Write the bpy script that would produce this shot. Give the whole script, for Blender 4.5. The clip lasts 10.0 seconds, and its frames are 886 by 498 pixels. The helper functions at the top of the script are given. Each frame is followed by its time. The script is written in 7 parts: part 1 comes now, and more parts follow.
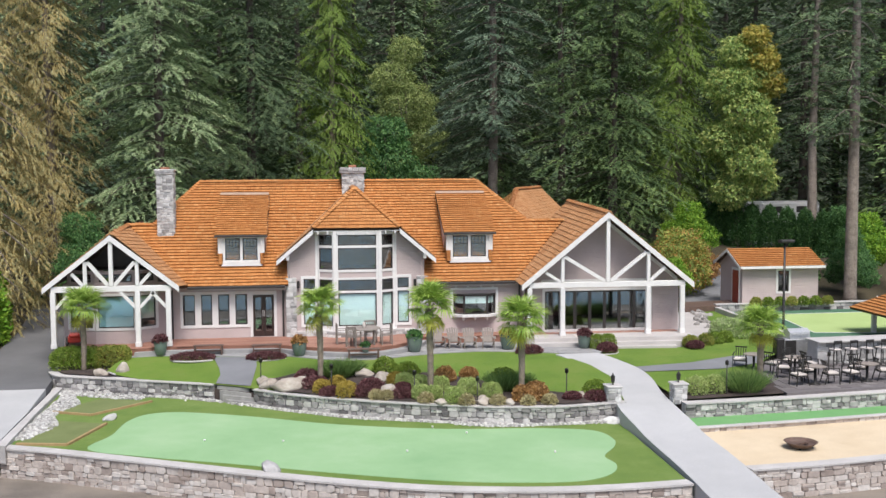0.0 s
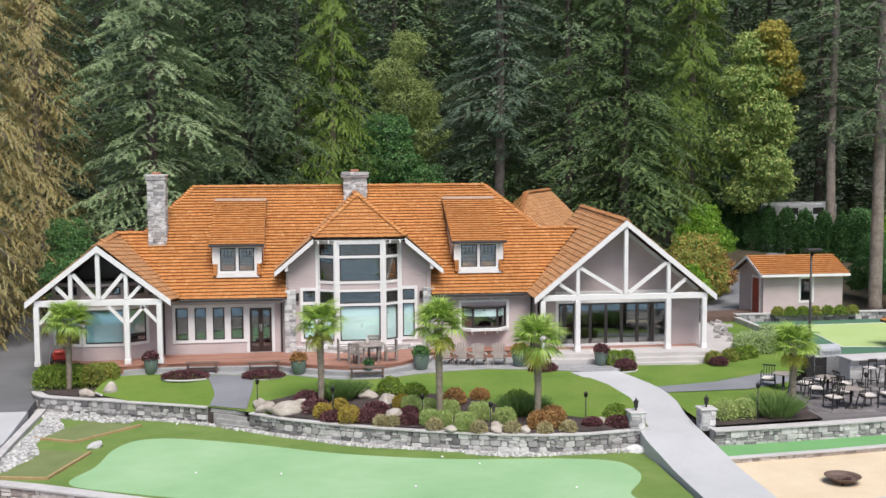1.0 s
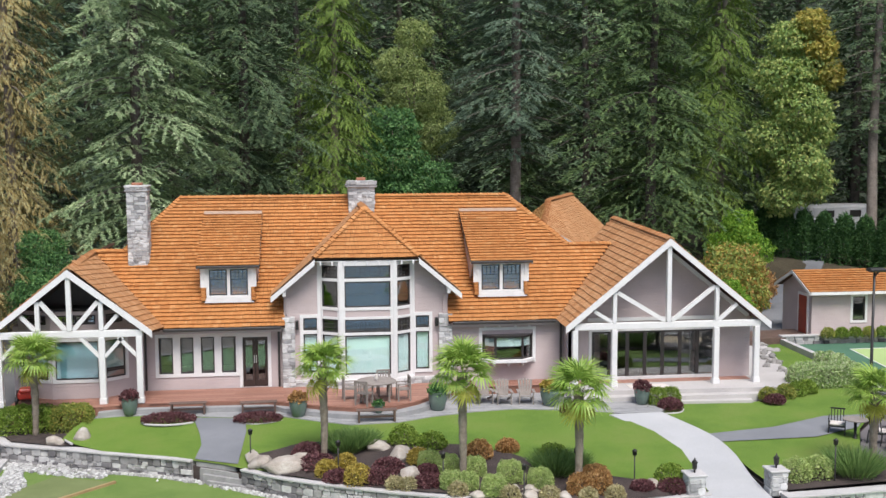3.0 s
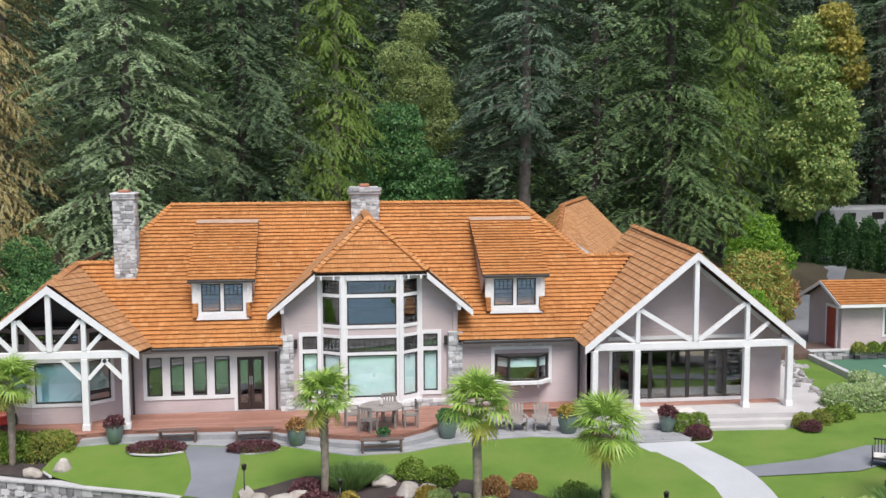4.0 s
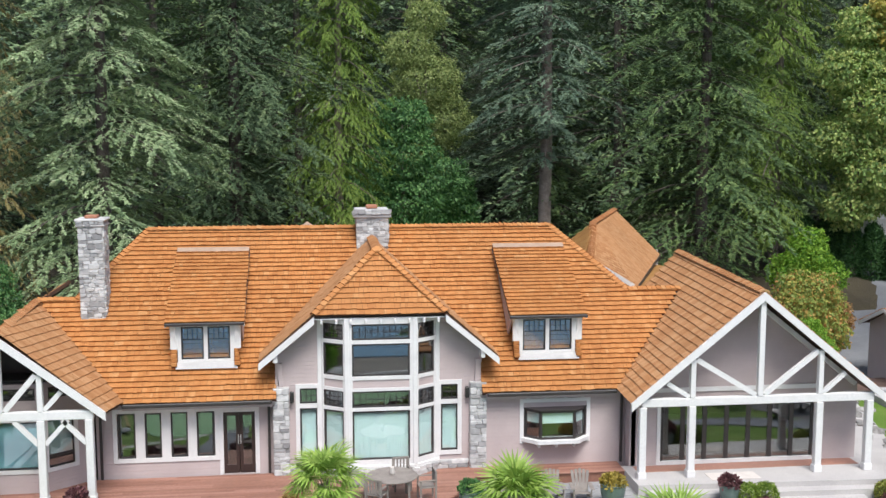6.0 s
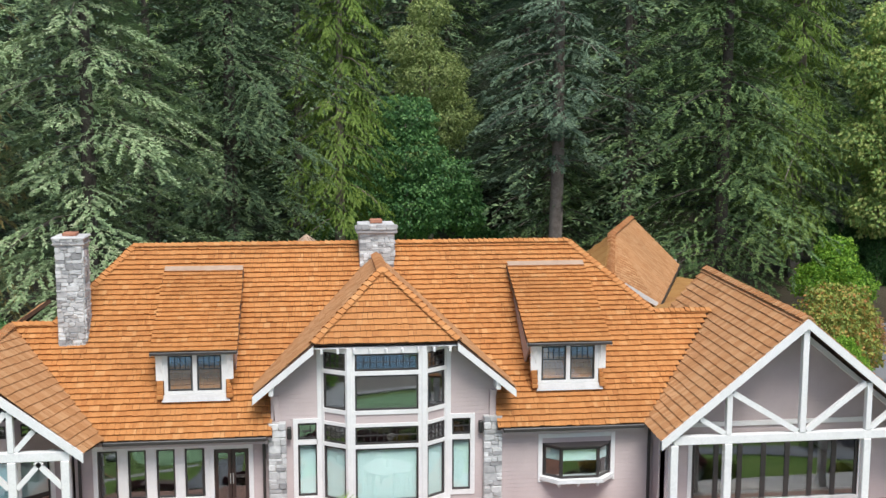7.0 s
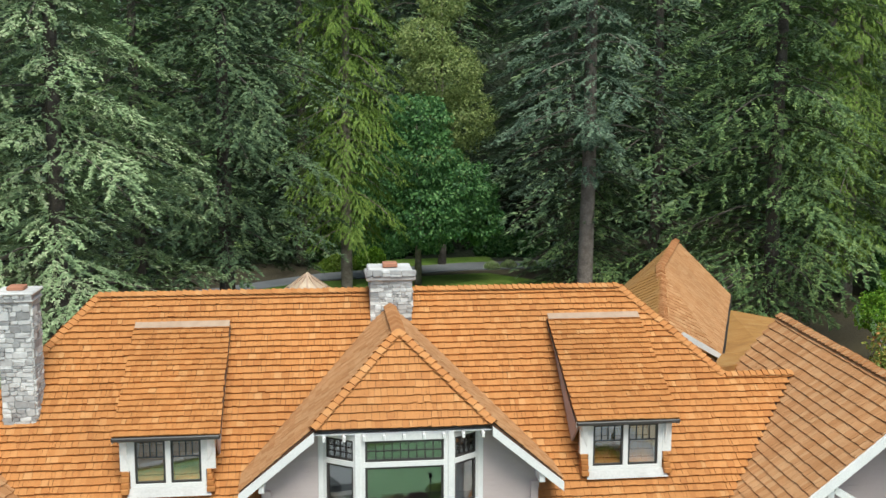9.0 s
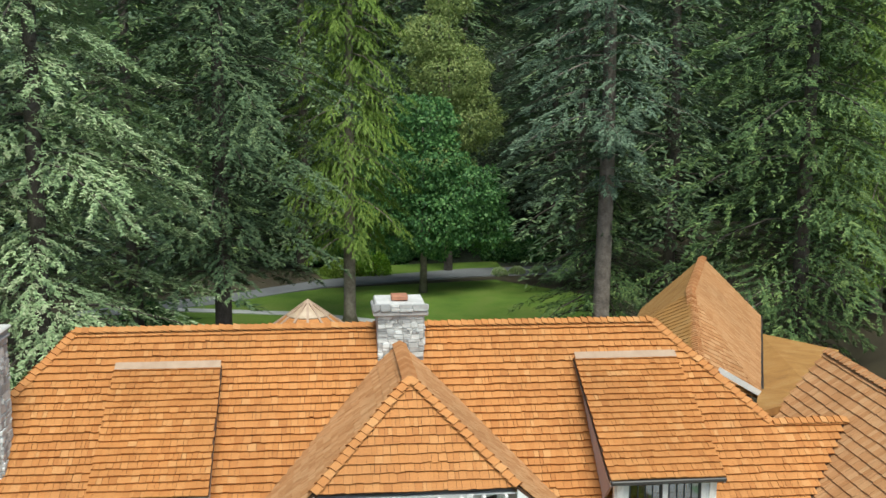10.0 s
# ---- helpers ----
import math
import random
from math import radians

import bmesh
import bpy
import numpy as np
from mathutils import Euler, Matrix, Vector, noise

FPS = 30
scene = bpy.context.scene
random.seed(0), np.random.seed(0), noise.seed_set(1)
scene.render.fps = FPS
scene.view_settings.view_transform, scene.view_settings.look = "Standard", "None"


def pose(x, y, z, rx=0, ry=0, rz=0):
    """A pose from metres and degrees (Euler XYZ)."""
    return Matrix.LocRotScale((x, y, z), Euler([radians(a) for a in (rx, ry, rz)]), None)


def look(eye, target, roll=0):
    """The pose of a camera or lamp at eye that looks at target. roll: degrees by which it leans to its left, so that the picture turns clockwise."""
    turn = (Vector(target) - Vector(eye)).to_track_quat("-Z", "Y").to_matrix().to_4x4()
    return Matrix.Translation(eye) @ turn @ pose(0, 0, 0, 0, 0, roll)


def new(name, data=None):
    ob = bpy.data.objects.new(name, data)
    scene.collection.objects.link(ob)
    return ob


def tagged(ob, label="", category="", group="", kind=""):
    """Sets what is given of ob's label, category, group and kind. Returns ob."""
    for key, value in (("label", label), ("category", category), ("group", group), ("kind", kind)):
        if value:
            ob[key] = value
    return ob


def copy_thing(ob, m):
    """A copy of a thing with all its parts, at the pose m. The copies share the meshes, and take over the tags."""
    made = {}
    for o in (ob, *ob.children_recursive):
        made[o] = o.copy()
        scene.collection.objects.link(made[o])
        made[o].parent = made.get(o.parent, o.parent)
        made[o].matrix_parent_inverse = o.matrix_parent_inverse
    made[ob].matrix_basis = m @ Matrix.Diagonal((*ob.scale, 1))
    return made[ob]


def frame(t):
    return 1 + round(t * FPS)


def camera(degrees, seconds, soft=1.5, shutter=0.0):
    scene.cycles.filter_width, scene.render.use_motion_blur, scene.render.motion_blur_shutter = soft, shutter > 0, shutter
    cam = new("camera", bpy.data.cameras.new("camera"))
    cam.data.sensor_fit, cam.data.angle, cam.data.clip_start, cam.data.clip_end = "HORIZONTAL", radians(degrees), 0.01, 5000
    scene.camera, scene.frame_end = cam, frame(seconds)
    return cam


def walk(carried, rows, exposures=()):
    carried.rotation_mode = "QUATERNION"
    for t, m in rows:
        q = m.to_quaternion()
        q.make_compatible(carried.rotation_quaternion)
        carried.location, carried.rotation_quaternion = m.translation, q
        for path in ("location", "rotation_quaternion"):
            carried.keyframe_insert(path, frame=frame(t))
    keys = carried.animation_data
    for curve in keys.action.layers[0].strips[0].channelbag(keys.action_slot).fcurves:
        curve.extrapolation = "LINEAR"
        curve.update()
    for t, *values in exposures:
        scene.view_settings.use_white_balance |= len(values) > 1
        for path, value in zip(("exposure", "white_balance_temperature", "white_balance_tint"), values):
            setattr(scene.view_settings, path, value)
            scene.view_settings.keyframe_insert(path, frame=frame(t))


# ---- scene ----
cam = camera(46.2, 10.0)
PATH = [
    (0, (-5.222, 0.501, 8.569), (-4.972, 2.48, 8.42), -0.3),
    (0.5, (-5.211, 1.848, 8.823), (-4.961, 3.827, 8.669), -0.3),
    (1, (-5.217, 3.356, 9.122), (-4.967, 5.334, 8.96), -0.3),
    (1.5, (-5.228, 4.69, 9.384), (-4.978, 6.667, 9.216), -0.3),
    (2, (-5.246, 6.191, 9.647), (-4.996, 8.167, 9.471), -0.3),
    (2.5, (-5.251, 7.535, 9.855), (-5.001, 9.511, 9.673), -0.3),
    (4, (-5.208, 11.96, 10.652), (-4.96, 13.934, 10.445), -0.1),
    (4.5, (-5.183, 13.353, 10.896), (-4.936, 15.326, 10.682), -0.1),
    (5, (-5.164, 14.811, 11.162), (-4.918, 16.783, 10.941), -0.0),
    (5.5, (-5.132, 16.285, 11.448), (-4.887, 18.257, 11.219), 0.0),
    (7, (-5.079, 20.729, 12.229), (-4.835, 22.698, 11.977), 0.1),
    (7.5, (-5.041, 22.208, 12.461), (-4.799, 24.177, 12.202), 0.1),
    (8, (-5.023, 23.691, 12.723), (-4.783, 25.658, 12.457), 0.1),
    (8.5, (-4.991, 25.147, 12.968), (-4.754, 27.114, 12.696), 0.1),
    (9, (-4.935, 26.622, 13.198), (-4.703, 28.589, 12.921), 0.1),
    (9.5, (-4.917, 28.063, 13.455), (-4.687, 30.03, 13.172), 0.2),
    (10, (-4.936, 29.585, 13.72), (-4.707, 31.551, 13.43), 0.3),
]
walk(cam, [(t, look(eye, target, roll)) for t, eye, target, roll in PATH], exposures=[(0.0, 0.27, 6500, 10), (2.5, 0.28, 6400, 10), (5.0, 0.32, 6250, 9), (7.5, 0.33, 6250, 4), (10.0, 0.33, 6450, -4)])

# ---- light ----
world = bpy.data.worlds.new("sky")
scene.world = world
world.use_nodes = True
wn = world.node_tree
sky = wn.nodes.new("ShaderNodeTexSky")
sky.sky_type = "NISHITA"
sky.sun_disc = False
sky.sun_elevation = radians(60)
sky.sun_rotation = radians(172)
sky.dust_density = 3.0
sky.ozone_density = 2.0
SKY_STRENGTH = 0.12
wn.nodes["Background"].inputs["Strength"].default_value = SKY_STRENGTH
wn.links.new(sky.outputs[0], wn.nodes["Background"].inputs["Color"])
sun_data = bpy.data.lights.new("sun", "SUN")
sun_data.energy = 3.2
sun_data.angle = radians(28)
sun_data.color = (1.0, 0.965, 0.925)
sun = new("sun", sun_data)
sun.matrix_world = look((8, -5, 95), (0, 50, 0))

rnd = random.Random(7)


# ---- materials ----
def nodes_of(name, rough=0.8):
    m = bpy.data.materials.new(name)
    m.use_nodes = True
    n = m.node_tree
    b = n.nodes["Principled BSDF"]
    b.inputs["Roughness"].default_value = rough
    return m, n, b


def ramp(n, fac, stops):
    r = n.nodes.new("ShaderNodeValToRGB")
    e = r.color_ramp.elements
    e[0].position, e[0].color = stops[0][0], (*stops[0][1], 1)
    e[1].position, e[1].color = stops[-1][0], (*stops[-1][1], 1)
    for p, c in stops[1:-1]:
        x = e.new(p)
        x.color = (*c, 1)
    n.links.new(fac, r.inputs[0])
    return r.outputs[0]


def noise_tex(n, scale, detail=4.0, rough=0.6, stretch=None, world_space=True):
    g = n.nodes.new("ShaderNodeNewGeometry")
    t = n.nodes.new("ShaderNodeTexNoise")
    t.inputs["Scale"].default_value = scale
    t.inputs["Detail"].default_value = detail
    t.inputs["Roughness"].default_value = rough
    src = g.outputs["Position"]
    if stretch:
        mp = n.nodes.new("ShaderNodeMapping")
        mp.inputs["Scale"].default_value = stretch
        n.links.new(src, mp.inputs["Vector"])
        src = mp.outputs[0]
    n.links.new(src, t.inputs["Vector"])
    return t.outputs["Fac"]


def mixc(n, fac, a, b, mode="MIX"):
    x = n.nodes.new("ShaderNodeMix")
    x.data_type, x.blend_type = "RGBA", mode
    for sock, v in ((x.inputs[0], fac), (x.inputs[6], a), (x.inputs[7], b)):
        if isinstance(v, (int, float)):
            sock.default_value = v
        elif isinstance(v, tuple):
            sock.default_value = (*v, 1)
        else:
            n.links.new(v, sock)
    return x.outputs[2]


def bump(n, b, height, strength=0.4, dist=0.02):
    k = n.nodes.new("ShaderNodeBump")
    k.inputs["Strength"].default_value = strength
    k.inputs["Distance"].default_value = dist
    n.links.new(height, k.inputs["Height"])
    n.links.new(k.outputs[0], b.inputs["Normal"])


def piece_random(n):
    """One random number for each piece, whether joined or an object of its own."""
    g = n.nodes.new("ShaderNodeNewGeometry")
    o = n.nodes.new("ShaderNodeObjectInfo")
    a = n.nodes.new("ShaderNodeMath")
    a.operation = "ADD"
    f = n.nodes.new("ShaderNodeMath")
    f.operation = "FRACT"
    n.links.new(g.outputs["Random Per Island"], a.inputs[0])
    n.links.new(o.outputs["Random"], a.inputs[1])
    n.links.new(a.outputs[0], f.inputs[0])
    return f.outputs[0]


def mottled(name, c0, c1, scale=3.0, rough=0.8, bumpy=0.3, bscale=40.0, dist=0.01, c2=None):
    """A surface whose colour wanders between two or three tones, with fine relief."""
    m, n, b = nodes_of(name, rough)
    stops = [(0.3, c0), (0.7, c1)] if c2 is None else [(0.28, c0), (0.5, c1), (0.72, c2)]
    c = ramp(n, noise_tex(n, scale, 6), stops)
    fine = noise_tex(n, bscale, 3)
    c = mixc(n, 0.35, c, ramp(n, fine, [(0.3, (0.55, 0.55, 0.55)), (0.7, (1, 1, 1))]), "MULTIPLY")
    n.links.new(c, b.inputs["Base Color"])
    if bumpy:
        bump(n, b, fine, bumpy, dist)
    return m


def pieced(name, stops, rough=0.8, grain=25.0, bumpy=0.4, dist=0.01, wide=0.6, dark=0.6):
    """Every piece takes its own tone; stains wander over many pieces."""
    m, n, b = nodes_of(name, rough)
    c = ramp(n, piece_random(n), stops)
    c = mixc(n, 0.6, c, ramp(n, noise_tex(n, wide, 5), [(0.3, (dark, dark, dark)), (0.65, (1, 1, 1))]), "MULTIPLY")
    fine = noise_tex(n, grain, 4)
    c = mixc(n, 0.5, c, ramp(n, fine, [(0.3, (0.6, 0.6, 0.6)), (0.65, (1, 1, 1))]), "MULTIPLY")
    n.links.new(c, b.inputs["Base Color"])
    bump(n, b, fine, bumpy, dist)
    return m


def siding_mat():
    m, n, b = nodes_of("painted_siding", 0.65)
    c = ramp(n, noise_tex(n, 0.9, 5), [(0.3, (0.435, 0.355, 0.345)), (0.7, (0.505, 0.42, 0.41))])
    g = n.nodes.new("ShaderNodeNewGeometry")
    sx = n.nodes.new("ShaderNodeSeparateXYZ")
    n.links.new(g.outputs["Position"], sx.inputs[0])
    k = n.nodes.new("ShaderNodeMath")
    k.operation = "MULTIPLY"
    k.inputs[1].default_value = 1 / 0.125
    f = n.nodes.new("ShaderNodeMath")
    f.operation = "FRACT"
    n.links.new(sx.outputs["Z"], k.inputs[0])
    n.links.new(k.outputs[0], f.inputs[0])
    n.links.new(c, b.inputs["Base Color"])
    inv = n.nodes.new("ShaderNodeMath")
    inv.operation = "SUBTRACT"
    inv.inputs[0].default_value = 1.0
    n.links.new(f.outputs[0], inv.inputs[1])
    bump(n, b, inv.outputs[0], 0.8, 0.018)
    return m


def leaf_mat(name, stops, rough=0.6, trans=0.3, wide=0.25, gain=1.9, bough=0.0):
    m, n, b = nodes_of(name, rough)
    b.inputs["Specular IOR Level"].default_value = 0.3
    stops = [(q, tuple(min(v * gain, 0.6) for v in c)) for q, c in stops]
    tone = piece_random(n)
    if bough:
        # whole boughs lean lighter or darker, needles vary within them
        k = n.nodes.new("ShaderNodeMix")
        k.inputs[0].default_value = bough
        n.links.new(tone, k.inputs[2])
        far = n.nodes.new("ShaderNodeMapRange")
        far.inputs[1].default_value, far.inputs[2].default_value = 0.3, 0.7
        n.links.new(noise_tex(n, 0.9, 3), far.inputs[0])
        n.links.new(far.outputs[0], k.inputs[3])
        tone = k.outputs[0]
    c = ramp(n, tone, stops)
    c = mixc(n, 0.55, c, ramp(n, noise_tex(n, wide, 4), [(0.32, (0.62, 0.66, 0.66)), (0.68, (1, 1, 1))]), "MULTIPLY")
    n.links.new(c, b.inputs["Base Color"])
    t = n.nodes.new("ShaderNodeBsdfTranslucent")
    n.links.new(c, t.inputs["Color"])
    mx = n.nodes.new("ShaderNodeMixShader")
    mx.inputs[0].default_value = trans
    n.links.new(b.outputs[0], mx.inputs[1])
    n.links.new(t.outputs[0], mx.inputs[2])
    n.links.new(mx.outputs[0], n.nodes["Material Output"].inputs["Surface"])
    return m


def glass_mat():
    m, n, b = nodes_of("window_glass", 0.02)
    b.inputs["Base Color"].default_value = (0.8, 0.9, 0.92, 1)
    b.inputs["Transmission Weight"].default_value = 1.0
    b.inputs["IOR"].default_value = 2.2
    return m


def metal_mat(name, c, rough=0.45, metallic=0.9):
    m, n, b = nodes_of(name, rough)
    b.inputs["Metallic"].default_value = metallic
    n.links.new(ramp(n, noise_tex(n, 12, 4), [(0.3, tuple(v * 0.75 for v in c)), (0.7, c)]), b.inputs["Base Color"])
    return m


CEDAR = pieced("cedar_shingle", [(0.0, (0.44, 0.168, 0.043)), (0.2, (0.495, 0.197, 0.052)), (0.65, (0.525, 0.219, 0.062)), (0.93, (0.55, 0.24, 0.073)), (1.0, (0.59, 0.29, 0.105))], 0.75, 30, 0.3, 0.006, 0.45, 0.7)
CEDAR_OLD = pieced("weathered_cedar", [(0.0, (0.42, 0.19, 0.07)), (0.5, (0.49, 0.24, 0.10)), (1.0, (0.55, 0.30, 0.14))], 0.8, 30, 0.3, 0.006, 0.5, 0.75)
SHEATH = mottled("roof_underlay", (0.05, 0.02, 0.01), (0.09, 0.04, 0.018), 2)
MOSSY = mottled("mossy_roof", (0.27, 0.125, 0.035), (0.38, 0.19, 0.05), 1.2, 0.85, 0.6, 18, 0.02, (0.42, 0.24, 0.09))
SIDING = siding_mat()
TRIM = mottled("white_painted_wood", (0.74, 0.72, 0.71), (0.82, 0.80, 0.79), 1.5, 0.5, 0.15, 30)
SASH = mottled("dark_bronze_sash", (0.035, 0.03, 0.03), (0.05, 0.042, 0.04), 4, 0.4, 0.1)
DARKWOOD = mottled("espresso_door", (0.035, 0.022, 0.02), (0.06, 0.035, 0.03), 3, 0.35, 0.15)
GLASS = glass_mat()
BLIND = mottled("pale_roller_blind", (0.62, 0.74, 0.71), (0.68, 0.80, 0.77), 0.8, 0.9, 0.1)
BLUEBLIND = mottled("blue_grey_blind", (0.28, 0.53, 0.59), (0.33, 0.59, 0.65), 0.8, 0.7, 0.1)
# plaster taken near black: the dimness of unlit rooms is in its colour
INSIDE = mottled("shaded_plaster", (0.06, 0.055, 0.05), (0.09, 0.08, 0.07), 1, 0.9, 0.1)
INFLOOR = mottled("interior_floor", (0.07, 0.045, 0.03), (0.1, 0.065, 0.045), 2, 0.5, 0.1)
STONE = pieced("field_stone", [(0.0, (0.14, 0.13, 0.135)), (0.2, (0.28, 0.265, 0.265)), (0.55, (0.48, 0.46, 0.45)), (1.0, (0.68, 0.66, 0.64))], 0.85, 9, 0.7, 0.02, 1.3, 0.5)
STONE_WARM = pieced("warm_field_stone", [(0.0, (0.34, 0.28, 0.25)), (0.3, (0.52, 0.45, 0.41)), (0.7, (0.63, 0.57, 0.53)), (1.0, (0.70, 0.66, 0.63))], 0.85, 9, 0.5, 0.02, 1.3, 0.6)
STONE_PALE = pieced("pale_granite", [(0.0, (0.30, 0.295, 0.295)), (0.3, (0.52, 0.51, 0.505)), (0.7, (0.70, 0.69, 0.68)), (1.0, (0.80, 0.79, 0.78))], 0.85, 9, 0.7, 0.02, 1.5, 0.55)
MORTAR = mottled("mortar", (0.44, 0.42, 0.405), (0.56, 0.54, 0.525), 3, 0.95, 0.5, 30)
# darker copy of the mortar, with the shadow of the joints in its colour
MORTAR_DARK = mottled("shadowed_mortar", (0.26, 0.25, 0.245), (0.40, 0.385, 0.375), 3, 0.95, 0.5, 30)
CAP = mottled("cap_stone", (0.44, 0.42, 0.41), (0.56, 0.54, 0.53), 1.2, 0.85, 0.5, 20)
CONCRETE = mottled("pale_concrete", (0.42, 0.42, 0.425), (0.49, 0.49, 0.495), 0.5, 0.85, 0.25, 30, 0.006)
ASPHALT = mottled("grey_asphalt", (0.17, 0.175, 0.19), (0.23, 0.235, 0.25), 0.5, 0.9, 0.5, 60, 0.006)
ASPHALT_DARK = mottled("drive_asphalt", (0.115, 0.115, 0.12), (0.16, 0.16, 0.168), 0.35, 0.9, 0.4, 50, 0.006)
FLAG = mottled("flagstone", (0.26, 0.26, 0.265), (0.37, 0.365, 0.36), 1.6, 0.8, 0.4, 25)
PAVER = pieced("slate_paver", [(0.0, (0.13, 0.115, 0.12)), (0.5, (0.185, 0.168, 0.17)), (1.0, (0.25, 0.23, 0.23))], 0.8, 15, 0.4, 0.01)
DECK = pieced("redwood_deck", [(0.0, (0.27, 0.125, 0.085)), (0.5, (0.34, 0.165, 0.115)), (1.0, (0.41, 0.21, 0.155))], 0.6, 12, 0.2, 0.006, 0.8, 0.8)
PORCH = mottled("porch_concrete", (0.46, 0.43, 0.42), (0.55, 0.52, 0.50), 0.8, 0.7, 0.2, 25)
LAWN = mottled("mown_lawn", (0.078, 0.155, 0.013), (0.125, 0.21, 0.023), 0.45, 0.9, 0.8, 45, 0.02, (0.165, 0.22, 0.04))
TURF = mottled("turf_fringe", (0.10, 0.175, 0.03), (0.135, 0.21, 0.04), 0.7, 0.9, 0.6, 60, 0.01, (0.17, 0.24, 0.06))
GREEN = mottled("putting_green", (0.23, 0.40, 0.20), (0.275, 0.45, 0.235), 0.35, 0.9, 0.2, 80, 0.004, (0.33, 0.49, 0.28))
STRIP = mottled("bowling_strip", (0.13, 0.32, 0.115), (0.17, 0.37, 0.14), 0.5, 0.9, 0.2, 60, 0.004)
MAT = mottled("tee_mat", (0.14, 0.175, 0.06), (0.18, 0.215, 0.08), 1.2, 0.95, 0.4, 80, 0.006)
EDGING = mottled("timber_edging", (0.33, 0.22, 0.10), (0.43, 0.30, 0.15), 3, 0.8, 0.3)
SAND = mottled("court_sand", (0.60, 0.48, 0.33), (0.68, 0.56, 0.40), 0.8, 0.95, 0.5, 30, 0.015)
BEACH = mottled("wet_beach_gravel", (0.14, 0.12, 0.10), (0.22, 0.19, 0.16), 0.5, 0.7, 0.8, 14, 0.03, (0.27, 0.23, 0.19))
DUFF = mottled("forest_floor", (0.05, 0.04, 0.025), (0.08, 0.065, 0.035), 0.4, 0.95, 0.8, 10, 0.05)
# near-black greens put the deep forest's shade into the ground colour
UNDERWOOD = mottled("painted_underwood_shade", (0.016, 0.022, 0.012), (0.04, 0.055, 0.025), 0.5, 0.95, 1.0, 3, 0.3)
MULCH = mottled("bark_mulch", (0.035, 0.026, 0.024), (0.085, 0.062, 0.055), 1.5, 0.95, 1.0, 22, 0.04)
BOULDER = mottled("pale_boulder", (0.25, 0.21, 0.175), (0.40, 0.35, 0.30), 2.2, 0.9, 0.8, 9, 0.04, (0.52, 0.48, 0.43))
GREYROCK = mottled("grey_rock", (0.13, 0.125, 0.12), (0.27, 0.255, 0.24), 2.0, 0.9, 0.8, 9, 0.04, (0.42, 0.40, 0.38))
BLACK = mottled("black_iron", (0.015, 0.014, 0.014), (0.035, 0.032, 0.03), 5, 0.45, 0.2)
STEEL = metal_mat("stainless_steel", (0.82, 0.82, 0.82), 0.42)
GLAZE = mottled("green_glaze", (0.10, 0.15, 0.13), (0.17, 0.22, 0.19), 2, 0.25, 0.1)
TEAK = mottled("weathered_teak", (0.22, 0.19, 0.17), (0.31, 0.27, 0.24), 4, 0.8, 0.4)
BENCHWOOD = mottled("dark_bench_wood", (0.10, 0.065, 0.05), (0.16, 0.10, 0.08), 4, 0.6, 0.3)
RED = mottled("red_enamel", (0.45, 0.03, 0.02), (0.55, 0.05, 0.03), 4, 0.35, 0.05)
REDDOOR = mottled("red_painted_door", (0.28, 0.045, 0.03), (0.36, 0.06, 0.04), 2, 0.5, 0.1)
COURTG = mottled("court_green", (0.06, 0.15, 0.09), (0.08, 0.18, 0.11), 0.4, 0.85, 0.1)
COURTY = mottled("court_lime", (0.36, 0.48, 0.18), (0.42, 0.54, 0.22), 0.4, 0.85, 0.1)
BARK = mottled("conifer_bark", (0.13, 0.105, 0.088), (0.23, 0.19, 0.16), 2.5, 0.95, 1.0, 10, 0.05, (0.3, 0.26, 0.225))
BARK_DARK = mottled("dark_conifer_bark", (0.06, 0.05, 0.042), (0.11, 0.09, 0.075), 2.5, 0.95, 1.0, 10, 0.05, (0.16, 0.135, 0.115))
PALMBARK = mottled("palm_fibre", (0.2, 0.16, 0.12), (0.34, 0.285, 0.225), 6, 0.95, 1.0, 30, 0.03)
CLAY = mottled("clay_pot", (0.36, 0.15, 0.09), (0.44, 0.2, 0.12), 4, 0.8, 0.2)
CUSHION = mottled("pale_cushion", (0.6, 0.54, 0.5), (0.72, 0.66, 0.61), 3, 0.9, 0.1)
FLASH = mottled("pale_flashing", (0.36, 0.24, 0.165), (0.46, 0.33, 0.24), 3, 0.5, 0.1)
COPPER = mottled("pale_metal_cap", (0.42, 0.30, 0.2), (0.55, 0.42, 0.3), 3, 0.5, 0.1)
FIR_BLUE = leaf_mat("fir_needles", [(0.0, (0.02, 0.034, 0.024)), (0.5, (0.078, 0.116, 0.076)), (1.0, (0.20, 0.25, 0.165))], trans=0.1, bough=0.5)
FIR_SAGE = leaf_mat("sage_fir_needles", [(0.0, (0.05, 0.078, 0.04)), (0.5, (0.195, 0.26, 0.13)), (1.0, (0.36, 0.41, 0.215))], trans=0.1, bough=0.5)
FIR_DARK = leaf_mat("dark_fir_needles", [(0.0, (0.017, 0.032, 0.018)), (0.5, (0.068, 0.105, 0.053)), (1.0, (0.19, 0.235, 0.11))], trans=0.1, bough=0.5)
FIR_GREEN = leaf_mat("hemlock_needles", [(0.0, (0.017, 0.035, 0.016)), (0.5, (0.07, 0.114, 0.043)), (1.0, (0.21, 0.265, 0.09))], trans=0.1, bough=0.5)
CEDAR_LEAF = leaf_mat("cedar_sprays", [(0.0, (0.05, 0.092, 0.016)), (0.5, (0.105, 0.16, 0.027)), (1.0, (0.18, 0.235, 0.05))])
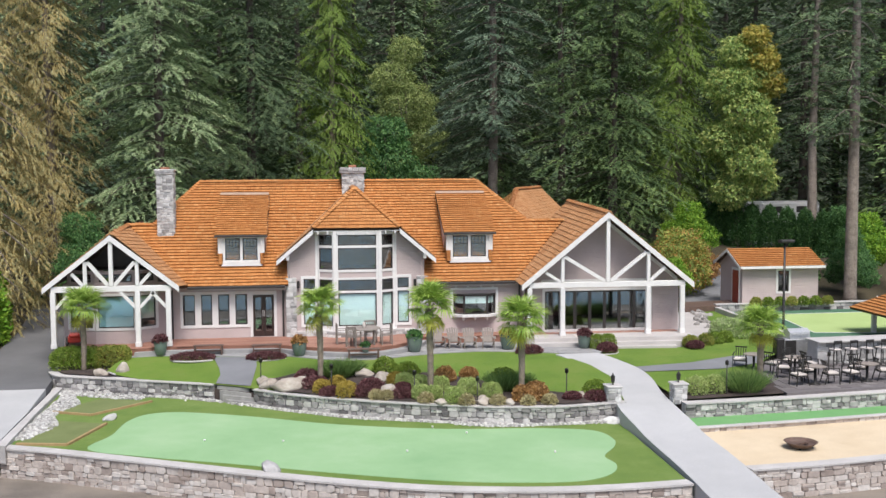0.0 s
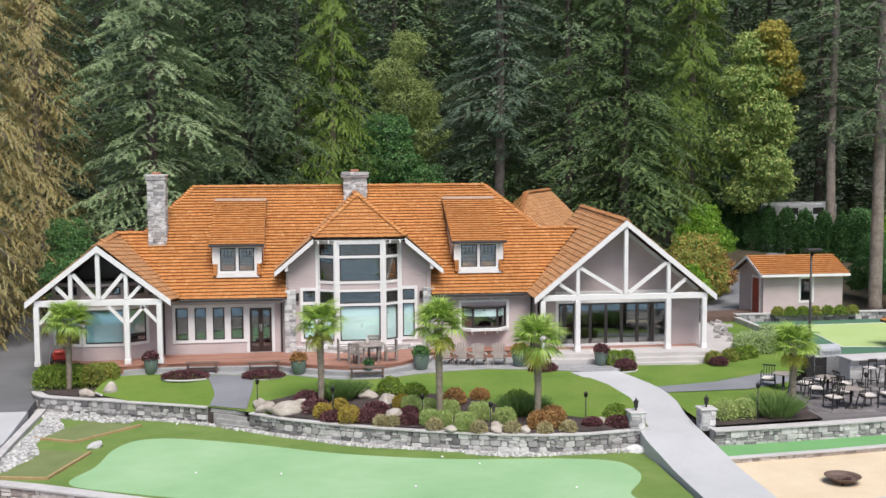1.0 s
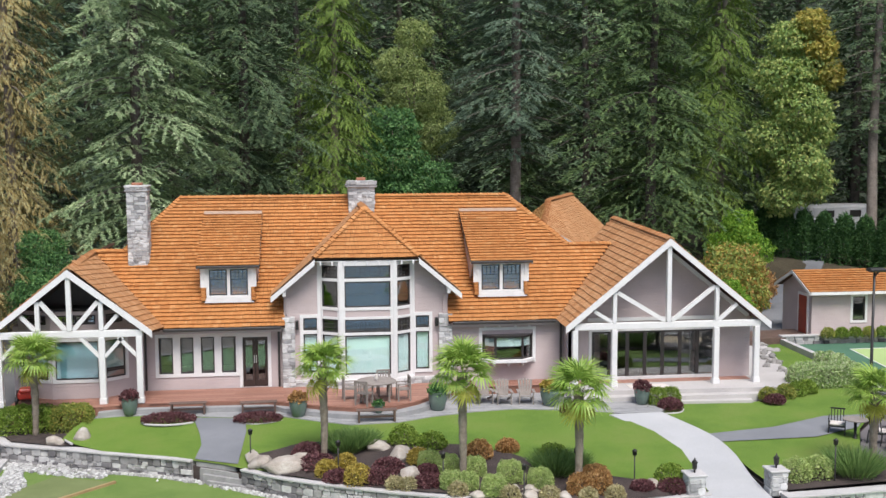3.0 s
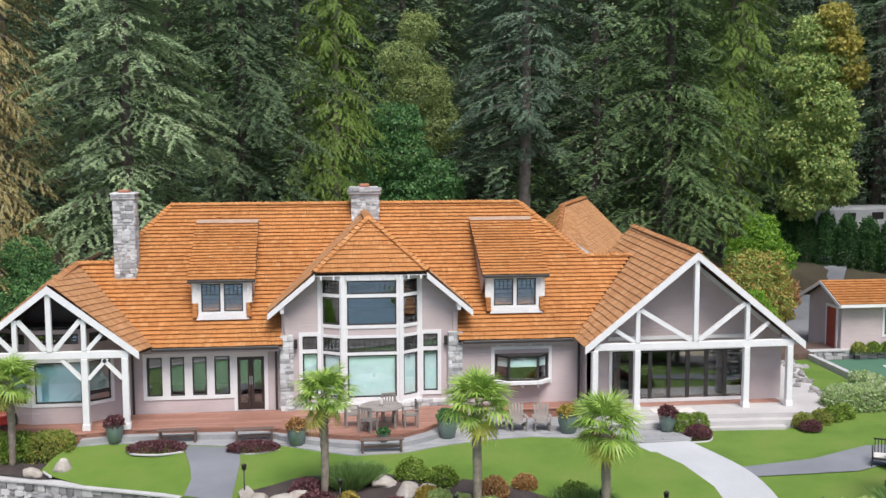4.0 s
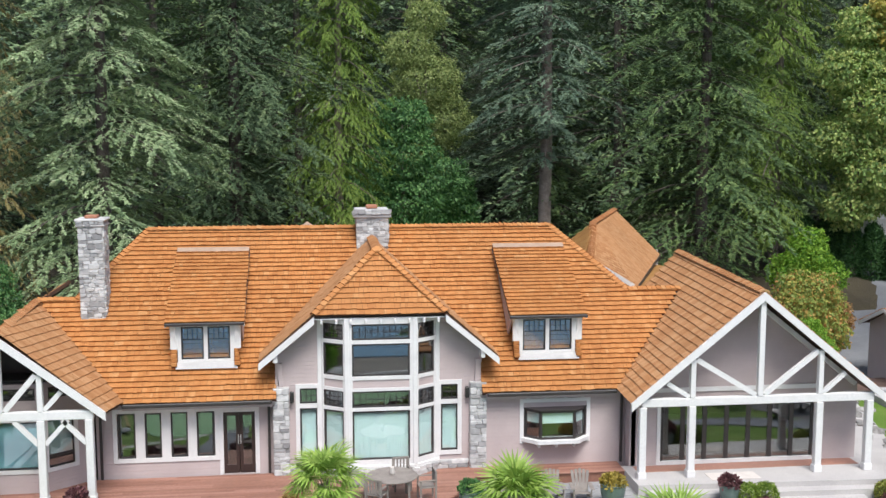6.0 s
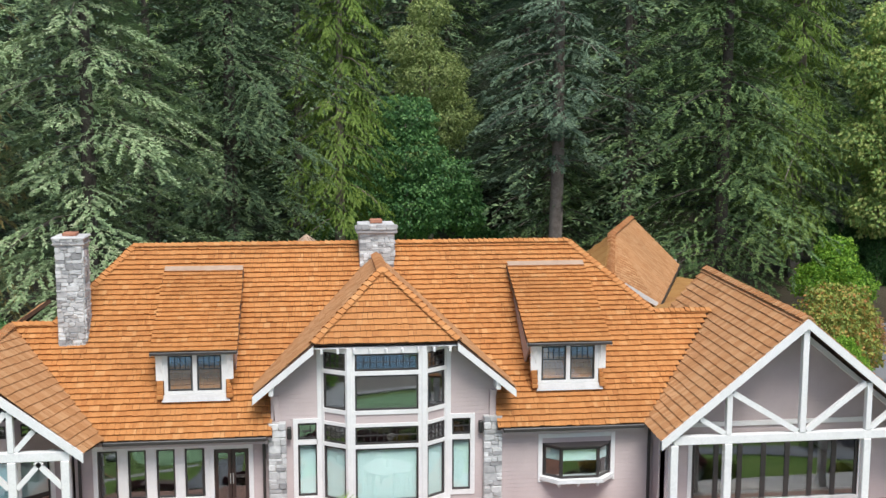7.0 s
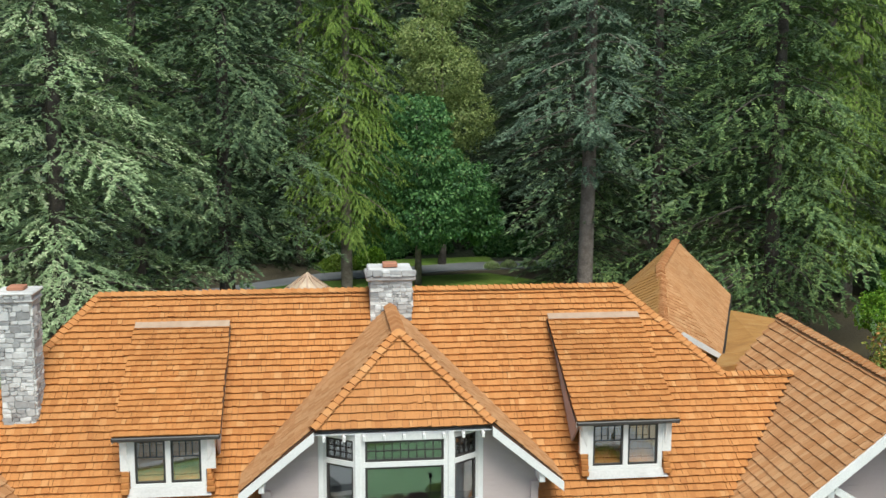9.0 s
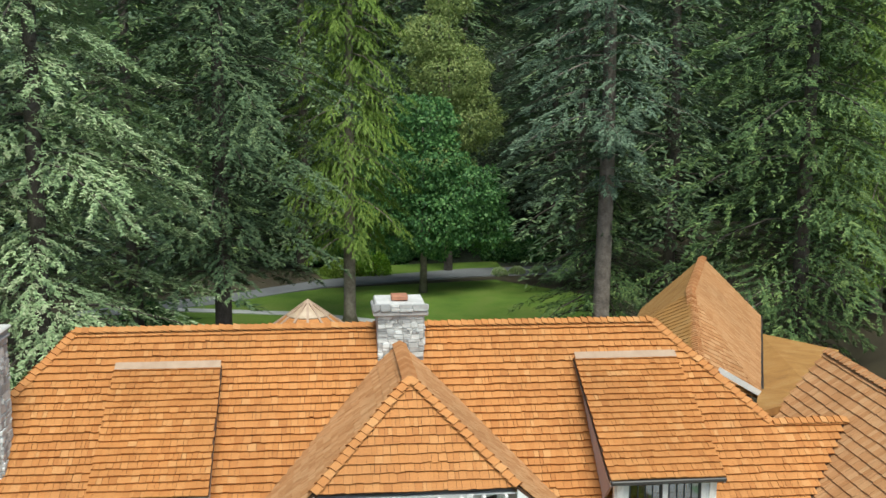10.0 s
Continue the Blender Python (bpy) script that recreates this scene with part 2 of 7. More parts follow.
CEDAR_GOLD = leaf_mat("golden_cedar_sprays", [(0.0, (0.16, 0.12, 0.045)), (0.5, (0.30, 0.23, 0.09)), (1.0, (0.46, 0.36, 0.18))], trans=0.3)
LEAF_BRIGHT = leaf_mat("bright_leaves", [(0.0, (0.045, 0.11, 0.012)), (0.5, (0.11, 0.215, 0.02)), (1.0, (0.22, 0.34, 0.04))], 0.55, 0.3)
LEAF_MID = leaf_mat("green_leaves", [(0.0, (0.022, 0.06, 0.022)), (0.5, (0.055, 0.125, 0.042)), (1.0, (0.12, 0.215, 0.07))], 0.5, 0.35)
LEAF_AUTUMN = leaf_mat("turning_leaves", [(0.0, (0.09, 0.13, 0.03)), (0.5, (0.17, 0.20, 0.045)), (0.8, (0.26, 0.20, 0.05)), (1.0, (0.32, 0.13, 0.05))], 0.55, 0.3)
LEAF_OLIVE = leaf_mat("olive_gold_leaves", [(0.0, (0.10, 0.14, 0.03)), (0.6, (0.18, 0.20, 0.045)), (1.0, (0.26, 0.215, 0.05))], 0.55, 0.3)
LEAF_TURN = leaf_mat("golden_maple_leaves", [(0.0, (0.14, 0.16, 0.035)), (0.5, (0.25, 0.225, 0.05)), (1.0, (0.35, 0.24, 0.065))], 0.55, 0.35)
LEAF_TREE = leaf_mat("maple_leaves", [(0.0, (0.085, 0.14, 0.045)), (0.5, (0.19, 0.26, 0.075)), (1.0, (0.33, 0.37, 0.11))], 0.55, 0.35)
LEAF_YELLOW = leaf_mat("yellow_leaves", [(0.0, (0.10, 0.14, 0.045)), (0.5, (0.165, 0.205, 0.07)), (1.0, (0.235, 0.26, 0.10))], 0.55, 0.35)
LEAF_ORANGE = leaf_mat("orange_leaves", [(0.0, (0.14, 0.08, 0.03)), (0.5, (0.23, 0.12, 0.045)), (1.0, (0.30, 0.19, 0.08))], 0.55, 0.25)
LEAF_BOX = leaf_mat("boxwood_leaves", [(0.0, (0.17, 0.22, 0.07)), (0.5, (0.235, 0.30, 0.10)), (1.0, (0.30, 0.37, 0.14))], 0.55, 0.3, 1.5)
LEAF_GOLD = leaf_mat("gold_shrub_leaves", [(0.0, (0.15, 0.12, 0.025)), (0.5, (0.24, 0.18, 0.036)), (1.0, (0.31, 0.235, 0.06))], 0.55, 0.25, 1.5)
LEAF_WINE = leaf_mat("wine_leaves", [(0.0, (0.045, 0.018, 0.02)), (0.5, (0.085, 0.032, 0.036)), (1.0, (0.14, 0.07, 0.07))], 0.55, 0.25, 1.5)
LEAF_GRASS = leaf_mat("grass_blades", [(0.0, (0.05, 0.09, 0.025)), (0.5, (0.09, 0.15, 0.04)), (1.0, (0.15, 0.215, 0.07))], 0.6, 0.25, 1.5)
LEAF_PALM = leaf_mat("palm_leaf", [(0.0, (0.12, 0.19, 0.034)), (0.5, (0.18, 0.26, 0.05)), (1.0, (0.25, 0.33, 0.08))], 0.45, 0.35, 1.5)
LEAF_PALM_OLD = leaf_mat("old_palm_leaf", [(0.0, (0.19, 0.19, 0.03)), (0.5, (0.27, 0.26, 0.045)), (1.0, (0.34, 0.31, 0.07))], 0.5, 0.3, 1.5)
LEAF_HEDGE = leaf_mat("hedge_leaves", [(0.0, (0.05, 0.09, 0.012)), (0.5, (0.11, 0.165, 0.022)), (1.0, (0.20, 0.25, 0.05))], 0.55, 0.25, 1.0)
LEAF_ARB = leaf_mat("arborvitae", [(0.0, (0.012, 0.035, 0.012)), (0.5, (0.03, 0.075, 0.022)), (1.0, (0.065, 0.13, 0.035))], 0.6, 0.2, 0.6)
STRAW_TUFT = leaf_mat("straw_tuft", [(0.0, (0.17, 0.14, 0.07)), (0.5, (0.25, 0.215, 0.115)), (1.0, (0.33, 0.29, 0.17))], 0.7, 0.2, 1.5)
LEAF_PALE = leaf_mat("pale_variegated_leaves", [(0.0, (0.12, 0.19, 0.06)), (0.5, (0.25, 0.33, 0.13)), (1.0, (0.38, 0.46, 0.23))], 0.6, 0.25, 1.5)


# ---- mesh helpers ----
def mesh_ob(name, bm, mat, parent=None, label=""):
    me = bpy.data.meshes.new(name)
    bm.normal_update()
    bm.to_mesh(me)
    bm.free()
    me.materials.append(mat)
    ob = new(name, me)
    if parent is not None:
        ob.parent = parent
    if label:
        ob["label"] = label
    return ob


def part(name, bm, mat, parent, label=""):
    return mesh_ob(name, bm, mat, parent, label)


def raw(name, verts, faces, mat, parent=None, smooth=False):
    me = bpy.data.meshes.new(name)
    me.from_pydata([tuple(v) for v in verts], [], [tuple(f) for f in faces])
    me.materials.append(mat)
    if smooth:
        me.shade_smooth()
    ob = new(name, me)
    if parent is not None:
        ob.parent = parent
    return ob


def thing(name, label, category, group="", kind="", at=(0, 0, 0), turn=0.0):
    ob = new(name)
    ob.matrix_basis = pose(*at, 0, 0, turn)
    return tagged(ob, label, category, group, kind)


def box(bm, x0, x1, y0, y1, z0, z1, bevel=0.0):
    vs = [bm.verts.new(p) for p in ((x0, y0, z0), (x1, y0, z0), (x1, y1, z0), (x0, y1, z0), (x0, y0, z1), (x1, y0, z1), (x1, y1, z1), (x0, y1, z1))]
    fs = [bm.faces.new([vs[i] for i in f]) for f in ((3, 2, 1, 0), (4, 5, 6, 7), (0, 1, 5, 4), (1, 2, 6, 5), (2, 3, 7, 6), (3, 0, 4, 7))]
    if bevel:
        es = list({e for f in fs for e in f.edges})
        bmesh.ops.bevel(bm, geom=es, offset=bevel, segments=1, affect="EDGES", profile=0.5)
    return bm


def beam(bm, a, b, w, d, up=(0, -1, 0), bevel=0.0):
    """A square timber from a to b; w across, d along `up`."""
    a, b = Vector(a), Vector(b)
    v = (b - a).normalized()
    n = Vector(up).normalized()
    s = v.cross(n).normalized() * (w / 2)
    n = n * (d / 2)
    c = [a - s - n, a + s - n, a + s + n, a - s + n, b - s - n, b + s - n, b + s + n, b - s + n]
    vs = [bm.verts.new(p) for p in c]
    for f in ((3, 2, 1, 0), (4, 5, 6, 7), (0, 1, 5, 4), (1, 2, 6, 5), (2, 3, 7, 6), (3, 0, 4, 7)):
        bm.faces.new([vs[i] for i in f])
    return bm


def new_box(*a, **k):
    return box(bmesh.new(), *a, **k)


def new_beam(*a, **k):
    return beam(bmesh.new(), *a, **k)


def extrude_poly(pts, vec):
    """A solid from a flat polygon of 3D points, pushed along vec."""
    bm = bmesh.new()
    v0 = [bm.verts.new(p) for p in pts]
    v1 = [bm.verts.new(Vector(p) + Vector(vec)) for p in pts]
    bm.faces.new(v0)
    bm.faces.new(v1[::-1])
    k = len(pts)
    for i in range(k):
        j = (i + 1) % k
        bm.faces.new((v0[j], v0[i], v1[i], v1[j]))
    bmesh.ops.recalc_face_normals(bm, faces=bm.faces[:])
    return bm


def smooth_line(pts, k=6, closed=False):
    """Catmull-Rom through the points."""
    n = len(pts)
    out = []
    last = n if closed else n - 1
    for i in range(last):
        if closed:
            p = [Vector(pts[(i + d) % n]) for d in (-1, 0, 1, 2)]
        else:
            p = [Vector(pts[min(max(i + d, 0), n - 1)]) for d in (-1, 0, 1, 2)]
        for s in range(k):
            t = s / k
            out.append(0.5 * (2 * p[1] + (p[2] - p[0]) * t + (2 * p[0] - 5 * p[1] + 4 * p[2] - p[3]) * t * t + (3 * p[1] - p[0] - 3 * p[2] + p[3]) * t ** 3))
    if not closed:
        out.append(Vector(pts[-1]))
    return out


def slab(name, pts, z, depth, mat, label, category, kind="structure", parent=None):
    bm = extrude_poly([(p[0], p[1], z if len(p) < 3 else p[2]) for p in pts], (0, 0, -depth))
    ob = mesh_ob(name, bm, mat, parent)
    return tagged(ob, label, category, kind=kind)


def lathe(profile, seg=16):
    """Turned round z: profile of (radius, height)."""
    bm = bmesh.new()
    rings = []
    for r, z in profile:
        rings.append([bm.verts.new((r * math.cos(2 * math.pi * i / seg), r * math.sin(2 * math.pi * i / seg), z)) for i in range(seg)])
    for a, b in zip(rings, rings[1:]):
        for i in range(seg):
            j = (i + 1) % seg
            f = bm.faces.new((a[i], a[j], b[j], b[i]))
            f.smooth = True
    bm.faces.new(rings[0][::-1])
    bm.faces.new(rings[-1])
    return bm


def tube(bm, pts, radii, seg=8):
    rings = []
    for i, p in enumerate(pts):
        p = Vector(p)
        d = (Vector(pts[min(i + 1, len(pts) - 1)]) - Vector(pts[max(i - 1, 0)])).normalized()
        a = d.orthogonal().normalized() if abs(d.z) < 0.95 else Vector((1, 0, 0))
        b = d.cross(a).normalized()
        a = b.cross(d)
        rings.append([bm.verts.new(p + (a * math.cos(2 * math.pi * k / seg) + b * math.sin(2 * math.pi * k / seg)) * radii[i]) for k in range(seg)])
    for r, s in zip(rings, rings[1:]):
        for k in range(seg):
            f = bm.faces.new((r[k], r[(k + 1) % seg], s[(k + 1) % seg], s[k]))
            f.smooth = True
    bm.faces.new(rings[0][::-1])
    bm.faces.new(rings[-1])
    return bm


def interp(x, xs, ys):
    return float(np.interp(x, xs, ys))


# ---- ground ----
RET = [(-16.6, 47.0), (-16.0, 45.95), (-14.0, 45.15), (-12.3, 44.4), (-9.9, 43.4), (-8.2, 42.4), (-6.3, 40.85), (-4.1, 39.6), (-2.05, 38.65), (0.0, 37.9), (2.0, 37.35), (4.0, 37.2), (6.3, 37.6)]
EDGE = [(-14.0, 45.7), (-13.4, 47.3), (-12.3, 47.5), (-11.4, 47.45), (-9.7, 47.1), (-7.7, 46.6), (-6.4, 46.6), (-5.2, 45.8), (-4.0, 45.1), (-2.3, 45.2), (-0.95, 45.85), (0.6, 46.3), (2.2, 46.5), (4.3, 46.0), (5.6, 45.5)]
RX, RY = [p[0] for p in RET], [p[1] for p in RET]
EX, EY = [p[0] for p in EDGE], [p[1] for p in EDGE]


def lawn_z(x, y):
    a, b = interp(x, RX, RY), max(interp(x, EX, EY), interp(x, RX, RY) + 1.5)
    return -0.04 + 0.46 * min(max((y - a) / (b - a), 0), 1.0)


def ground_z(x, y):
    if x < -16.3:
        return interp(y, [30, 36, 38, 46, 56, 80, 117, 135, 180], [-1.65, -1.3, -0.75, -0.3, 0.3, 0.5, 0.5, 9.5, 42.5])
    hill = interp(y, [60, 70, 80, 90, 130], [0, 1.4, 3.0, 3.4, 3.4]) * interp(x, [17, 25], [0, 1])
    # rise added as a backdrop, so no sky shows between the trees
    slope = interp(y, [117, 135, 180], [0, 9, 42])
    return interp(y, [45.5, 48, 52, 400], [-1.65, -0.6, 0.45, 0.45]) + hill + slope


gx = [-3000, -600, -200, -80, -40, -26, -20, -16.4, -16.2, -8, 0, 8, 16, 17, 18, 19, 20, 21, 22, 23, 24, 25, 27, 29, 32, 36, 40, 80, 200, 600, 3000]
gy = [-3000, -600, -200, -60, -20, 0, 10, 20, 26, 30, 33, 36, 38, 42, 45.5, 48, 52, 56, 58, 60, 62, 64, 66, 68, 70, 72, 74, 76, 78, 80, 85, 90, 110, 117, 126, 135, 150, 165, 180, 300, 800, 3000]
gv = [(x, y, ground_z(x, y)) for y in gy for x in gx]
gf = [(j * len(gx) + i, j * len(gx) + i + 1, (j + 1) * len(gx) + i + 1, (j + 1) * len(gx) + i) for j in range(len(gy) - 1) for i in range(len(gx) - 1)]
ground = raw("ground", gv, gf, DUFF)
ground.data.materials.append(BEACH)
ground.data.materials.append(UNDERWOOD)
for poly in ground.data.polygons:
    if poly.center.y < 38:
        poly.material_index = 1
    # the backdrop rise takes the colour with the shade in it
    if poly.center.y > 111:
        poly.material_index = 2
tagged(ground, "wide ground of beach gravel and forest floor with an added dark backdrop slope", "ground", kind="structure")
wm, wnn, wb = nodes_of("lake_water", 0.08)
wb.inputs["Base Color"].default_value = (0.12, 0.26, 0.38, 1)
bump(wnn, wb, noise_tex(wnn, 1.2, 4), 0.25, 0.1)
lake = raw("water", [(-2900, -2900, -1.6), (2900, -2900, -1.6), (2900, 22, -1.6), (-2900, 22, -1.6)], [(0, 1, 2, 3)], wm)
tagged(lake, "calm grey lake water beside the beach", "water", kind="structure")


def patch(name, outline, zf, mat, label, category, lift=0.0, step=0.6, kind="structure"):
    """A sheet over the polygon that follows the height zf(x, y)."""
    bm = bmesh.new()
    vs = [bm.verts.new((p[0], p[1], 0)) for p in outline]
    bm.faces.new(vs)
    for axis in (0, 1):
        lo, hi = min(p[axis] for p in outline), max(p[axis] for p in outline)
        c = lo + step
        while c < hi:
            co = [0, 0, 0]
            co[axis] = c
            no = [0, 0, 0]
            no[axis] = 1
            bmesh.ops.bisect_plane(bm, geom=bm.verts[:] + bm.edges[:] + bm.faces[:], plane_co=co, plane_no=no)
            c += step
    bmesh.ops.triangulate(bm, faces=[f for f in bm.faces if len(f.verts) > 4])
    for v in bm.verts:
        v.co.z = zf(v.co.x, v.co.y) + lift
    for f in bm.faces:
        f.smooth = True
    bmesh.ops.recalc_face_normals(bm, faces=bm.faces[:])
    ob = mesh_ob(name, bm, mat)
    if ob.data.polygons[0].normal.z < 0:
        ob.data.flip_normals()
    return tagged(ob, label, category, kind=kind)


# terrace body behind the retaining wall
body = [(p[0], p[1] + 0.12) for p in RET] + [(6.3, 49.0), (-16.6, 49.0)]
slab("terrace_bank", body, -0.22, 1.5, MULCH, "earth bank behind the stone retaining wall", "bank")
lawn_poly = [(x, y + 0.1) for x, y in RET[3:]] + [(6.6, 39.5), (6.8, 41.4), (6.5, 43.3), (5.7, 45.2)] + EDGE[::-1]
patch("lawn", lawn_poly, lawn_z, LAWN, "close-mown green lawn in front of the house", "lawn")
bed_poly = [(x, y + 0.12) for x, y in RET if x > -8.0] + [(6.1, 38.3)] + [tuple(p[:2]) for p in smooth_line([(5.0, 38.6, 0), (3.4, 39.4, 0), (1.7, 41.0, 0), (0.4, 42.2, 0), (-1.0, 42.8, 0), (-3.5, 43.5, 0), (-5.6, 43.6, 0), (-7.3, 42.9, 0)], 4)]
patch("planting_bed", bed_poly, lambda x, y: lawn_z(x, y) + 0.05 + 0.03 * math.sin(3 * x) * math.cos(2.3 * y), MULCH, "dark bark mulch planting bed above the wall", "planting bed", 0.0, 0.5)
left_bed = [(-16.3, 46.9), (-15.8, 46.1), (-14.0, 45.3), (-13.6, 45.25), (-13.9, 46.2), (-13.3, 47.4), (-13.2, 48.2), (-16.4, 48.2)]
patch("corner_bed", left_bed, lambda x, y: 0.03, MULCH, "mulched corner bed with palm and hedge", "planting bed", 0.0, 0.6)
path_poly = [(-9.2, 43.15), (-7.75, 42.35), (-7.7, 43.6), (-7.65, 45.2), (-7.75, 46.5), (-9.65, 46.95), (-9.25, 45.3), (-9.1, 44.3)]
patch("garden_path", path_poly, lawn_z, ASPHALT, "grey asphalt garden path between lawn halves", "path", 0.03)


def ribbon(name, left, right, mat, label, category, drop=0.25):
    bm = bmesh.new()
    a = [bm.verts.new(p) for p in left]
    b = [bm.verts.new(p) for p in right]
    c = [bm.verts.new(p - Vector((0, 0, drop))) for p in left]
    d = [bm.verts.new(p - Vector((0, 0, drop))) for p in right]
    for i in range(len(left) - 1):
        for p, q in ((a, b), (c, a), (b, d)):
            f = bm.faces.new((p[i], q[i], q[i + 1], p[i + 1]))
    bm.faces.new((a[0], c[0], d[0], b[0]))
    bm.faces.new((a[-1], b[-1], d[-1], c[-1]))
    bmesh.ops.recalc_face_normals(bm, faces=bm.faces[:])
    return tagged(mesh_ob(name, bm, mat), label, category, kind="structure")


wl = smooth_line([(5.45, 45.2, 0.44), (6.35, 43.3, 0.24), (6.5, 41.4, 0.1), (6.15, 39.0, 0.0), (5.84, 36.7, -0.12), (5.93, 35.2, -0.36), (5.95, 33.8, -0.5), (5.95, 31.0, -0.58), (5.85, 29.0, -0.6), (5.78, 27.5, -0.63), (5.7, 20.0, -0.8)], 6)
wr = smooth_line([(7.45, 45.3, 0.44), (8.35, 43.0, 0.24), (8.5, 41.2, 0.1), (8.15, 38.9, 0.0), (8.06, 37.2, -0.12), (8.14, 35.5, -0.36), (8.12, 34.2, -0.5), (8.1, 31.8, -0.58), (7.92, 29.4, -0.6), (7.82, 27.6, -0.63), (7.7, 20.0, -0.8)], 6)
ribbon("walkway", wl, wr, CONCRETE, "pale concrete walkway curving from the porch", "walkway", 1.3)

# turf terrace with putting green
FRONT = [(-15.75, 36.5), (-13.7, 35.6), (-11.7, 34.55), (-9.5, 33.4), (-7.6, 32.4), (-5.9, 31.55), (-3.7, 30.55), (-1.6, 29.8), (0.3, 29.4), (2.0, 29.2), (3.9, 29.2), (5.8, 29.35)]
turf_poly = [(x, y + 0.22) for x, y in FRONT] + [(5.84, 33.0), (5.9, 37.1)] + [(x, y - 0.05) for x, y in RET[::-1][1:12]] + [(-15.85, 45.6)]
slab("turf_terrace", turf_poly, -0.68, 0.9, TURF, "green turf fringe round the putting green", "turf")
gr = smooth_line([(-12.8, 36.0, 0), (-12.35, 37.8, 0), (-12.15, 39.8, 0), (-11.5, 40.95, 0), (-10.1, 41.0, 0), (-7.5, 39.9, 0), (-4.35, 38.2, 0), (-0.65, 37.0, 0), (2.7, 36.6, 0), (4.6, 36.0, 0), (5.0, 34.8, 0), (4.75, 33.8, 0), (4.1, 32.7, 0), (4.2, 31.7, 0), (3.8, 30.8, 0), (2.85, 30.2, 0), (1.3, 30.2, 0), (-1.2, 30.7, 0), (-4.5, 32.0, 0), (-8.0, 33.6, 0), (-10.9, 34.85, 0)], 5, True)
slab("putting_green", [tuple(p[:2]) for p in gr], -0.665, 0.05, GREEN, "smooth pale green synthetic putting green", "putting green")


# ---- stonework ----
def rubble_cells(length, height, size, r):
    """Roughly squared stones in uneven broken courses over a rectangle."""
    out = []

    def stone(x0, x1, z0, z1):
        w, h = x1 - x0, z1 - z0
        k = 0.22 * min(w, h)
        z0, z1 = z0 + r.uniform(-0.06, 0.06) * h, z1 + r.uniform(-0.06, 0.06) * h
        x0, x1 = x0 + r.uniform(-0.05, 0.05) * w, x1 + r.uniform(-0.05, 0.05) * w
        poly = []
        for cx, cz, dx, dz in ((x0, z0, 1, 1), (x1, z0, -1, 1), (x1, z1, -1, -1), (x0, z1, 1, -1)):
            a, b = r.uniform(0.1, 1.5) * k, r.uniform(0.1, 1.5) * k
            p, q = (cx, cz + dz * a), (cx + dx * b, cz)
            poly += [p, q] if dx * dz > 0 else [q, p]
        out.append(poly)

    z = 0.0
    while z < height - 0.01:
        h = size * r.uniform(0.5, 1.05)
        if height - z - h < size * 0.4:
            h = height - z
        x = 0.0
        while x < length - 0.01:
            w = size * r.uniform(0.6, 1.7)
            if length - x - w < size * 0.45:
                w = length - x
            if h > size * 0.62 and r.random() < 0.42:
                c = h * r.uniform(0.35, 0.65)
                if w > size * 0.9 and r.random() < 0.5:
                    m = w * r.uniform(0.35, 0.65)
                    stone(x, x + m, z, z + c)
                    stone(x + m, x + w, z, z + c)
                else:
                    stone(x, x + w, z, z + c)
                stone(x, x + w, z + c, z + h)
            else:
                stone(x, x + w, z, z + h)
            x += w
        z += h
    return out


def lay_stones(parent, place, length, height, size, mat, proud=0.1, seed=1, joined=False):
    """Rubble stones over a face, with narrow joints. place(u, w) gives the point and the heading of the face there."""
    r = random.Random(seed)
    allv, allf = [], []
    for poly in rubble_cells(length, height, size, r):
        k = len(poly)
        cu, cw = sum(q[0] for q in poly) / k, sum(q[1] for q in poly) / k
        rad = sum(math.hypot(q[0] - cu, q[1] - cw) for q in poly) / k
        f = max(0.8, 1 - r.uniform(0.0, 0.012) / rad)
        d = proud * r.uniform(0.2, 0.6)
        loc = [((q[0] - cu) * f, (q[1] - cw) * f) for q in poly]
        vs = [(x, 0.06, z) for x, z in loc] + [(x, -d * 0.6, z) for x, z in loc] + [(x * 0.87 + r.uniform(-0.01, 0.01), -d + r.uniform(-0.008, 0.008), z * 0.87) for x, z in loc]
        fs = [(lv * k + i, lv * k + (i + 1) % k, (lv + 1) * k + (i + 1) % k, (lv + 1) * k + i) for lv in (0, 1) for i in range(k)] + [tuple(range(2 * k, 3 * k))]
        pt, yaw = place(cu, cw)
        m = pose(pt[0], pt[1], pt[2], 0, 0, yaw)
        if joined:
            o = len(allv)
            allv += [m @ Vector(v) for v in vs]
            allf += [tuple(o + i for i in g_) for g_ in fs]
        else:
            ob = raw("stone", vs, fs, mat, parent)
            ob.matrix_basis = m
    if joined:
        ob = raw("stones", allv, allf, mat, parent)
        tagged(ob, kind="stuff")


def along(line):
    ds = [0.0]
    for a, b in zip(line, line[1:]):
        ds.append(ds[-1] + math.hypot(b[0] - a[0], b[1] - a[1]))

    def at(u):
        i = 0
        while i < len(ds) - 2 and ds[i + 1] < u:
            i += 1
        a, b = line[i], line[i + 1]
        t = (u - ds[i]) / (ds[i + 1] - ds[i])
        return a[0] + (b[0] - a[0]) * t, a[1] + (b[1] - a[1]) * t, math.degrees(math.atan2(b[1] - a[1], b[0] - a[0]))
    return at, ds[-1]


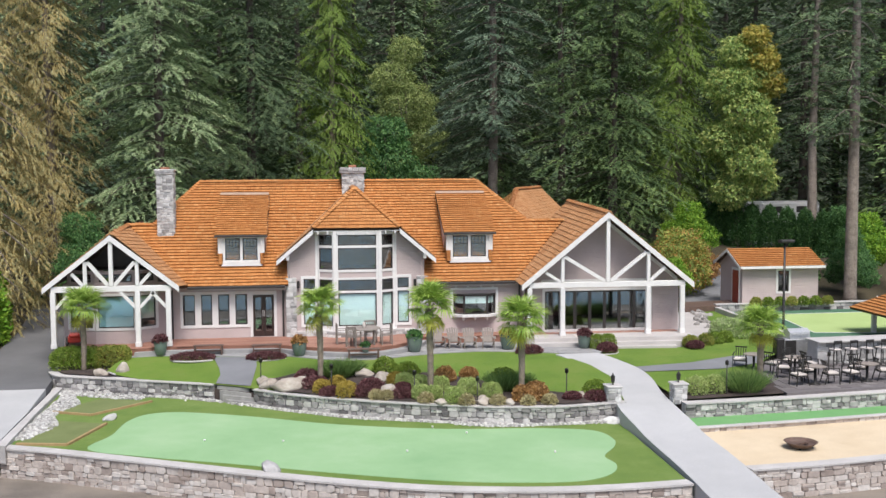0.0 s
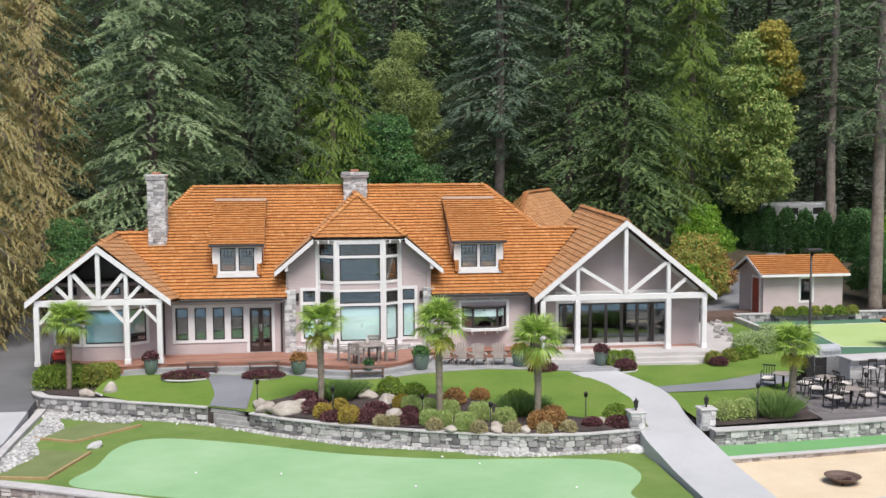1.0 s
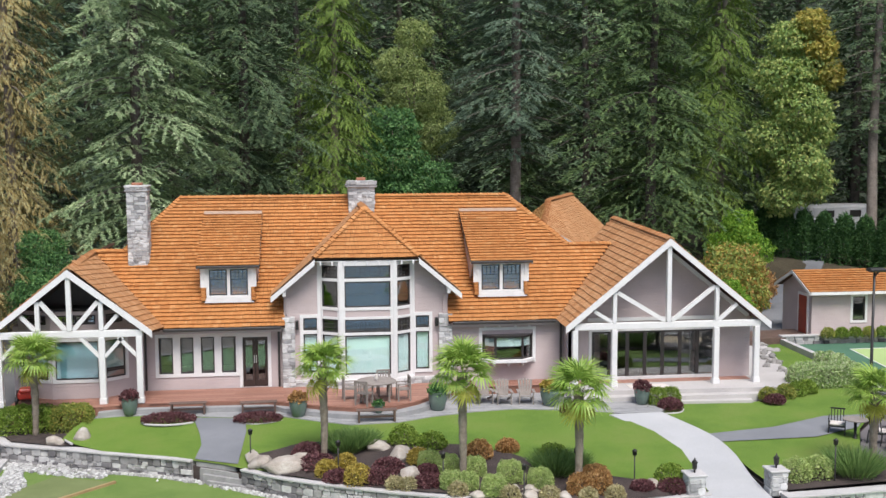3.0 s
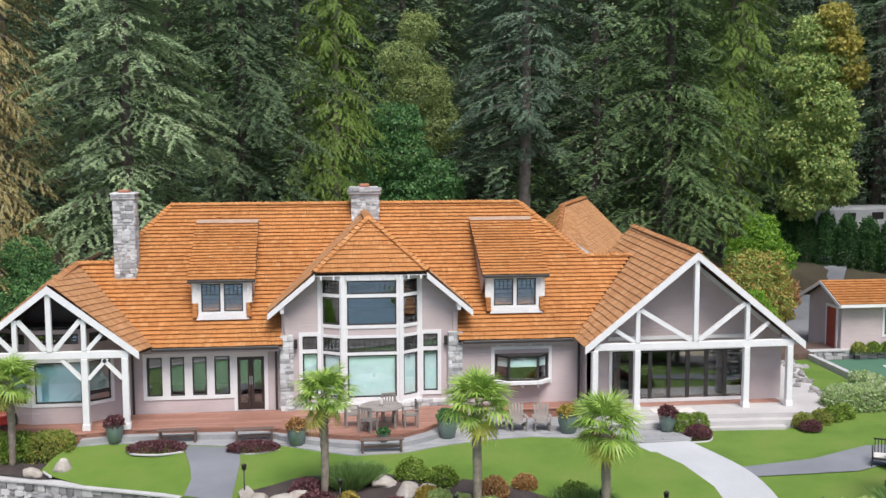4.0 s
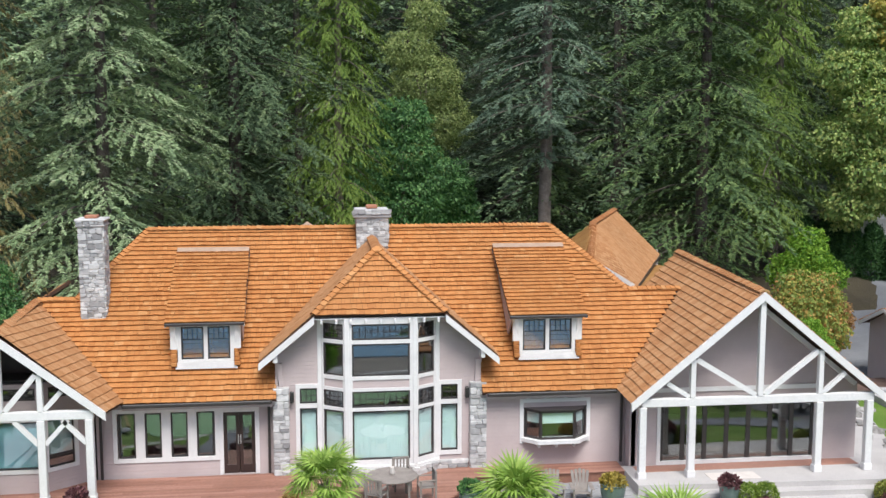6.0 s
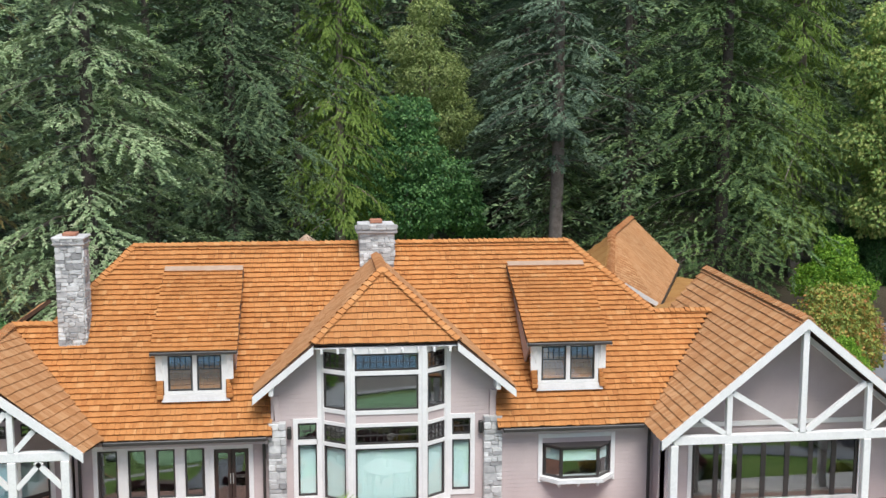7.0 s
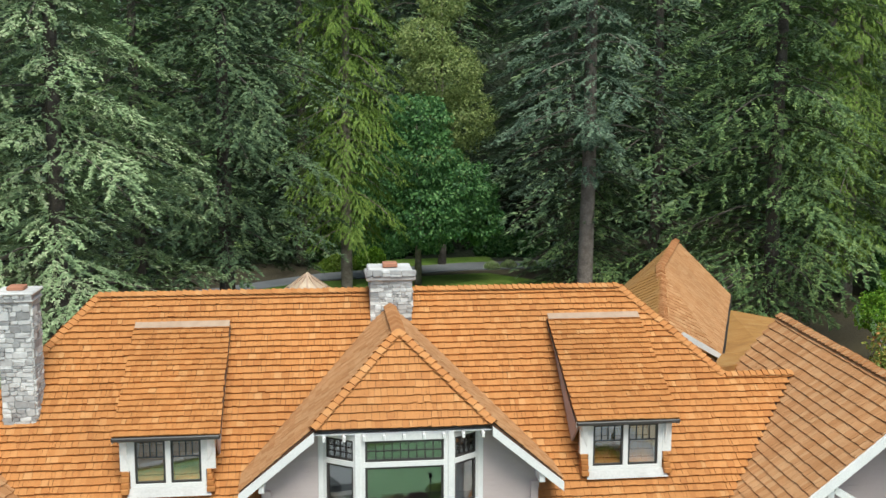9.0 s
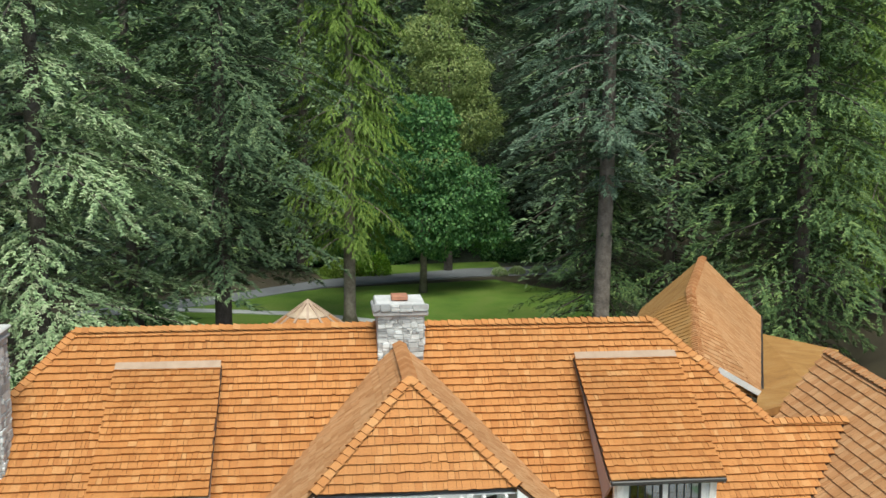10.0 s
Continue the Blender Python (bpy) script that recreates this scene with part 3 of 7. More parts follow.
def stone_wall(name, line, z0, z1, thick, mat, mortar, label, size=0.36, capt=0.05, seed=3, joined=False, caps=True):
    """A rubble wall whose face runs along the line, left to right, with cap stones on top."""
    line = [tuple(p[:2]) for p in line]
    off = []
    for i, p in enumerate(line):
        a, b = line[max(i - 1, 0)], line[min(i + 1, len(line) - 1)]
        d = Vector((b[0] - a[0], b[1] - a[1])).normalized()
        off.append(Vector((-d.y, d.x)))
    core = extrude_poly([(p[0] + o.x * 0.03, p[1] + o.y * 0.03, z1) for p, o in zip(line, off)] + [(p[0] + o.x * thick, p[1] + o.y * thick, z1) for p, o in reversed(list(zip(line, off)))], (0, 0, z0 - z1))
    wall = mesh_ob(name, core, mortar)
    tagged(wall, label, "wall", kind="structure")
    at, length = along(line)

    def place(u, w):
        x, y, yaw = at(u)
        return (x, y, z0 + w), yaw
    lay_stones(wall, place, length, z1 - z0, size, mat, 0.11, seed, joined)
    if caps:
        bm = bmesh.new()
        a = [(p[0] - o.x * 0.09, p[1] - o.y * 0.09) for p, o in zip(line, off)]
        b = [(p[0] + o.x * (thick + 0.03), p[1] + o.y * (thick + 0.03)) for p, o in zip(line, off)]
        rows = [[bm.verts.new((q[0], q[1], z)) for q in s] for s, z in ((a, z1), (a, z1 + capt), (b, z1 + capt), (b, z1))]
        for s, t in zip(rows, rows[1:] + rows[:1]):
            for i in range(len(line) - 1):
                bm.faces.new((s[i], s[i + 1], t[i + 1], t[i]))
        bm.faces.new([r[0] for r in rows])
        bm.faces.new([r[-1] for r in rows])
        bmesh.ops.recalc_face_normals(bm, faces=bm.faces[:])
        part("cap", bm, CAP, wall)
    return wall


# ---- roofs ----
def inside_spans(poly, v):
    xs = []
    for (u0, v0), (u1, v1) in zip(poly, poly[1:] + poly[:1]):
        if (v0 <= v < v1) or (v1 <= v < v0):
            xs.append(u0 + (u1 - u0) * (v - v0) / (v1 - v0))
    xs.sort()
    return list(zip(xs[::2], xs[1::2]))


def shingled(house, name, pts, mat, course=0.215, thick=0.14, seed=5, loose=0, sheath=SHEATH, label="", lay=True, butt=0.074):
    """A roof plane: pts in order, the first two along the eave from left to right as seen from outside.
    Sheathing slab with cedar shingles in courses; `loose` of them are objects of their own."""
    P = [Vector(p) for p in pts]
    u = (P[1] - P[0]).normalized()
    n = Vector((0, 0, 0))
    for i in range(len(P)):
        a, b = P[i], P[(i + 1) % len(P)]
        n += Vector(((a.y - b.y) * (a.z + b.z), (a.z - b.z) * (a.x + b.x), (a.x - b.x) * (a.y + b.y)))
    n.normalize()
    if n.z < 0:
        n = -n
    v = n.cross(u).normalized()
    u = v.cross(n).normalized()
    roof = part(name, extrude_poly([p - n * 0.005 for p in P], -n * thick), sheath, house, label)
    if not lay:
        return roof
    r = random.Random(seed)
    flat = [((p - P[0]).dot(u), (p - P[0]).dot(v)) for p in P]
    vmin, vmax = min(f[1] for f in flat), max(f[1] for f in flat)
    verts, faces = [], []
    singles = []
    row = 0
    vv = vmin - 0.03
    while vv < vmax - 0.06:
        for s0, s1 in inside_spans(flat, min(max(vv + course * 0.5, vmin + 0.02), vmax - 0.01)):
            x = s0 - r.uniform(0, 0.15)
            while x < s1:
                w = r.uniform(0.07, 0.2)
                a, b = max(x, s0), min(x + w, s1)
                x += w
                if b - a < 0.03:
                    continue
                lift = butt * r.uniform(0.9, 1.1)
                j = r.uniform(-0.009, 0.009) + 0.008 * math.sin(x * 1.7 + row * 2.1) + (0.016 if r.random() < 0.04 else 0)
                lo, hi = vv + j, min(vv + course * 1.15, vmax)
                gap = r.choice((0.001, 0.003, 0.005))
                quad = []
                for h0, h1 in ((butt * 0.5, 0.0), (lift, 0.008)):
                    quad += [P[0] + u * (a + gap) + v * lo + n * h0, P[0] + u * (b - gap) + v * lo + n * h0, P[0] + u * (b - gap) + v * hi + n * h1, P[0] + u * (a + gap) + v * hi + n * h1]
                singles.append(quad)
        vv += course
        row += 1
    r.shuffle(singles)
    F = ((4, 5, 6, 7), (0, 1, 5, 4), (1, 2, 6, 5), (3, 0, 4, 7))
    for q in singles[:loose]:
        raw("shingle", q, F, mat, roof)
    for q in singles[loose:]:
        o = len(verts)
        verts += q
        faces += [tuple(o + i for i in f) for f in F]
    if verts:
        tagged(raw("shingles", verts, faces, mat, roof), kind="stuff")
    return roof


def ridge_caps(house, a, b, mat=CEDAR, w=0.17, step=0.17):
    """Overlapping cap shingles in a saddle along a ridge or hip."""
    a, b = Vector(a), Vector(b)
    d = (b - a).normalized()
    s = d.cross(Vector((0, 0, 1))).normalized()
    up = s.cross(d).normalized()
    t = 0.0
    L = (b - a).length
    F = ((0, 3, 4, 1), (1, 4, 5, 2), (0, 1, 7, 6), (1, 2, 8, 7))
    while t < L - 0.05:
        p0, p1 = a + d * t, a + d * min(t + step * 1.3, L)
        h0, h1 = rnd.uniform(0.10, 0.125), 0.065
        raw("ridge_cap", [p0 + s * w - up * (w * 0.55 - h0), p0 + up * h0, p0 - s * w - up * (w * 0.55 - h0), p1 + s * w - up * (w * 0.55 - h1), p1 + up * h1, p1 - s * w - up * (w * 0.55 - h1),
                          p0 + s * w - up * (w * 0.55 - h0 + 0.05), p0 + up * (h0 - 0.05), p0 - s * w - up * (w * 0.55 - h0 + 0.05)], F, mat, house)
        t += step


# ---- house ----
house = thing("house", "mauve-grey lakeside house with orange cedar shingle roofs and white timber gables", "house")
DECKZ = 0.79
XC = -3.14


def panel(width, z0, z1, holes, thick=0.18, x0=0.0):
    """An upright wall in local x and z with openings through it; its outer face is at y = 0."""
    bm = bmesh.new()
    xs = sorted({x0, x0 + width, *[h[0] for h in holes], *[h[1] for h in holes]})
    zs = sorted({z0, z1, *[h[2] for h in holes], *[h[3] for h in holes]})
    xs = [x for x in xs if x0 <= x <= x0 + width]
    zs = [z for z in zs if z0 <= z <= z1]
    grid = {}

    def vert(x, y, z):
        k = (round(x, 4), round(y, 4), round(z, 4))
        if k not in grid:
            grid[k] = bm.verts.new(k)
        return grid[k]
    solid = {}
    for i in range(len(xs) - 1):
        for j in range(len(zs) - 1):
            cx, cz = (xs[i] + xs[i + 1]) / 2, (zs[j] + zs[j + 1]) / 2
            solid[i, j] = not any(h[0] < cx < h[1] and h[2] < cz < h[3] for h in holes)
    for (i, j), on in solid.items():
        if not on:
            continue
        a, b, c, d = xs[i], xs[i + 1], zs[j], zs[j + 1]
        bm.faces.new((vert(a, 0, c), vert(b, 0, c), vert(b, 0, d), vert(a, 0, d)))
        bm.faces.new((vert(a, thick, c), vert(a, thick, d), vert(b, thick, d), vert(b, thick, c)))
        if not solid.get((i - 1, j)):
            bm.faces.new((vert(a, 0, c), vert(a, 0, d), vert(a, thick, d), vert(a, thick, c)))
        if not solid.get((i + 1, j)):
            bm.faces.new((vert(b, 0, c), vert(b, thick, c), vert(b, thick, d), vert(b, 0, d)))
        if not solid.get((i, j - 1)):
            bm.faces.new((vert(a, 0, c), vert(a, thick, c), vert(b, thick, c), vert(b, 0, c)))
        if not solid.get((i, j + 1)):
            bm.faces.new((vert(a, 0, d), vert(b, 0, d), vert(b, thick, d), vert(a, thick, d)))
    return bm


def moved(bm, m):
    bmesh.ops.transform(bm, matrix=m, verts=bm.verts[:])
    return bm


def ring(x0, x1, z0, z1, w, ya, yb):
    """A rectangular frame of member width w."""
    bm = bmesh.new()
    loops = []
    for y in (ya, yb):
        for d in (0, w):
            loops.append([bm.verts.new(p) for p in ((x0 + d, y, z0 + d), (x1 - d, y, z0 + d), (x1 - d, y, z1 - d), (x0 + d, y, z1 - d))])
    for a, b in ((0, 1), (1, 3), (3, 2), (2, 0)):
        for i in range(4):
            k = (i + 1) % 4
            bm.faces.new((loops[a][i], loops[a][k], loops[b][k], loops[b][i]))
    bmesh.ops.recalc_face_normals(bm, faces=bm.faces[:])
    return bm


def sash(parent, m, x0, x1, z0, z1, grid=None, blind=None, w=0.055, grid_top=0.0, drop=1.0):
    """A dark sash with its pane in an opening; grid (columns, rows) of muntins, over the whole or the top part."""
    s = part("sash", moved(ring(x0, x1, z0, z1, w, 0.03, 0.09), m), SASH, parent)
    pane = part("pane", moved(new_box(x0 + w, x1 - w, 0.055, 0.067, z0 + w, z1 - w), m), GLASS, parent)
    pane.visible_shadow = False
    if grid:
        bm = bmesh.new()
        a, b, d = x0 + w, x1 - w, z1 - w
        c = z0 + w if not grid_top else d - grid_top
        for i in range(1, grid[0]):
            x = a + (b - a) * i / grid[0]
            box(bm, x - 0.012, x + 0.012, 0.035, 0.06, c, d)
        for j in range(0 if grid_top else 1, grid[1]):
            z = c + (d - c) * j / grid[1]
            box(bm, a, b, 0.033, 0.062, z - 0.012, z + 0.012)
        part("muntins", moved(bm, m), SASH, parent)
    if blind:
        bm = new_box(x0 + w * 0.6, x1 - w * 0.6, 0.11, 0.125, z1 - (z1 - z0) * drop, z1 - w * 0.4)
        part("blind", moved(bm, m), blind, parent)
    return s


WALL = 50.06
MW = pose(0, WALL, 0)
EAVE = 3.3
# wing wall with a row of windows and the french door
ws = [(-11.24, -10.72), (-10.44, -9.93), (-9.65, -9.13), (-8.86, -8.33)]
hole_l = (-11.27, -8.30, 1.38, 2.84)
door_l = (-8.04, -7.06, DECKZ, 2.80)
part("wall", moved(panel(5.45, 0.4, 3.5, [hole_l, door_l], 0.2, -11.9), MW), SIDING, house)
win = part("window", moved(ring(-11.40, -8.17, 1.27, 2.98, 0.13, -0.035, 0.05), MW), TRIM, house, "row of four dark casements in white casing")
for a, b in zip(ws, ws[1:]):
    part("mullion", moved(new_box(a[1], b[0], -0.03, 0.1, 1.40, 2.85), MW), TRIM, win)
for a, b in ws:
    sash(win, MW, a, b, 1.40, 2.84)
bm = bmesh.new()
box(bm, -8.165, -8.04, -0.035, 0.06, DECKZ, 2.98)
box(bm, -7.06, -6.93, -0.035, 0.06, DECKZ, 2.98)
box(bm, -8.04, -7.06, -0.035, 0.06, 2.80, 2.98)
frd = part("door", moved(bm, MW), TRIM, house, "dark french door in white casing")
for a, b in ((-8.03, -7.56), (-7.54, -7.07)):
    lf = part("leaf", moved(panel(b - a, DECKZ + 0.02, 2.79, [(a + 0.1, b - 0.1, DECKZ + 0.28, 2.66)], 0.05, a), pose(0, WALL + 0.05, 0)), DARKWOOD, frd)
    pn = part("pane", moved(new_box(a + 0.1, b - 0.1, 0.07, 0.08, DECKZ + 0.28, 2.66), MW), GLASS, frd)
    pn.visible_shadow = False
part("handle", moved(new_box(-7.60, -7.575, 0.0, 0.05, 1.75, 2.05), MW), STEEL, frd)
part("handle", moved(new_box(-7.525, -7.5, 0.0, 0.05, 1.75, 2.05), MW), STEEL, frd)

# kitchen wall with its shallow box bay
KY = 49.8
MK = pose(0, KY, 0)
hole_k = (1.5, 3.55, 1.62, 2.70)
part("wall", moved(panel(4.75, 0.4, 3.5, [hole_k], 0.2, 0.1), MK), SIDING, house)
kb = part("window", moved(ring(1.36, 3.68, 1.52, 2.98, 0.12, -0.04, 0.05), MK), TRIM, house, "dark kitchen box window in white casing")
kx = [(1.5, KY), (1.95, KY - 0.42), (3.1, KY - 0.42), (3.55, KY)]
for (xa, ya), (xb, yb) in zip(kx, kx[1:]):
    yaw = math.degrees(math.atan2(yb - ya, xb - xa))
    sash(kb, pose(xa, ya, 0, 0, 0, yaw), 0.0, math.hypot(xb - xa, yb - ya), 1.72, 2.66, None, BLIND, 0.07, 0, 0.45)
part("sill", extrude_poly([(1.36, KY, 1.72), (1.85, KY - 0.52, 1.72), (3.2, KY - 0.52, 1.72), (3.68, KY, 1.72)], (0, 0, -0.12)), TRIM, kb)
part("head", extrude_poly([(1.48, KY, 2.70), (1.93, KY - 0.44, 2.70), (3.12, KY - 0.44, 2.70), (3.57, KY, 2.70)], (0, 0, -0.04)), SASH, kb)
for x in (1.62, 2.2, 2.85, 3.42):
    part("frieze_block", new_box(x - 0.05, x + 0.05, KY - 0.03, KY, 2.98, 3.25), TRIM, kb)
for x in (1.95, 2.52, 3.1):
    part("bracket", new_box(x - 0.045, x + 0.045, KY - 0.3, KY, 1.42, 1.6, 0.02), TRIM, kb)

# central gabled bay
GY = 49.9
MG = pose(0, GY, 0)
left_o, right_o = (-5.65, -5.09), (-1.19, -0.63)
rows_o = ((1.35, 2.89), (3.03, 3.51))
holes = [(a - 0.0, b, c, d) for a, b in (left_o, right_o) for c, d in rows_o]
holes.append((-5.02, -1.30, 0.9, 5.78))
part("wall", moved(panel(6.3, 0.4, 3.7, [h if h[3] < 4 else (h[0], h[1], h[2], 3.7) for h in holes], 0.16, -6.28), MG), SIDING, house)
gable = extrude_poly([(-6.3, GY, 3.7), (-6.34, GY, 4.75), (-5.02, GY, 5.85), (-5.02, GY, 3.7)], (0, 0.16, 0))
part("gable_wall", gable, SIDING, house)
part("gable_wall", extrude_poly([(0.02, GY, 3.7), (0.06, GY, 4.75), (-1.30, GY, 5.85), (-1.30, GY, 3.7)], (0, 0.16, 0)), SIDING, house)
for (a, b), sgn in ((left_o, 1), (right_o, -1)):
    w = part("window", moved(ring(a - 0.13, b + 0.11, 1.22, 3.66, 0.13, -0.04, 0.02), MG), TRIM, house, "tall side window with gridded transom")
    part("transom", moved(new_box(a, b, -0.04, 0.1, 2.89, 3.03), MG), TRIM, w)
    sash(w, MG, a, b, 1.35, 2.89, None, BLIND)
    sash(w, MG, a, b, 3.03, 3.51, (3, 2))
bay = [(-5.02, GY), (-4.19, 49.35), (-2.06, 49.35), (-1.30, GY)]
rows = ((1.30, 2.87, None), (2.98, 3.50, "g"), (3.98, 5.0, "r"), (5.12, 5.62, "g"))
for k, ((xa, ya), (xb, yb)) in enumerate(zip(bay, bay[1:])):
    W = math.hypot(xb - xa, yb - ya)
    m = pose(xa, ya, 0, 0, 0, math.degrees(math.atan2(yb - ya, xb - xa)))
    ins = 0.165 if k == 1 else 0.13
    hs = [(ins, W - ins, a, b) for a, b, _ in rows] + [(ins + 0.02, W - ins - 0.02, 3.60, 3.86)]
    w = part("window", moved(panel(W, 1.12, 5.8, hs, 0.14), m), TRIM, house, "two-storey bay window in white timber frame")
    part("spandrel", moved(new_box(ins + 0.02, W - ins - 0.02, 0.03, 0.1, 3.60, 3.86), m), SIDING, w)
    for a, b, style in rows:
        gr_ = None if style in (None, "r") else ((9, 2) if k == 1 else (4, 3))
        sash(w, m, ins, W - ins, a, b, gr_, BLIND if style is None else None)
    part("sill", moved(new_box(-0.03, W + 0.03, -0.07, 0.12, 1.06, 1.12), m), TRIM, w)
for (xa, ya) in bay:
    part("corner_post", new_box(xa - 0.07, xa + 0.07, ya - 0.03, ya + 0.1, 1.12, 5.8, 0.01), TRIM, house)
# stone plinth under the bay and stone pilasters
plinth = part("stone_plinth", extrude_poly([(-6.0, GY - 0.02, 1.06), (-5.05, GY - 0.1, 1.06), (-4.22, 49.25, 1.06), (-2.03, 49.25, 1.06), (-1.27, GY - 0.1, 1.06), (-0.3, GY - 0.02, 1.06), (-0.3, GY + 0.1, 1.06), (-6.0, GY + 0.1, 1.06)], (0, 0, -0.6)), MORTAR, house)
at_p, len_p = along([(-6.0, GY - 0.04), (-5.05, GY - 0.12), (-4.22, 49.23), (-2.03, 49.23), (-1.27, GY - 0.12), (-0.3, GY - 0.04)])
lay_stones(plinth, lambda u, w: ((at_p(u)[0], at_p(u)[1], 0.6 + w), at_p(u)[2]), len_p, 0.45, 0.3, STONE_PALE, 0.08, 31)
for x0, x1 in ((-6.48, -5.98), (-0.27, 0.27)):
    pil = part("stone_pilaster", new_box(x0, x1, GY - 0.16, GY + 0.1, 0.4, 3.6), MORTAR, house)
    lay_stones(pil, lambda u, w, x0=x0: ((x0 + u, GY - 0.17, 0.6 + w), 0), x1 - x0, 2.98, 0.24, STONE_PALE, 0.08, 17 + int(x1))
for x in (-5.89, -0.36):
    sc = part("wall_lantern", new_box(x - 0.06, x + 0.06, GY - 0.2, GY - 0.03, 3.1, 3.45, 0.02), BLACK, house)
# curved brackets that carry the upper wall out over the pilasters
for x, s in ((-6.28, -1), (0.02, 1)):
    part("bracket", extrude_poly([(x, GY - 0.1, 3.55), (x + s * 0.03, GY - 0.1, 4.0), (x + s * 0.1, GY - 0.1, 4.35), (x - s * 0.1, GY - 0.1, 4.35), (x - s * 0.12, GY - 0.1, 3.55)], (0, 0.2, 0)), SIDING, house)

for x in (-6.4, 0.02):
    part("side_wall", new_box(x, x + 0.08, GY - 0.02, 51.6, 3.0, 4.75), SIDING, house)
for x, y in ((4.72, WALL - 0.35), (-11.75, WALL - 0.12), (-6.62, WALL - 0.1)):
    part("downspout", new_box(x - 0.04, x + 0.04, y, y + 0.07, DECKZ, 3.1, 0.01), SASH, house)

# roof planes
M = 0.8955
ye = 49.5


def front_y(z):
    return ye + (z - EAVE) / M


RZ, LZ = 8.1, 6.05
yr, yl = front_y(RZ), front_y(LZ)
front_pts = [(-11.05, ye, EAVE), (-6.36, ye, EAVE), (-6.36, front_y(4.5), 4.5), (XC, front_y(7.5), 7.5), (0.1, front_y(4.5), 4.5), (0.1, ye, EAVE), (4.5, ye, EAVE), (7.6, yl, LZ), (5.7, yl, LZ), (3.42, yr, RZ), (-10.88, yr, RZ), (-12.9, yl, LZ), (-14.1, yl, LZ)]
roof_front = shingled(house, "roof", front_pts, CEDAR, 0.2, 0.12, 5, 150, butt=0.073)
by = 2 * yr - ye
shingled(house, "roof", [(5.7, by, EAVE), (-12.9, by, EAVE), (-12.9, 2 * yr - yl, LZ), (-10.88, yr, RZ), (3.42, yr, RZ), (5.7, 2 * yr - yl, LZ)], CEDAR, lay=False)
shingled(house, "roof", [(-12.9, 2 * yr - yl, LZ), (-12.9, yl, LZ), (-10.88, yr, RZ)], CEDAR, 0.215, 0.1, 8)
shingled(house, "roof", [(5.7, yl, LZ), (5.7, 2 * yr - yl, LZ), (3.42, yr, RZ)], CEDAR, 0.215, 0.1, 9)
ridge_caps(house, (-10.88, yr, RZ), (3.42, yr, RZ))
ridge_caps(house, (-12.9, yl, LZ), (-10.88, yr, RZ))
ridge_caps(house, (5.7, yl, LZ), (3.42, yr, RZ))
ridge_caps(house, (5.7, yl, LZ), (7.6, yl, LZ))
ridge_caps(house, (-14.1, yl, LZ), (-12.9, yl, LZ))
# central gable
BR, BT = 7.8, 4.5
hy, hz = 49.3, 5.95
ay = 50.95
xl, xr = -6.87, 0.6
hxl, hxr = -5.2, -1.08
vt = front_y(BR)
shingled(house, "roof", [(xl, front_y(BT), BT), (xl, 49.5, BT), (hxl, hy, hz), (XC, ay, BR), (XC, vt, BR)], CEDAR_OLD, 0.215, 0.1, 12, 20, butt=0.035)
shingled(house, "roof", [(xr, 49.5, BT), (xr, front_y(BT), BT), (XC, vt, BR), (XC, ay, BR), (hxr, hy, hz)], CEDAR_OLD, 0.215, 0.1, 13, 20, butt=0.035)
shingled(house, "roof", [(hxl, hy, hz), (hxr, hy, hz), (XC, ay, BR)], CEDAR, 0.2, 0.1, 14, 30, butt=0.06)
ridge_caps(house, (hxl, hy, hz + 0.02), (XC, ay, BR + 0.02), CEDAR, 0.15, 0.2)
ridge_caps(house, (hxr, hy, hz + 0.02), (XC, ay, BR + 0.02), CEDAR, 0.15, 0.2)
ridge_caps(house, (XC, ay, BR), (XC, vt + 0.1, BR), CEDAR_OLD, 0.17, 0.1)


def barge(a, b, w=0.24, y=None):
    """A white barge board under a gable edge."""
    a, b = Vector(a), Vector(b)
    dn = Vector((0, 0, -w))
    return part("barge_board", extrude_poly([a, b, b + dn, a + dn], (0, 0.09, 0)), TRIM, house)


barge((xl - 0.02, 49.42, BT - 0.06), (hxl + 0.03, 49.24, hz - 0.05), 0.22)
barge((xr + 0.02, 49.42, BT - 0.06), (hxr - 0.03, 49.24, hz - 0.05), 0.22)
for x, s in ((xl + 0.5, 1), (xr - 0.5, -1)):
    part("bracket", new_box(x - 0.07, x + 0.07, 49.42, GY, 4.45, 4.75, 0.02), TRIM, house)
part("eave_soffit", extrude_poly([(hxl, 49.34, 5.82), (hxr, 49.34, 5.82), (-0.9, GY + 0.1, 5.82), (-5.4, GY + 0.1, 5.82)], (0, 0, -0.03)), TRIM, house)
for i in range(9):
    x = hxl + 0.25 + (hxr - hxl - 0.5) * i / 8
    part("rafter_tail", new_box(x - 0.035, x + 0.035, 49.24, 49.5, 5.66, 5.79, 0.01), TRIM, house)

# gutters
part("gutter", new_box(-11.0, -6.5, ye - 0.11, ye, EAVE - 0.12, EAVE - 0.01, 0.02), SASH, house)
part("gutter", new_box(0.25, 4.45, ye - 0.11, ye, EAVE - 0.12, EAVE - 0.01, 0.02), SASH, house)
part("fascia", new_box(-11.0, -6.5, ye + 0.0, ye + 0.05, EAVE - 0.22, EAVE - 0.03), SIDING, house)
part("fascia", new_box(0.25, 4.45, ye + 0.0, ye + 0.05, EAVE - 0.22, EAVE - 0.03), SIDING, house)
part("soffit", new_box(-11.6, -6.4, ye + 0.05, WALL + 0.1, EAVE - 0.1, EAVE - 0.06), SIDING, house)
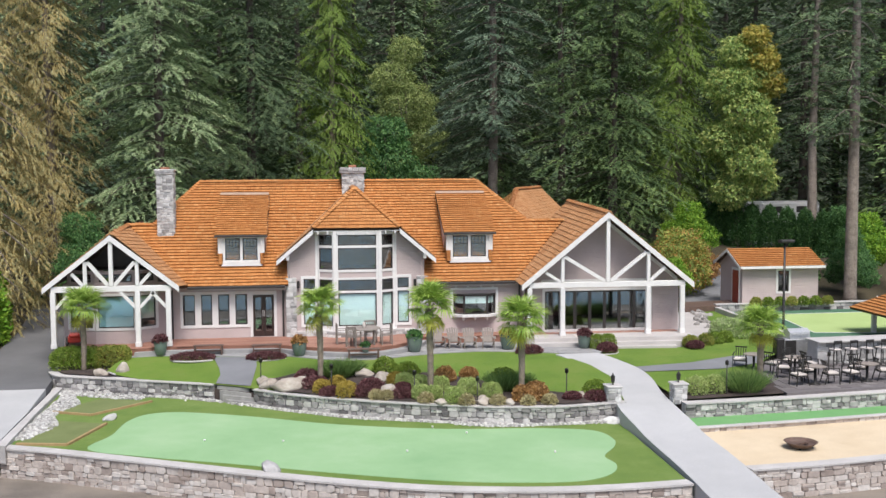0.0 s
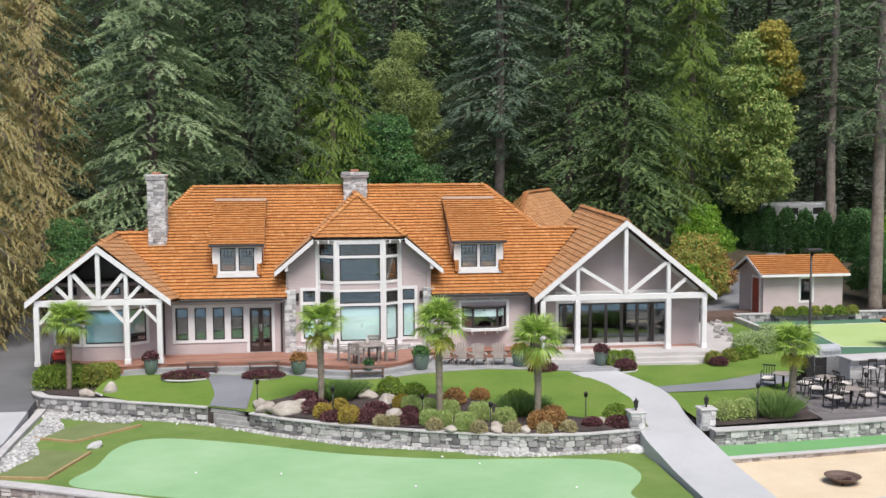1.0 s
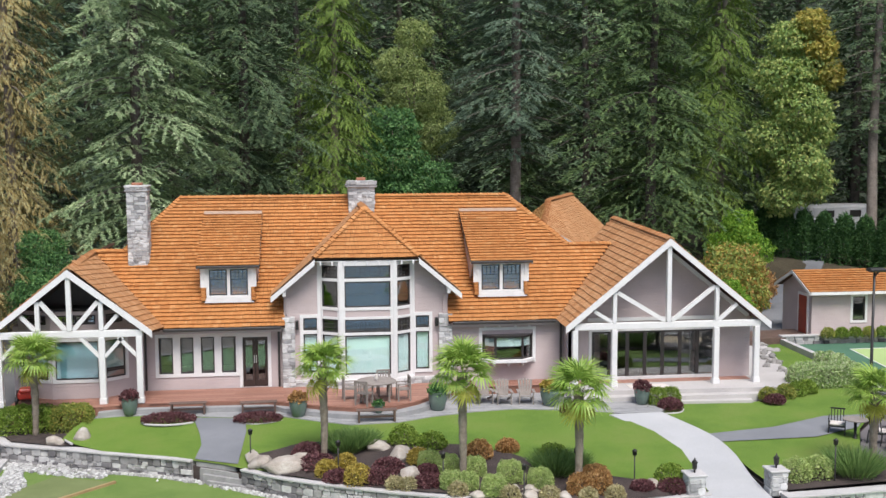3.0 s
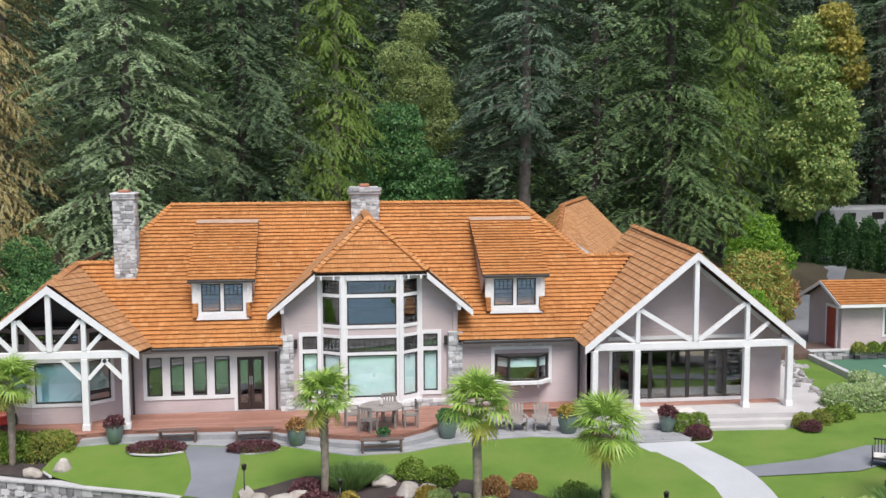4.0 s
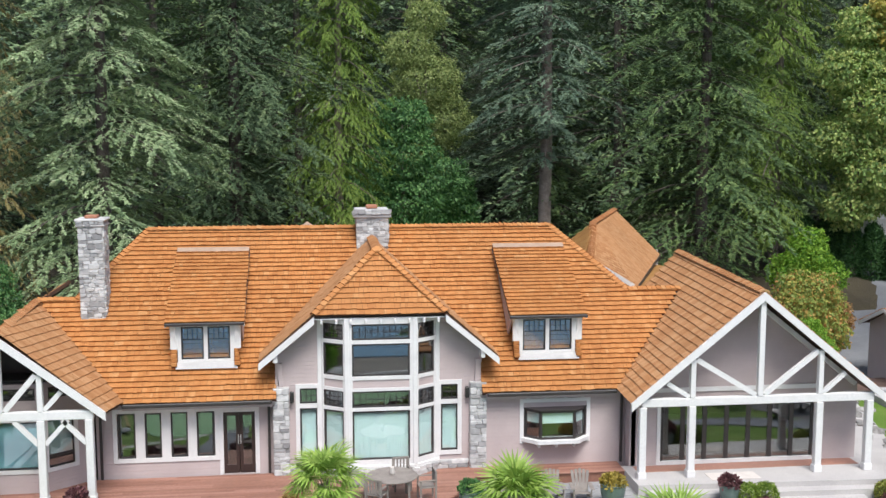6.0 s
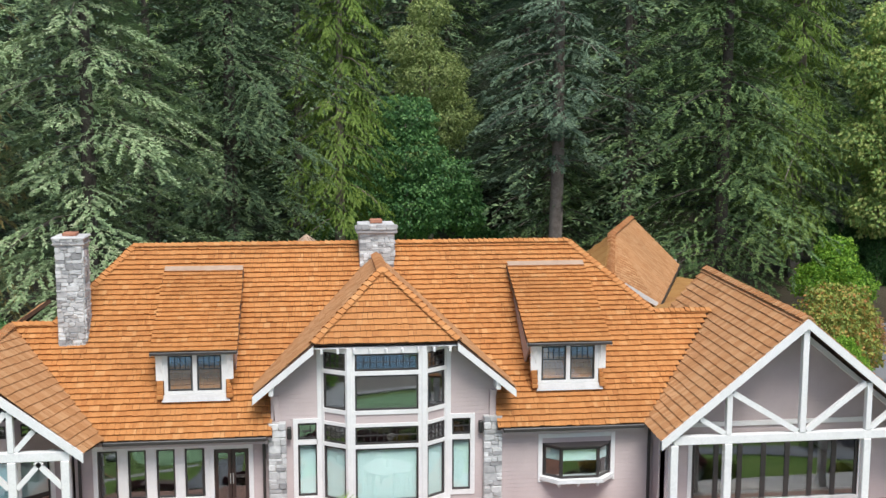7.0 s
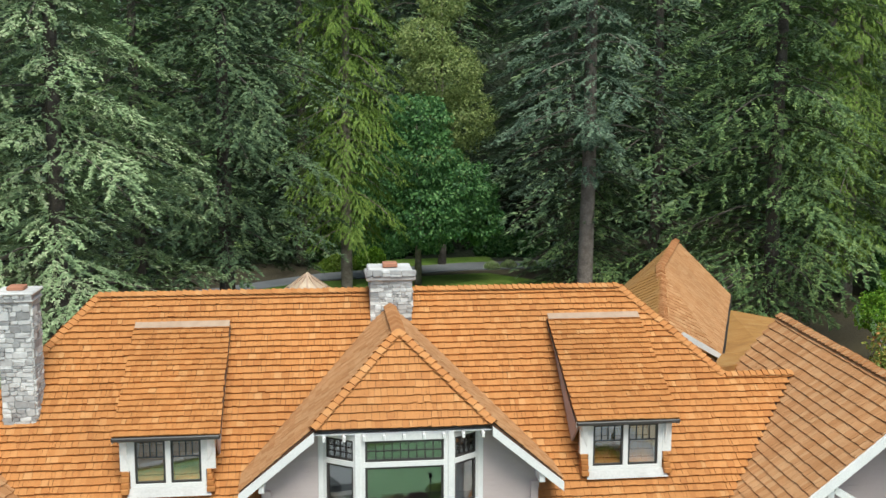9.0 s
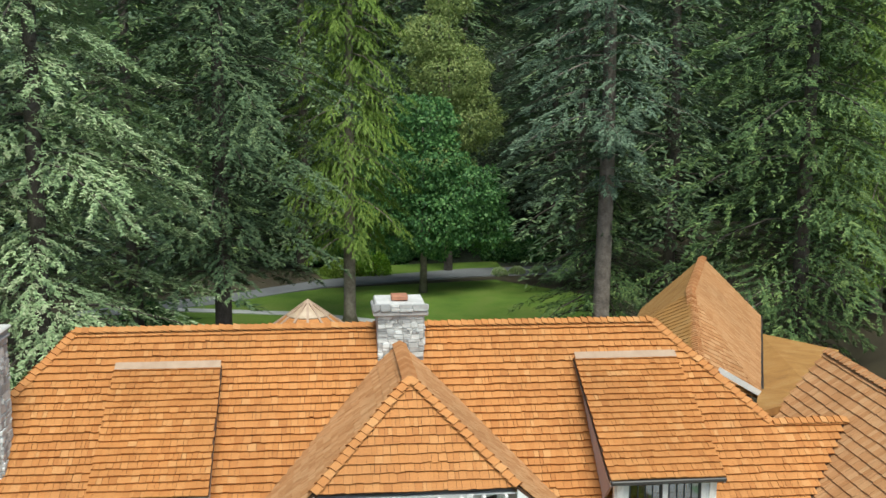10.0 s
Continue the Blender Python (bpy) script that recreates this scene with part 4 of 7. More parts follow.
part("soffit", new_box(0.2, 4.6, ye + 0.05, WALL + 0.1, EAVE - 0.1, EAVE - 0.06), SIDING, house)


# shed dormers
def dormer(x0, x1, seed):
    w0, w1 = x0 + 0.36, x1 - 0.36
    ez, top = 5.62, 7.46
    e_y, t_y, wy = 50.28, 53.74, 50.44
    d = part("dormer", extrude_poly([(w0, wy + 0.02, 4.1), (w0, wy + 0.02, ez), (w0, 52.2, 6.35), (w0, 52.2, 5.6)], (0.06, 0, 0)), SIDING, house, "shed dormer with paired windows")
    part("cheek", extrude_poly([(w1, wy + 0.02, 4.1), (w1, wy + 0.02, ez), (w1, 52.2, 6.35), (w1, 52.2, 5.6)], (-0.06, 0, 0)), SIDING, d)
    mm = pose(0, wy, 0)
    mid = (w0 + w1) / 2
    p1, p2 = (w0 + 0.11, mid - 0.06), (mid + 0.06, w1 - 0.11)
    part("casing", moved(panel(w1 - w0, 4.3, 5.56, [(*p1, 4.42, 5.46), (*p2, 4.42, 5.46)], 0.12, w0), mm), TRIM, d)
    for a, b in (p1, p2):
        sash(d, mm, a, b, 4.42, 5.46, (4, 1), None, 0.05, 0.36)
    part("apron", extrude_poly([(w0 - 0.06, wy - 0.15, 4.17), (w1 + 0.12, wy - 0.15, 4.17), (w1 + 0.02, wy - 0.002, 4.33), (w0 - 0.02, wy - 0.002, 4.33)], (0, -0.015, -0.02)), CAP, d, "sloped grey sill flashing")
    for x, s in ((w0, -1), (w1, 1)):
        part("side_return", new_box(min(x, x + s * 0.22), max(x, x + s * 0.22), wy - 0.02, wy + 0.1, 4.75, 5.5), TRIM, d)
        for i in range(4):
            part("step_shingle", new_box(min(x + s * 0.02, x + s * 0.2), max(x + s * 0.02, x + s * (0.12 + 0.03 * i)), wy - 0.03 - 0.05 * i, wy + 0.12, 4.63 - 0.13 * i, 4.75 - 0.13 * i, 0.01), CEDAR, d)
        part("eave_bracket", extrude_poly([(x + s * 0.04, e_y + 0.05, ez - 0.08), (x + s * 0.2, e_y + 0.05, ez - 0.08), (x + s * 0.17, e_y + 0.12, 5.2), (x + s * 0.05, e_y + 0.12, 4.95)], (0, 0.08, 0)), TRIM, d)
    shingled(d, "dormer_roof", [(x0, e_y, ez), (x1, e_y, ez), (x1, t_y, top), (x0, t_y, top)], CEDAR, 0.2, 0.1, seed, 25, butt=0.064)
    part("flashing", extrude_poly([(x0 + 0.02, t_y - 0.14, top - 0.03), (x1 - 0.02, t_y - 0.14, top - 0.03), (x1 - 0.02, t_y + 0.06, top + 0.08), (x0 + 0.02, t_y + 0.06, top + 0.08)], (0, 0, 0.03)), FLASH, d)
    part("gutter", new_box(x0, x1, e_y - 0.09, e_y, ez - 0.1, ez - 0.005, 0.02), SASH, d)
    for x, s in ((x0, 1), (x1, -1)):
        part("barge", extrude_poly([(x, e_y, ez - 0.02), (x, t_y, top - 0.02), (x, t_y, top - 0.14), (x, e_y, ez - 0.14)], (s * 0.04, 0, 0)), TRIM, d)
        part("cheek_wall", extrude_poly([(x + s * 0.1, e_y + 0.15, ez - 0.1), (x + s * 0.1, t_y, top - 0.1), (x + s * 0.1, t_y, 6.6), (x + s * 0.1, 51.3, 4.7)], (s * 0.05, 0, 0)), SIDING, d)


dormer(-9.78, -7.33, 21)
dormer(1.1, 3.67, 22)


# gabled porches
def truss(cx, half, y, zb, slope, apex, posts, queens, foot, king_foot, braces=False):
    """White timber truss: beam, king and queen posts, struts and barge boards."""
    def rz(x):
        return apex - abs(x - cx) * slope
    t = part("truss", new_box(cx - half + 0.35, cx + half - 0.35, y - 0.02, y + 0.16, zb - 0.13, zb + 0.13, 0.015), TRIM, house, "white timber gable truss")
    part("king_post", new_box(cx - 0.09, cx + 0.09, y - 0.04, y + 0.14, zb + 0.13, apex - 0.25, 0.012), TRIM, t)
    for q in queens:
        part("queen_post", new_box(q - 0.08, q + 0.08, y - 0.035, y + 0.14, zb + 0.13, rz(q) - 0.28, 0.012), TRIM, t)
        s = 1 if q < cx else -1
        part("strut", new_beam((cx - s * 0.14, y + 0.05, zb + 0.16), (q + s * 0.10, y + 0.05, rz(q + s * 0.1) - 0.38), 0.16, 0.12), TRIM, t)
        part("strut", new_beam((q - s * 0.1, y + 0.05, zb + 0.16), (q - s * (half * 0.2), y + 0.05, rz(q - s * half * 0.2) - 0.34), 0.14, 0.11), TRIM, t)
    for p in posts:
        post = part("post", new_box(p - 0.11, p + 0.11, y - 0.05, y + 0.17, foot, zb - 0.13, 0.015), TRIM, t)
        part("base_block", new_box(p - 0.135, p + 0.135, y - 0.075, y + 0.195, foot, foot + 0.22, 0.012), TRIM, t)
    if braces:
        for p in posts:
            for s in (-1, 1):
                if abs(p + s * 0.7 - cx) < half - 0.5:
                    part("brace", new_beam((p + s * 0.1, y + 0.05, zb - 0.85), (p + s * 0.75, y + 0.05, zb - 0.14), 0.13, 0.11), TRIM, t)
    return t


# entertainment porch
GX, GA, GS = 8.64, 6.62, 0.816
gf_y = 47.94
tl, tr = 4.5, 12.81
gz = GA - (GX - tl) * GS
bz, by_ = 6.95, 55.74
shingled(house, "roof", [(tl, 51.2, gz + 0.14), (tl, gf_y, gz), (GX, gf_y, GA), (GX, by_, bz), (5.9, 54.6, bz - 2.74 * GS - 0.05)], CEDAR_OLD, 0.27, 0.12, 15, 60, butt=0.048)
shingled(house, "roof", [(tr, gf_y, gz), (tr, 56.5, gz + 0.33), (GX, by_, bz), (GX, gf_y, GA)], CEDAR_OLD, 0.27, 0.12, 16, butt=0.048)
ridge_caps(house, (GX, gf_y, GA), (GX, by_, bz), CEDAR_OLD, 0.17, 0.22)
barge((tl - 0.03, gf_y - 0.07, gz + 0.0), (GX, gf_y - 0.07, GA + 0.0), 0.27)
barge((tr + 0.03, gf_y - 0.07, gz + 0.0), (GX, gf_y - 0.07, GA + 0.0), 0.27)
truss(GX, 4.15, 48.0, 3.2, GS, GA, [4.87, 6.45, 10.62, 12.3], [6.45, 10.62], DECKZ, 0)
part("rafter", new_beam((GX + 0.02, 49.1, GA - 0.35), (tr - 0.45, 49.1, gz + 0.1), 0.14, 0.2), TRIM, house)
part("rafter", new_beam((GX - 0.02, 49.1, GA - 0.35), (tl + 0.45, 49.1, gz + 0.1), 0.14, 0.2), TRIM, house)
PY = 49.25
MP = pose(0, PY, 0)
part("wall", moved(panel(7.65, 0.4, 3.25, [(5.87, 11.08, DECKZ, 2.78)], 0.18, 4.9), MP), SIDING, house)
part("gable_wall", extrude_poly([(4.75, PY, 3.25), (12.55, PY, 3.25), (GX, PY, GA - 0.2)], (0, 0.18, 0)), SIDING, house)
gd = part("glass_door", moved(ring(5.75, 11.2, DECKZ, 2.9, 0.12, -0.03, 0.05), MP), TRIM, house, "wide folding glass doors in dark frames")
part("head_trim", moved(new_box(5.7, 11.3, -0.05, 0.03, 3.2, 3.34), MP), TRIM, gd)
nx = 7
for i in range(nx):
    a, b = 5.89 + (11.06 - 5.89) * i / nx, 5.89 + (11.06 - 5.89) * (i + 1) / nx
    sash(gd, MP, a, b, DECKZ + 0.02, 2.77, None, None, 0.075)
part("side_wall", new_box(12.37, 12.55, PY + 0.18, 58.0, 0.4, 3.5), SIDING, house)
part("side_wall", new_box(4.85, 5.05, PY, WALL, 0.4, 3.4), SIDING, house)

# west porch
LX, LA, LS = -14.13, 5.82, 0.79
ltl, ltr = -17.05, -11.2
lgz = LA - (LX - ltl) * LS
lf_y = 47.95
shingled(house, "roof", [(ltr, lf_y, LA - (ltr - LX) * LS), (-11.05, ye, EAVE), (-14.1, yl, LZ), (LX, lf_y, LA)], CEDAR_OLD, 0.27, 0.12, 18, 40, butt=0.04)
shingled(house, "roof", [(ltl, 57.0, lgz + 0.1), (ltl, lf_y, lgz), (LX, lf_y, LA), (-14.1, yl, LZ), (-14.1, 57.0, LZ)], CEDAR_OLD, 0.27, 0.12, 19)
ridge_caps(house, (LX, lf_y, LA), (-14.1, yl, LZ), CEDAR_OLD, 0.16, 0.2)
barge((ltl - 0.03, lf_y - 0.07, lgz), (LX, lf_y - 0.07, LA), 0.26)
barge((ltr + 0.03, lf_y - 0.07, LA - (ltr - LX) * LS), (LX, lf_y - 0.07, LA), 0.26)
truss(LX, 2.95, 48.0, 3.42, LS, LA, [-16.65, -13.0, -11.66], [-15.25, -13.0], DECKZ, 0, True)
LW = 49.0
lb = [(-16.4, 49.7), (-15.05, LW), (-13.2, LW), (-12.35, 49.72)]
for k, ((xa, ya), (xb, yb)) in enumerate(zip(lb, lb[1:])):
    W = math.hypot(xb - xa, yb - ya)
    m = pose(xa, ya, 0, 0, 0, math.degrees(math.atan2(yb - ya, xb - xa)))
    hs = [(0.12, W - 0.12, 1.52, 2.98), (0.2, W - 0.2, 3.62, 3.98)]
    part("wall", moved(panel(W, 0.4, 4.12, hs, 0.16), m), SIDING, house)
    w = part("window", moved(ring(0.02, W - 0.02, 1.40, 3.1, 0.12, -0.03, 0.03), m), TRIM, house, "wide bay window with blue-grey blind")
    sash(w, m, 0.12, W - 0.12, 1.52 if k == 1 else 1.85, 2.98, None, (BLIND, BLUEBLIND, BLIND)[k], 0.05)
    if k != 1:
        sash(w, m, 0.12, W - 0.12, 1.52, 1.83)
    sash(w, m, 0.2, W - 0.2, 3.62, 3.98, (6, 2) if k == 1 else (3, 2))
part("wall", moved(panel(0.5, 0.4, 3.5, [], 0.16, 0), pose(-12.35, 49.72, 0, 0, 0, 38)), SIDING, house)
part("side_wall", new_box(-16.6, -16.4, 49.7, 58.0, 0.4, 3.5), SIDING, house)
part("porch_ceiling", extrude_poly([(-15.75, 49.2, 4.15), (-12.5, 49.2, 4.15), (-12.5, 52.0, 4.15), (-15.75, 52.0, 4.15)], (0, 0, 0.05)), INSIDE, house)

# dark sheet set back in the apex, in place of the porch opening's shade
part("gable_wall", extrude_poly([(LX - 1.6, 50.2, 4.2), (LX + 1.6, 50.2, 4.2), (LX, 50.2, LA - 0.2)], (0, 0.12, 0)), DARKWOOD, house)

# the rest of the shell
part("back_wall", new_box(-16.5, 12.5, 60.0, 60.2, 0.4, 3.5), SIDING, house)
# inner walls and upper floor carry the darkened plaster, so windows look into dim rooms
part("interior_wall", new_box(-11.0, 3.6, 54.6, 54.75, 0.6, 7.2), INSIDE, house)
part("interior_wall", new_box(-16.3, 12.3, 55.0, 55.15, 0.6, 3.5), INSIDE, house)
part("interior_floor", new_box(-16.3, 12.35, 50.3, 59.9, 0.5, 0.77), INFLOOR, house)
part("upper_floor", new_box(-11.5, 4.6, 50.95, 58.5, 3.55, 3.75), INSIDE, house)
part("foundation", new_box(-16.5, 12.5, 50.1, 60.1, -0.8, 0.45), CAP, house)

# chimneys
ch = part("chimney", new_box(-12.63, -11.86, 51.95, 52.75, 4.9, 8.5), MORTAR, house, "tall grey stone chimney")
lay_stones(ch, lambda u, w: ((-12.63 + u, 51.94, 5.3 + w), 0), 0.77, 3.25, 0.21, STONE_PALE, 0.08, 50)
lay_stones(ch, lambda u, w: ((-11.85, 51.95 + u, 5.3 + w), 90), 0.8, 3.25, 0.21, STONE_PALE, 0.08, 51)
bm = new_box(-12.70, -11.78, 51.88, 52.82, 8.48, 8.56, 0.03)
box(bm, -12.72, -11.76, 51.87, 52.84, 8.66, 8.74, 0.03)
box(bm, -12.66, -11.82, 51.93, 52.77, 8.56, 8.66)
lay_stones(ch, lambda u, w: ((-12.68 + u, 51.92, 8.5 + w), 0), 0.88, 0.2, 0.16, STONE_PALE, 0.08, 55)
part("cap", bm, STONE, ch)
part("flue", new_box(-12.45, -12.05, 52.15, 52.55, 8.74, 8.84, 0.02), CLAY, ch)
part("flashing", new_box(-12.62, -11.87, 51.75, 51.96, 5.05, 5.32), COPPER, ch)
ch2 = part("chimney", new_box(-3.66, -2.55, 54.05, 55.3, 6.5, 8.6), MORTAR, house, "broad grey stone chimney on the ridge")
lay_stones(ch2, lambda u, w: ((-3.66 + u, 54.04, 7.2 + w), 0), 1.11, 1.3, 0.15, STONE_PALE, 0.07, 52)
lay_stones(ch2, lambda u, w: ((-2.54, 54.05 + u, 7.6 + w), 90), 1.25, 0.9, 0.2, STONE_PALE, 0.07, 53)
bm = new_box(-3.77, -2.44, 53.94, 55.4, 8.5, 8.64, 0.03)
part("cap", bm, STONE, ch2)
lay_stones(ch2, lambda u, w: ((-3.77 + u, 53.93, 8.62 + w), 0), 1.33, 0.18, 0.22, STONE_PALE, 0.07, 54)
part("top", new_box(-3.7, -2.5, 54.0, 55.3, 8.64, 8.78, 0.03), STONE, ch2)
part("flue", new_box(-3.3, -2.9, 54.4, 54.8, 8.8, 8.92, 0.02), CLAY, ch2)

# rear wing, turned a little, with its own ridge, and the low roof beside it
rf, rb = Vector((6.95, 61.76, 7.5)), Vector((9.95, 68.7, 7.5))
side = Vector((2.09, -0.907, -2.2))
shingled(house, "roof", [(7.4, 57.1, 5.3), tuple(rb + side), tuple(rb), tuple(rf)], CEDAR_OLD, 0.24, 0.1, 24, sheath=MOSSY, butt=0.028)
lside = Vector((-2.09, 0.907, -2.2))
shingled(house, "roof", [tuple(rb + lside), tuple(rf + lside), tuple(rf), tuple(rb)], MOSSY, 0.24, 0.1, 25, sheath=MOSSY, butt=0.028)
shingled(house, "roof", [(4.2, 59.0, 5.4), (5.6, 57.2, 6.2), tuple(rf), tuple(rf + lside)], MOSSY, 0.24, 0.1, 26, sheath=MOSSY, butt=0.028)
shingled(house, "roof", [(5.6, 57.2, 6.2), (7.4, 57.1, 5.3), tuple(rf)], CEDAR_OLD, 0.24, 0.1, 27, sheath=MOSSY, butt=0.028)
ridge_caps(house, tuple(rf), tuple(rb), CEDAR_OLD, 0.16, 0.2)
ridge_caps(house, (5.6, 57.2, 6.2), tuple(rf), CEDAR_OLD, 0.16, 0.12)
part("rear_wall", extrude_poly([(7.2, 57.3, 5.25), (12.8, 70.2, 5.25), (12.8, 70.2, 0.4), (7.2, 57.3, 0.4)], (-0.2, 0.1, 0)), SIDING, house)
part("flashing", new_beam((5.95, 56.6, 6.25), (7.3, 56.9, 5.45), 0.16, 0.06), TRIM, house)
part("gutter", new_beam((7.45, 57.05, 5.24), tuple(rb + side + Vector((0.05, 0, -0.06))), 0.1, 0.1, (0, 0, 1)), SASH, house)
part("low_roof", extrude_poly([(6.0, 54.2, 5.75), (8.6, 56.0, 5.6), (13.0, 63.3, 5.0), (11.3, 66.1, 5.0), (8.0, 58.5, 5.2)], (0, 0, -0.2)), MOSSY, house)
# lantern turret on the rear roof
tu = part("lantern_turret", moved(lathe([(1.15, 6.7), (1.3, 7.0), (0.58, 7.52), (0.55, 7.54)], 12), pose(-5.4, 59.4, -0.05)), CEDAR, house)
part("turret_cap", moved(lathe([(0.64, 7.48), (0.62, 7.53), (0.06, 7.86), (0.03, 7.95)], 12), pose(-5.4, 59.4, -0.05)), COPPER, tu)
for k in range(12):
    a = 2 * math.pi * k / 12
    part("rib", new_beam((-5.4 + 1.3 * math.cos(a), 59.4 + 1.3 * math.sin(a), 6.97), (-5.4 + 0.05 * math.cos(a), 59.4 + 0.05 * math.sin(a), 7.84), 0.07, 0.07, (0, 0, 1)), FLASH, tu)


# ---- decks and patios ----
deck_poly = [(-16.4, 49.9), (-16.4, 48.2), (-13.6, 47.75), (-13.2, 47.6), (-11.7, 47.95), (-7.0, 47.75), (-6.2, 47.3), (-4.9, 46.55), (-3.7, 46.1), (-2.4, 46.15), (-1.4, 46.9), (-0.7, 47.75), (-0.2, 48.9), (4.6, 48.9), (4.6, 49.95), (-5, 49.95)]
deck = slab("deck", deck_poly, DECKZ - 0.03, 0.8, DECK, "red-brown timber deck along the front wall", "deck")
dp = [(p[0], p[1]) for p in deck_poly]
yb0 = 46.05
while yb0 < 49.9:
    for a, b in inside_spans(dp, yb0 + 0.065):
        x = a
        while x < b:
            w = min(rnd.uniform(2.2, 4.2), b - x)
            bm = new_box(x + 0.003, x + w - 0.003, yb0 + 0.004, yb0 + 0.136, DECKZ - 0.03, DECKZ)
            mesh_ob("plank", bm, DECK, deck)
            x += w
    yb0 += 0.14
step_poly = smooth_line([(-13.1, 47.35, 0), (-11.7, 47.6, 0), (-7.1, 47.4, 0), (-6.3, 46.95, 0), (-5.0, 46.2, 0), (-3.7, 45.72, 0), (-2.3, 45.78, 0), (-1.2, 46.5, 0), (-0.4, 47.35, 0)], 4)
slab("deck_step", [tuple(p[:2]) for p in step_poly] + [(0.1, 48.9), (-13.0, 48.9)], 0.63, 0.6, FLAG, "grey stone step below the deck", "step")
patio_pts = [(x, y) for x, y in EDGE[1:]] + [(5.9, 45.3), (7.5, 45.3), (8.3, 46.9), (4.7, 48.95), (-13.2, 48.9)]
slab("flagstone_patio", patio_pts, 0.45, 0.6, FLAG, "grey flagstone patio edging the lawn", "patio")
r5 = random.Random(5)
patio = bpy.data.objects["flagstone_patio"]
pxy = [(p[0], p[1]) for p in patio_pts]
yy = 45.02
while yy < 48.6:
    hgt = r5.uniform(0.28, 0.5)
    for (a, b), (a2, b2) in zip(inside_spans(pxy, yy + 0.04), inside_spans(pxy, yy + hgt - 0.04)):
        a, b = max(a, a2), min(b, b2)
        x = a
        while x < b - 0.1:
            w = min(r5.uniform(0.5, 1.1), b - x)
            k = [(x + 0.015 + r5.uniform(0, 0.05), yy + 0.015, 0.465), (x + w - 0.015, yy + 0.015 + r5.uniform(0, 0.05), 0.465), (x + w - 0.015 - r5.uniform(0, 0.05), yy + hgt - 0.015, 0.465), (x + 0.015, yy + hgt - 0.015 - r5.uniform(0, 0.05), 0.465)]
            mesh_ob("flagstone", extrude_poly(k, (0, 0, -0.03)), FLAG, patio)
            x += w
    yy += hgt
porch = slab("porch", [(4.6, 49.3), (4.6, 47.45), (12.35, 47.1), (12.75, 47.1), (12.75, 57.5), (12.4, 57.5), (12.4, 49.3)], DECKZ, 0.9, PORCH, "pale concrete porch floor with steps", "porch")
slab("porch_inlay", [(4.95, 49.2), (4.95, 48.6), (12.35, 48.6), (12.35, 49.2)], DECKZ + 0.006, 0.02, DECK, "red-brown tiled threshold before the glass doors", "porch floor")
slab("porch_step", [(4.8, 47.6), (4.9, 47.0), (12.0, 46.75), (12.2, 47.3)], 0.62, 0.6, PORCH, "pale concrete step", "step")
slab("porch_step", [(8.2, 47.2), (8.3, 46.65), (11.5, 46.45), (11.6, 47.0)], 0.46, 0.5, PORCH, "pale concrete step", "step")

# driveway on the west side
ribbon("driveway", [Vector(p) for p in ((-21.2, 36.0, -0.62), (-20.6, 41, -0.5), (-20.2, 46, -0.22), (-20.0, 50, 0.05), (-20.4, 56, 0.35), (-22.0, 66, 0.52))], [Vector(p) for p in ((-15.95, 36.6, -0.62), (-16.05, 41, -0.5), (-16.35, 46.5, -0.22), (-16.75, 50, 0.05), (-17.2, 56, 0.35), (-19, 66, 0.52))], ASPHALT_DARK, "grey asphalt driveway beside the house", "driveway", 0.4)
ribbon("drive_apron", [Vector(p) for p in ((-24, 36.4, -0.63), (-23, 41, -0.5), (-22, 44.5, -0.3))], [Vector(p) for p in ((-15.96, 36.7, -0.595), (-16.03, 41, -0.475), (-16.2, 44.5, -0.29))], CONCRETE, "pale concrete apron of the driveway", "driveway", 0.4)

# retaining and garden walls
RETL = smooth_line([(x, y, 0) for x, y in RET], 3)
stone_wall("wall_retaining", [p for p in RETL if p.x < -9.15], -0.7, -0.07, 0.3, STONE, MORTAR_DARK, "grey rubble retaining wall with cap stones", 0.23, 0.05, 61)
stone_wall("wall_retaining_2", [p for p in RETL if p.x > -7.85], -0.7, -0.07, 0.3, STONE, MORTAR_DARK, "grey rubble retaining wall with cap stones", 0.23, 0.05, 62)
slab("step_bed", [(-9.15, 43.12), (-7.8, 42.3), (-7.6, 43.0), (-8.9, 43.9)], -0.06, 0.8, ASPHALT, "landing at the head of the garden steps", "step")
for i in range(4):
    o = 0.24 * (3 - i)
    a_, b_ = Vector((-9.15 + 0.52 * o, 43.1 - 0.85 * o)), Vector((-7.85 + 0.52 * o, 42.32 - 0.85 * o))
    n_ = Vector((0.19, 0.31))
    slab("garden_step", [tuple(a_), tuple(b_), tuple(b_ + n_), tuple(a_ + n_)], -0.70 + 0.155 * (i + 1), 0.16 * (i + 1), MORTAR_DARK, "dark stone step in the retaining wall", "step")
FL = smooth_line([(x, y, 0) for x, y in FRONT], 3)
stone_wall("wall_front", [p for p in FL], -1.7, -0.68, 0.35, STONE_WARM, MORTAR, "pinkish rubble wall along the beach", 0.27, 0.06, 63)
slab("curb", [(-15.85, 36.4), (-15.5, 36.2), (-15.72, 41.0), (-15.85, 45.9), (-16.15, 45.9)], -0.52, 0.6, CAP, "pale stone curb of the turf terrace", "curb")
stone_wall("wall_terrace", [(8.45, 37.12), (10, 37.22), (13.2, 37.5), (17.2, 37.97), (24, 38.85)], -0.75, -0.12, 0.35, STONE, MORTAR, "grey rubble wall below the dining terrace", 0.27, 0.05, 64)
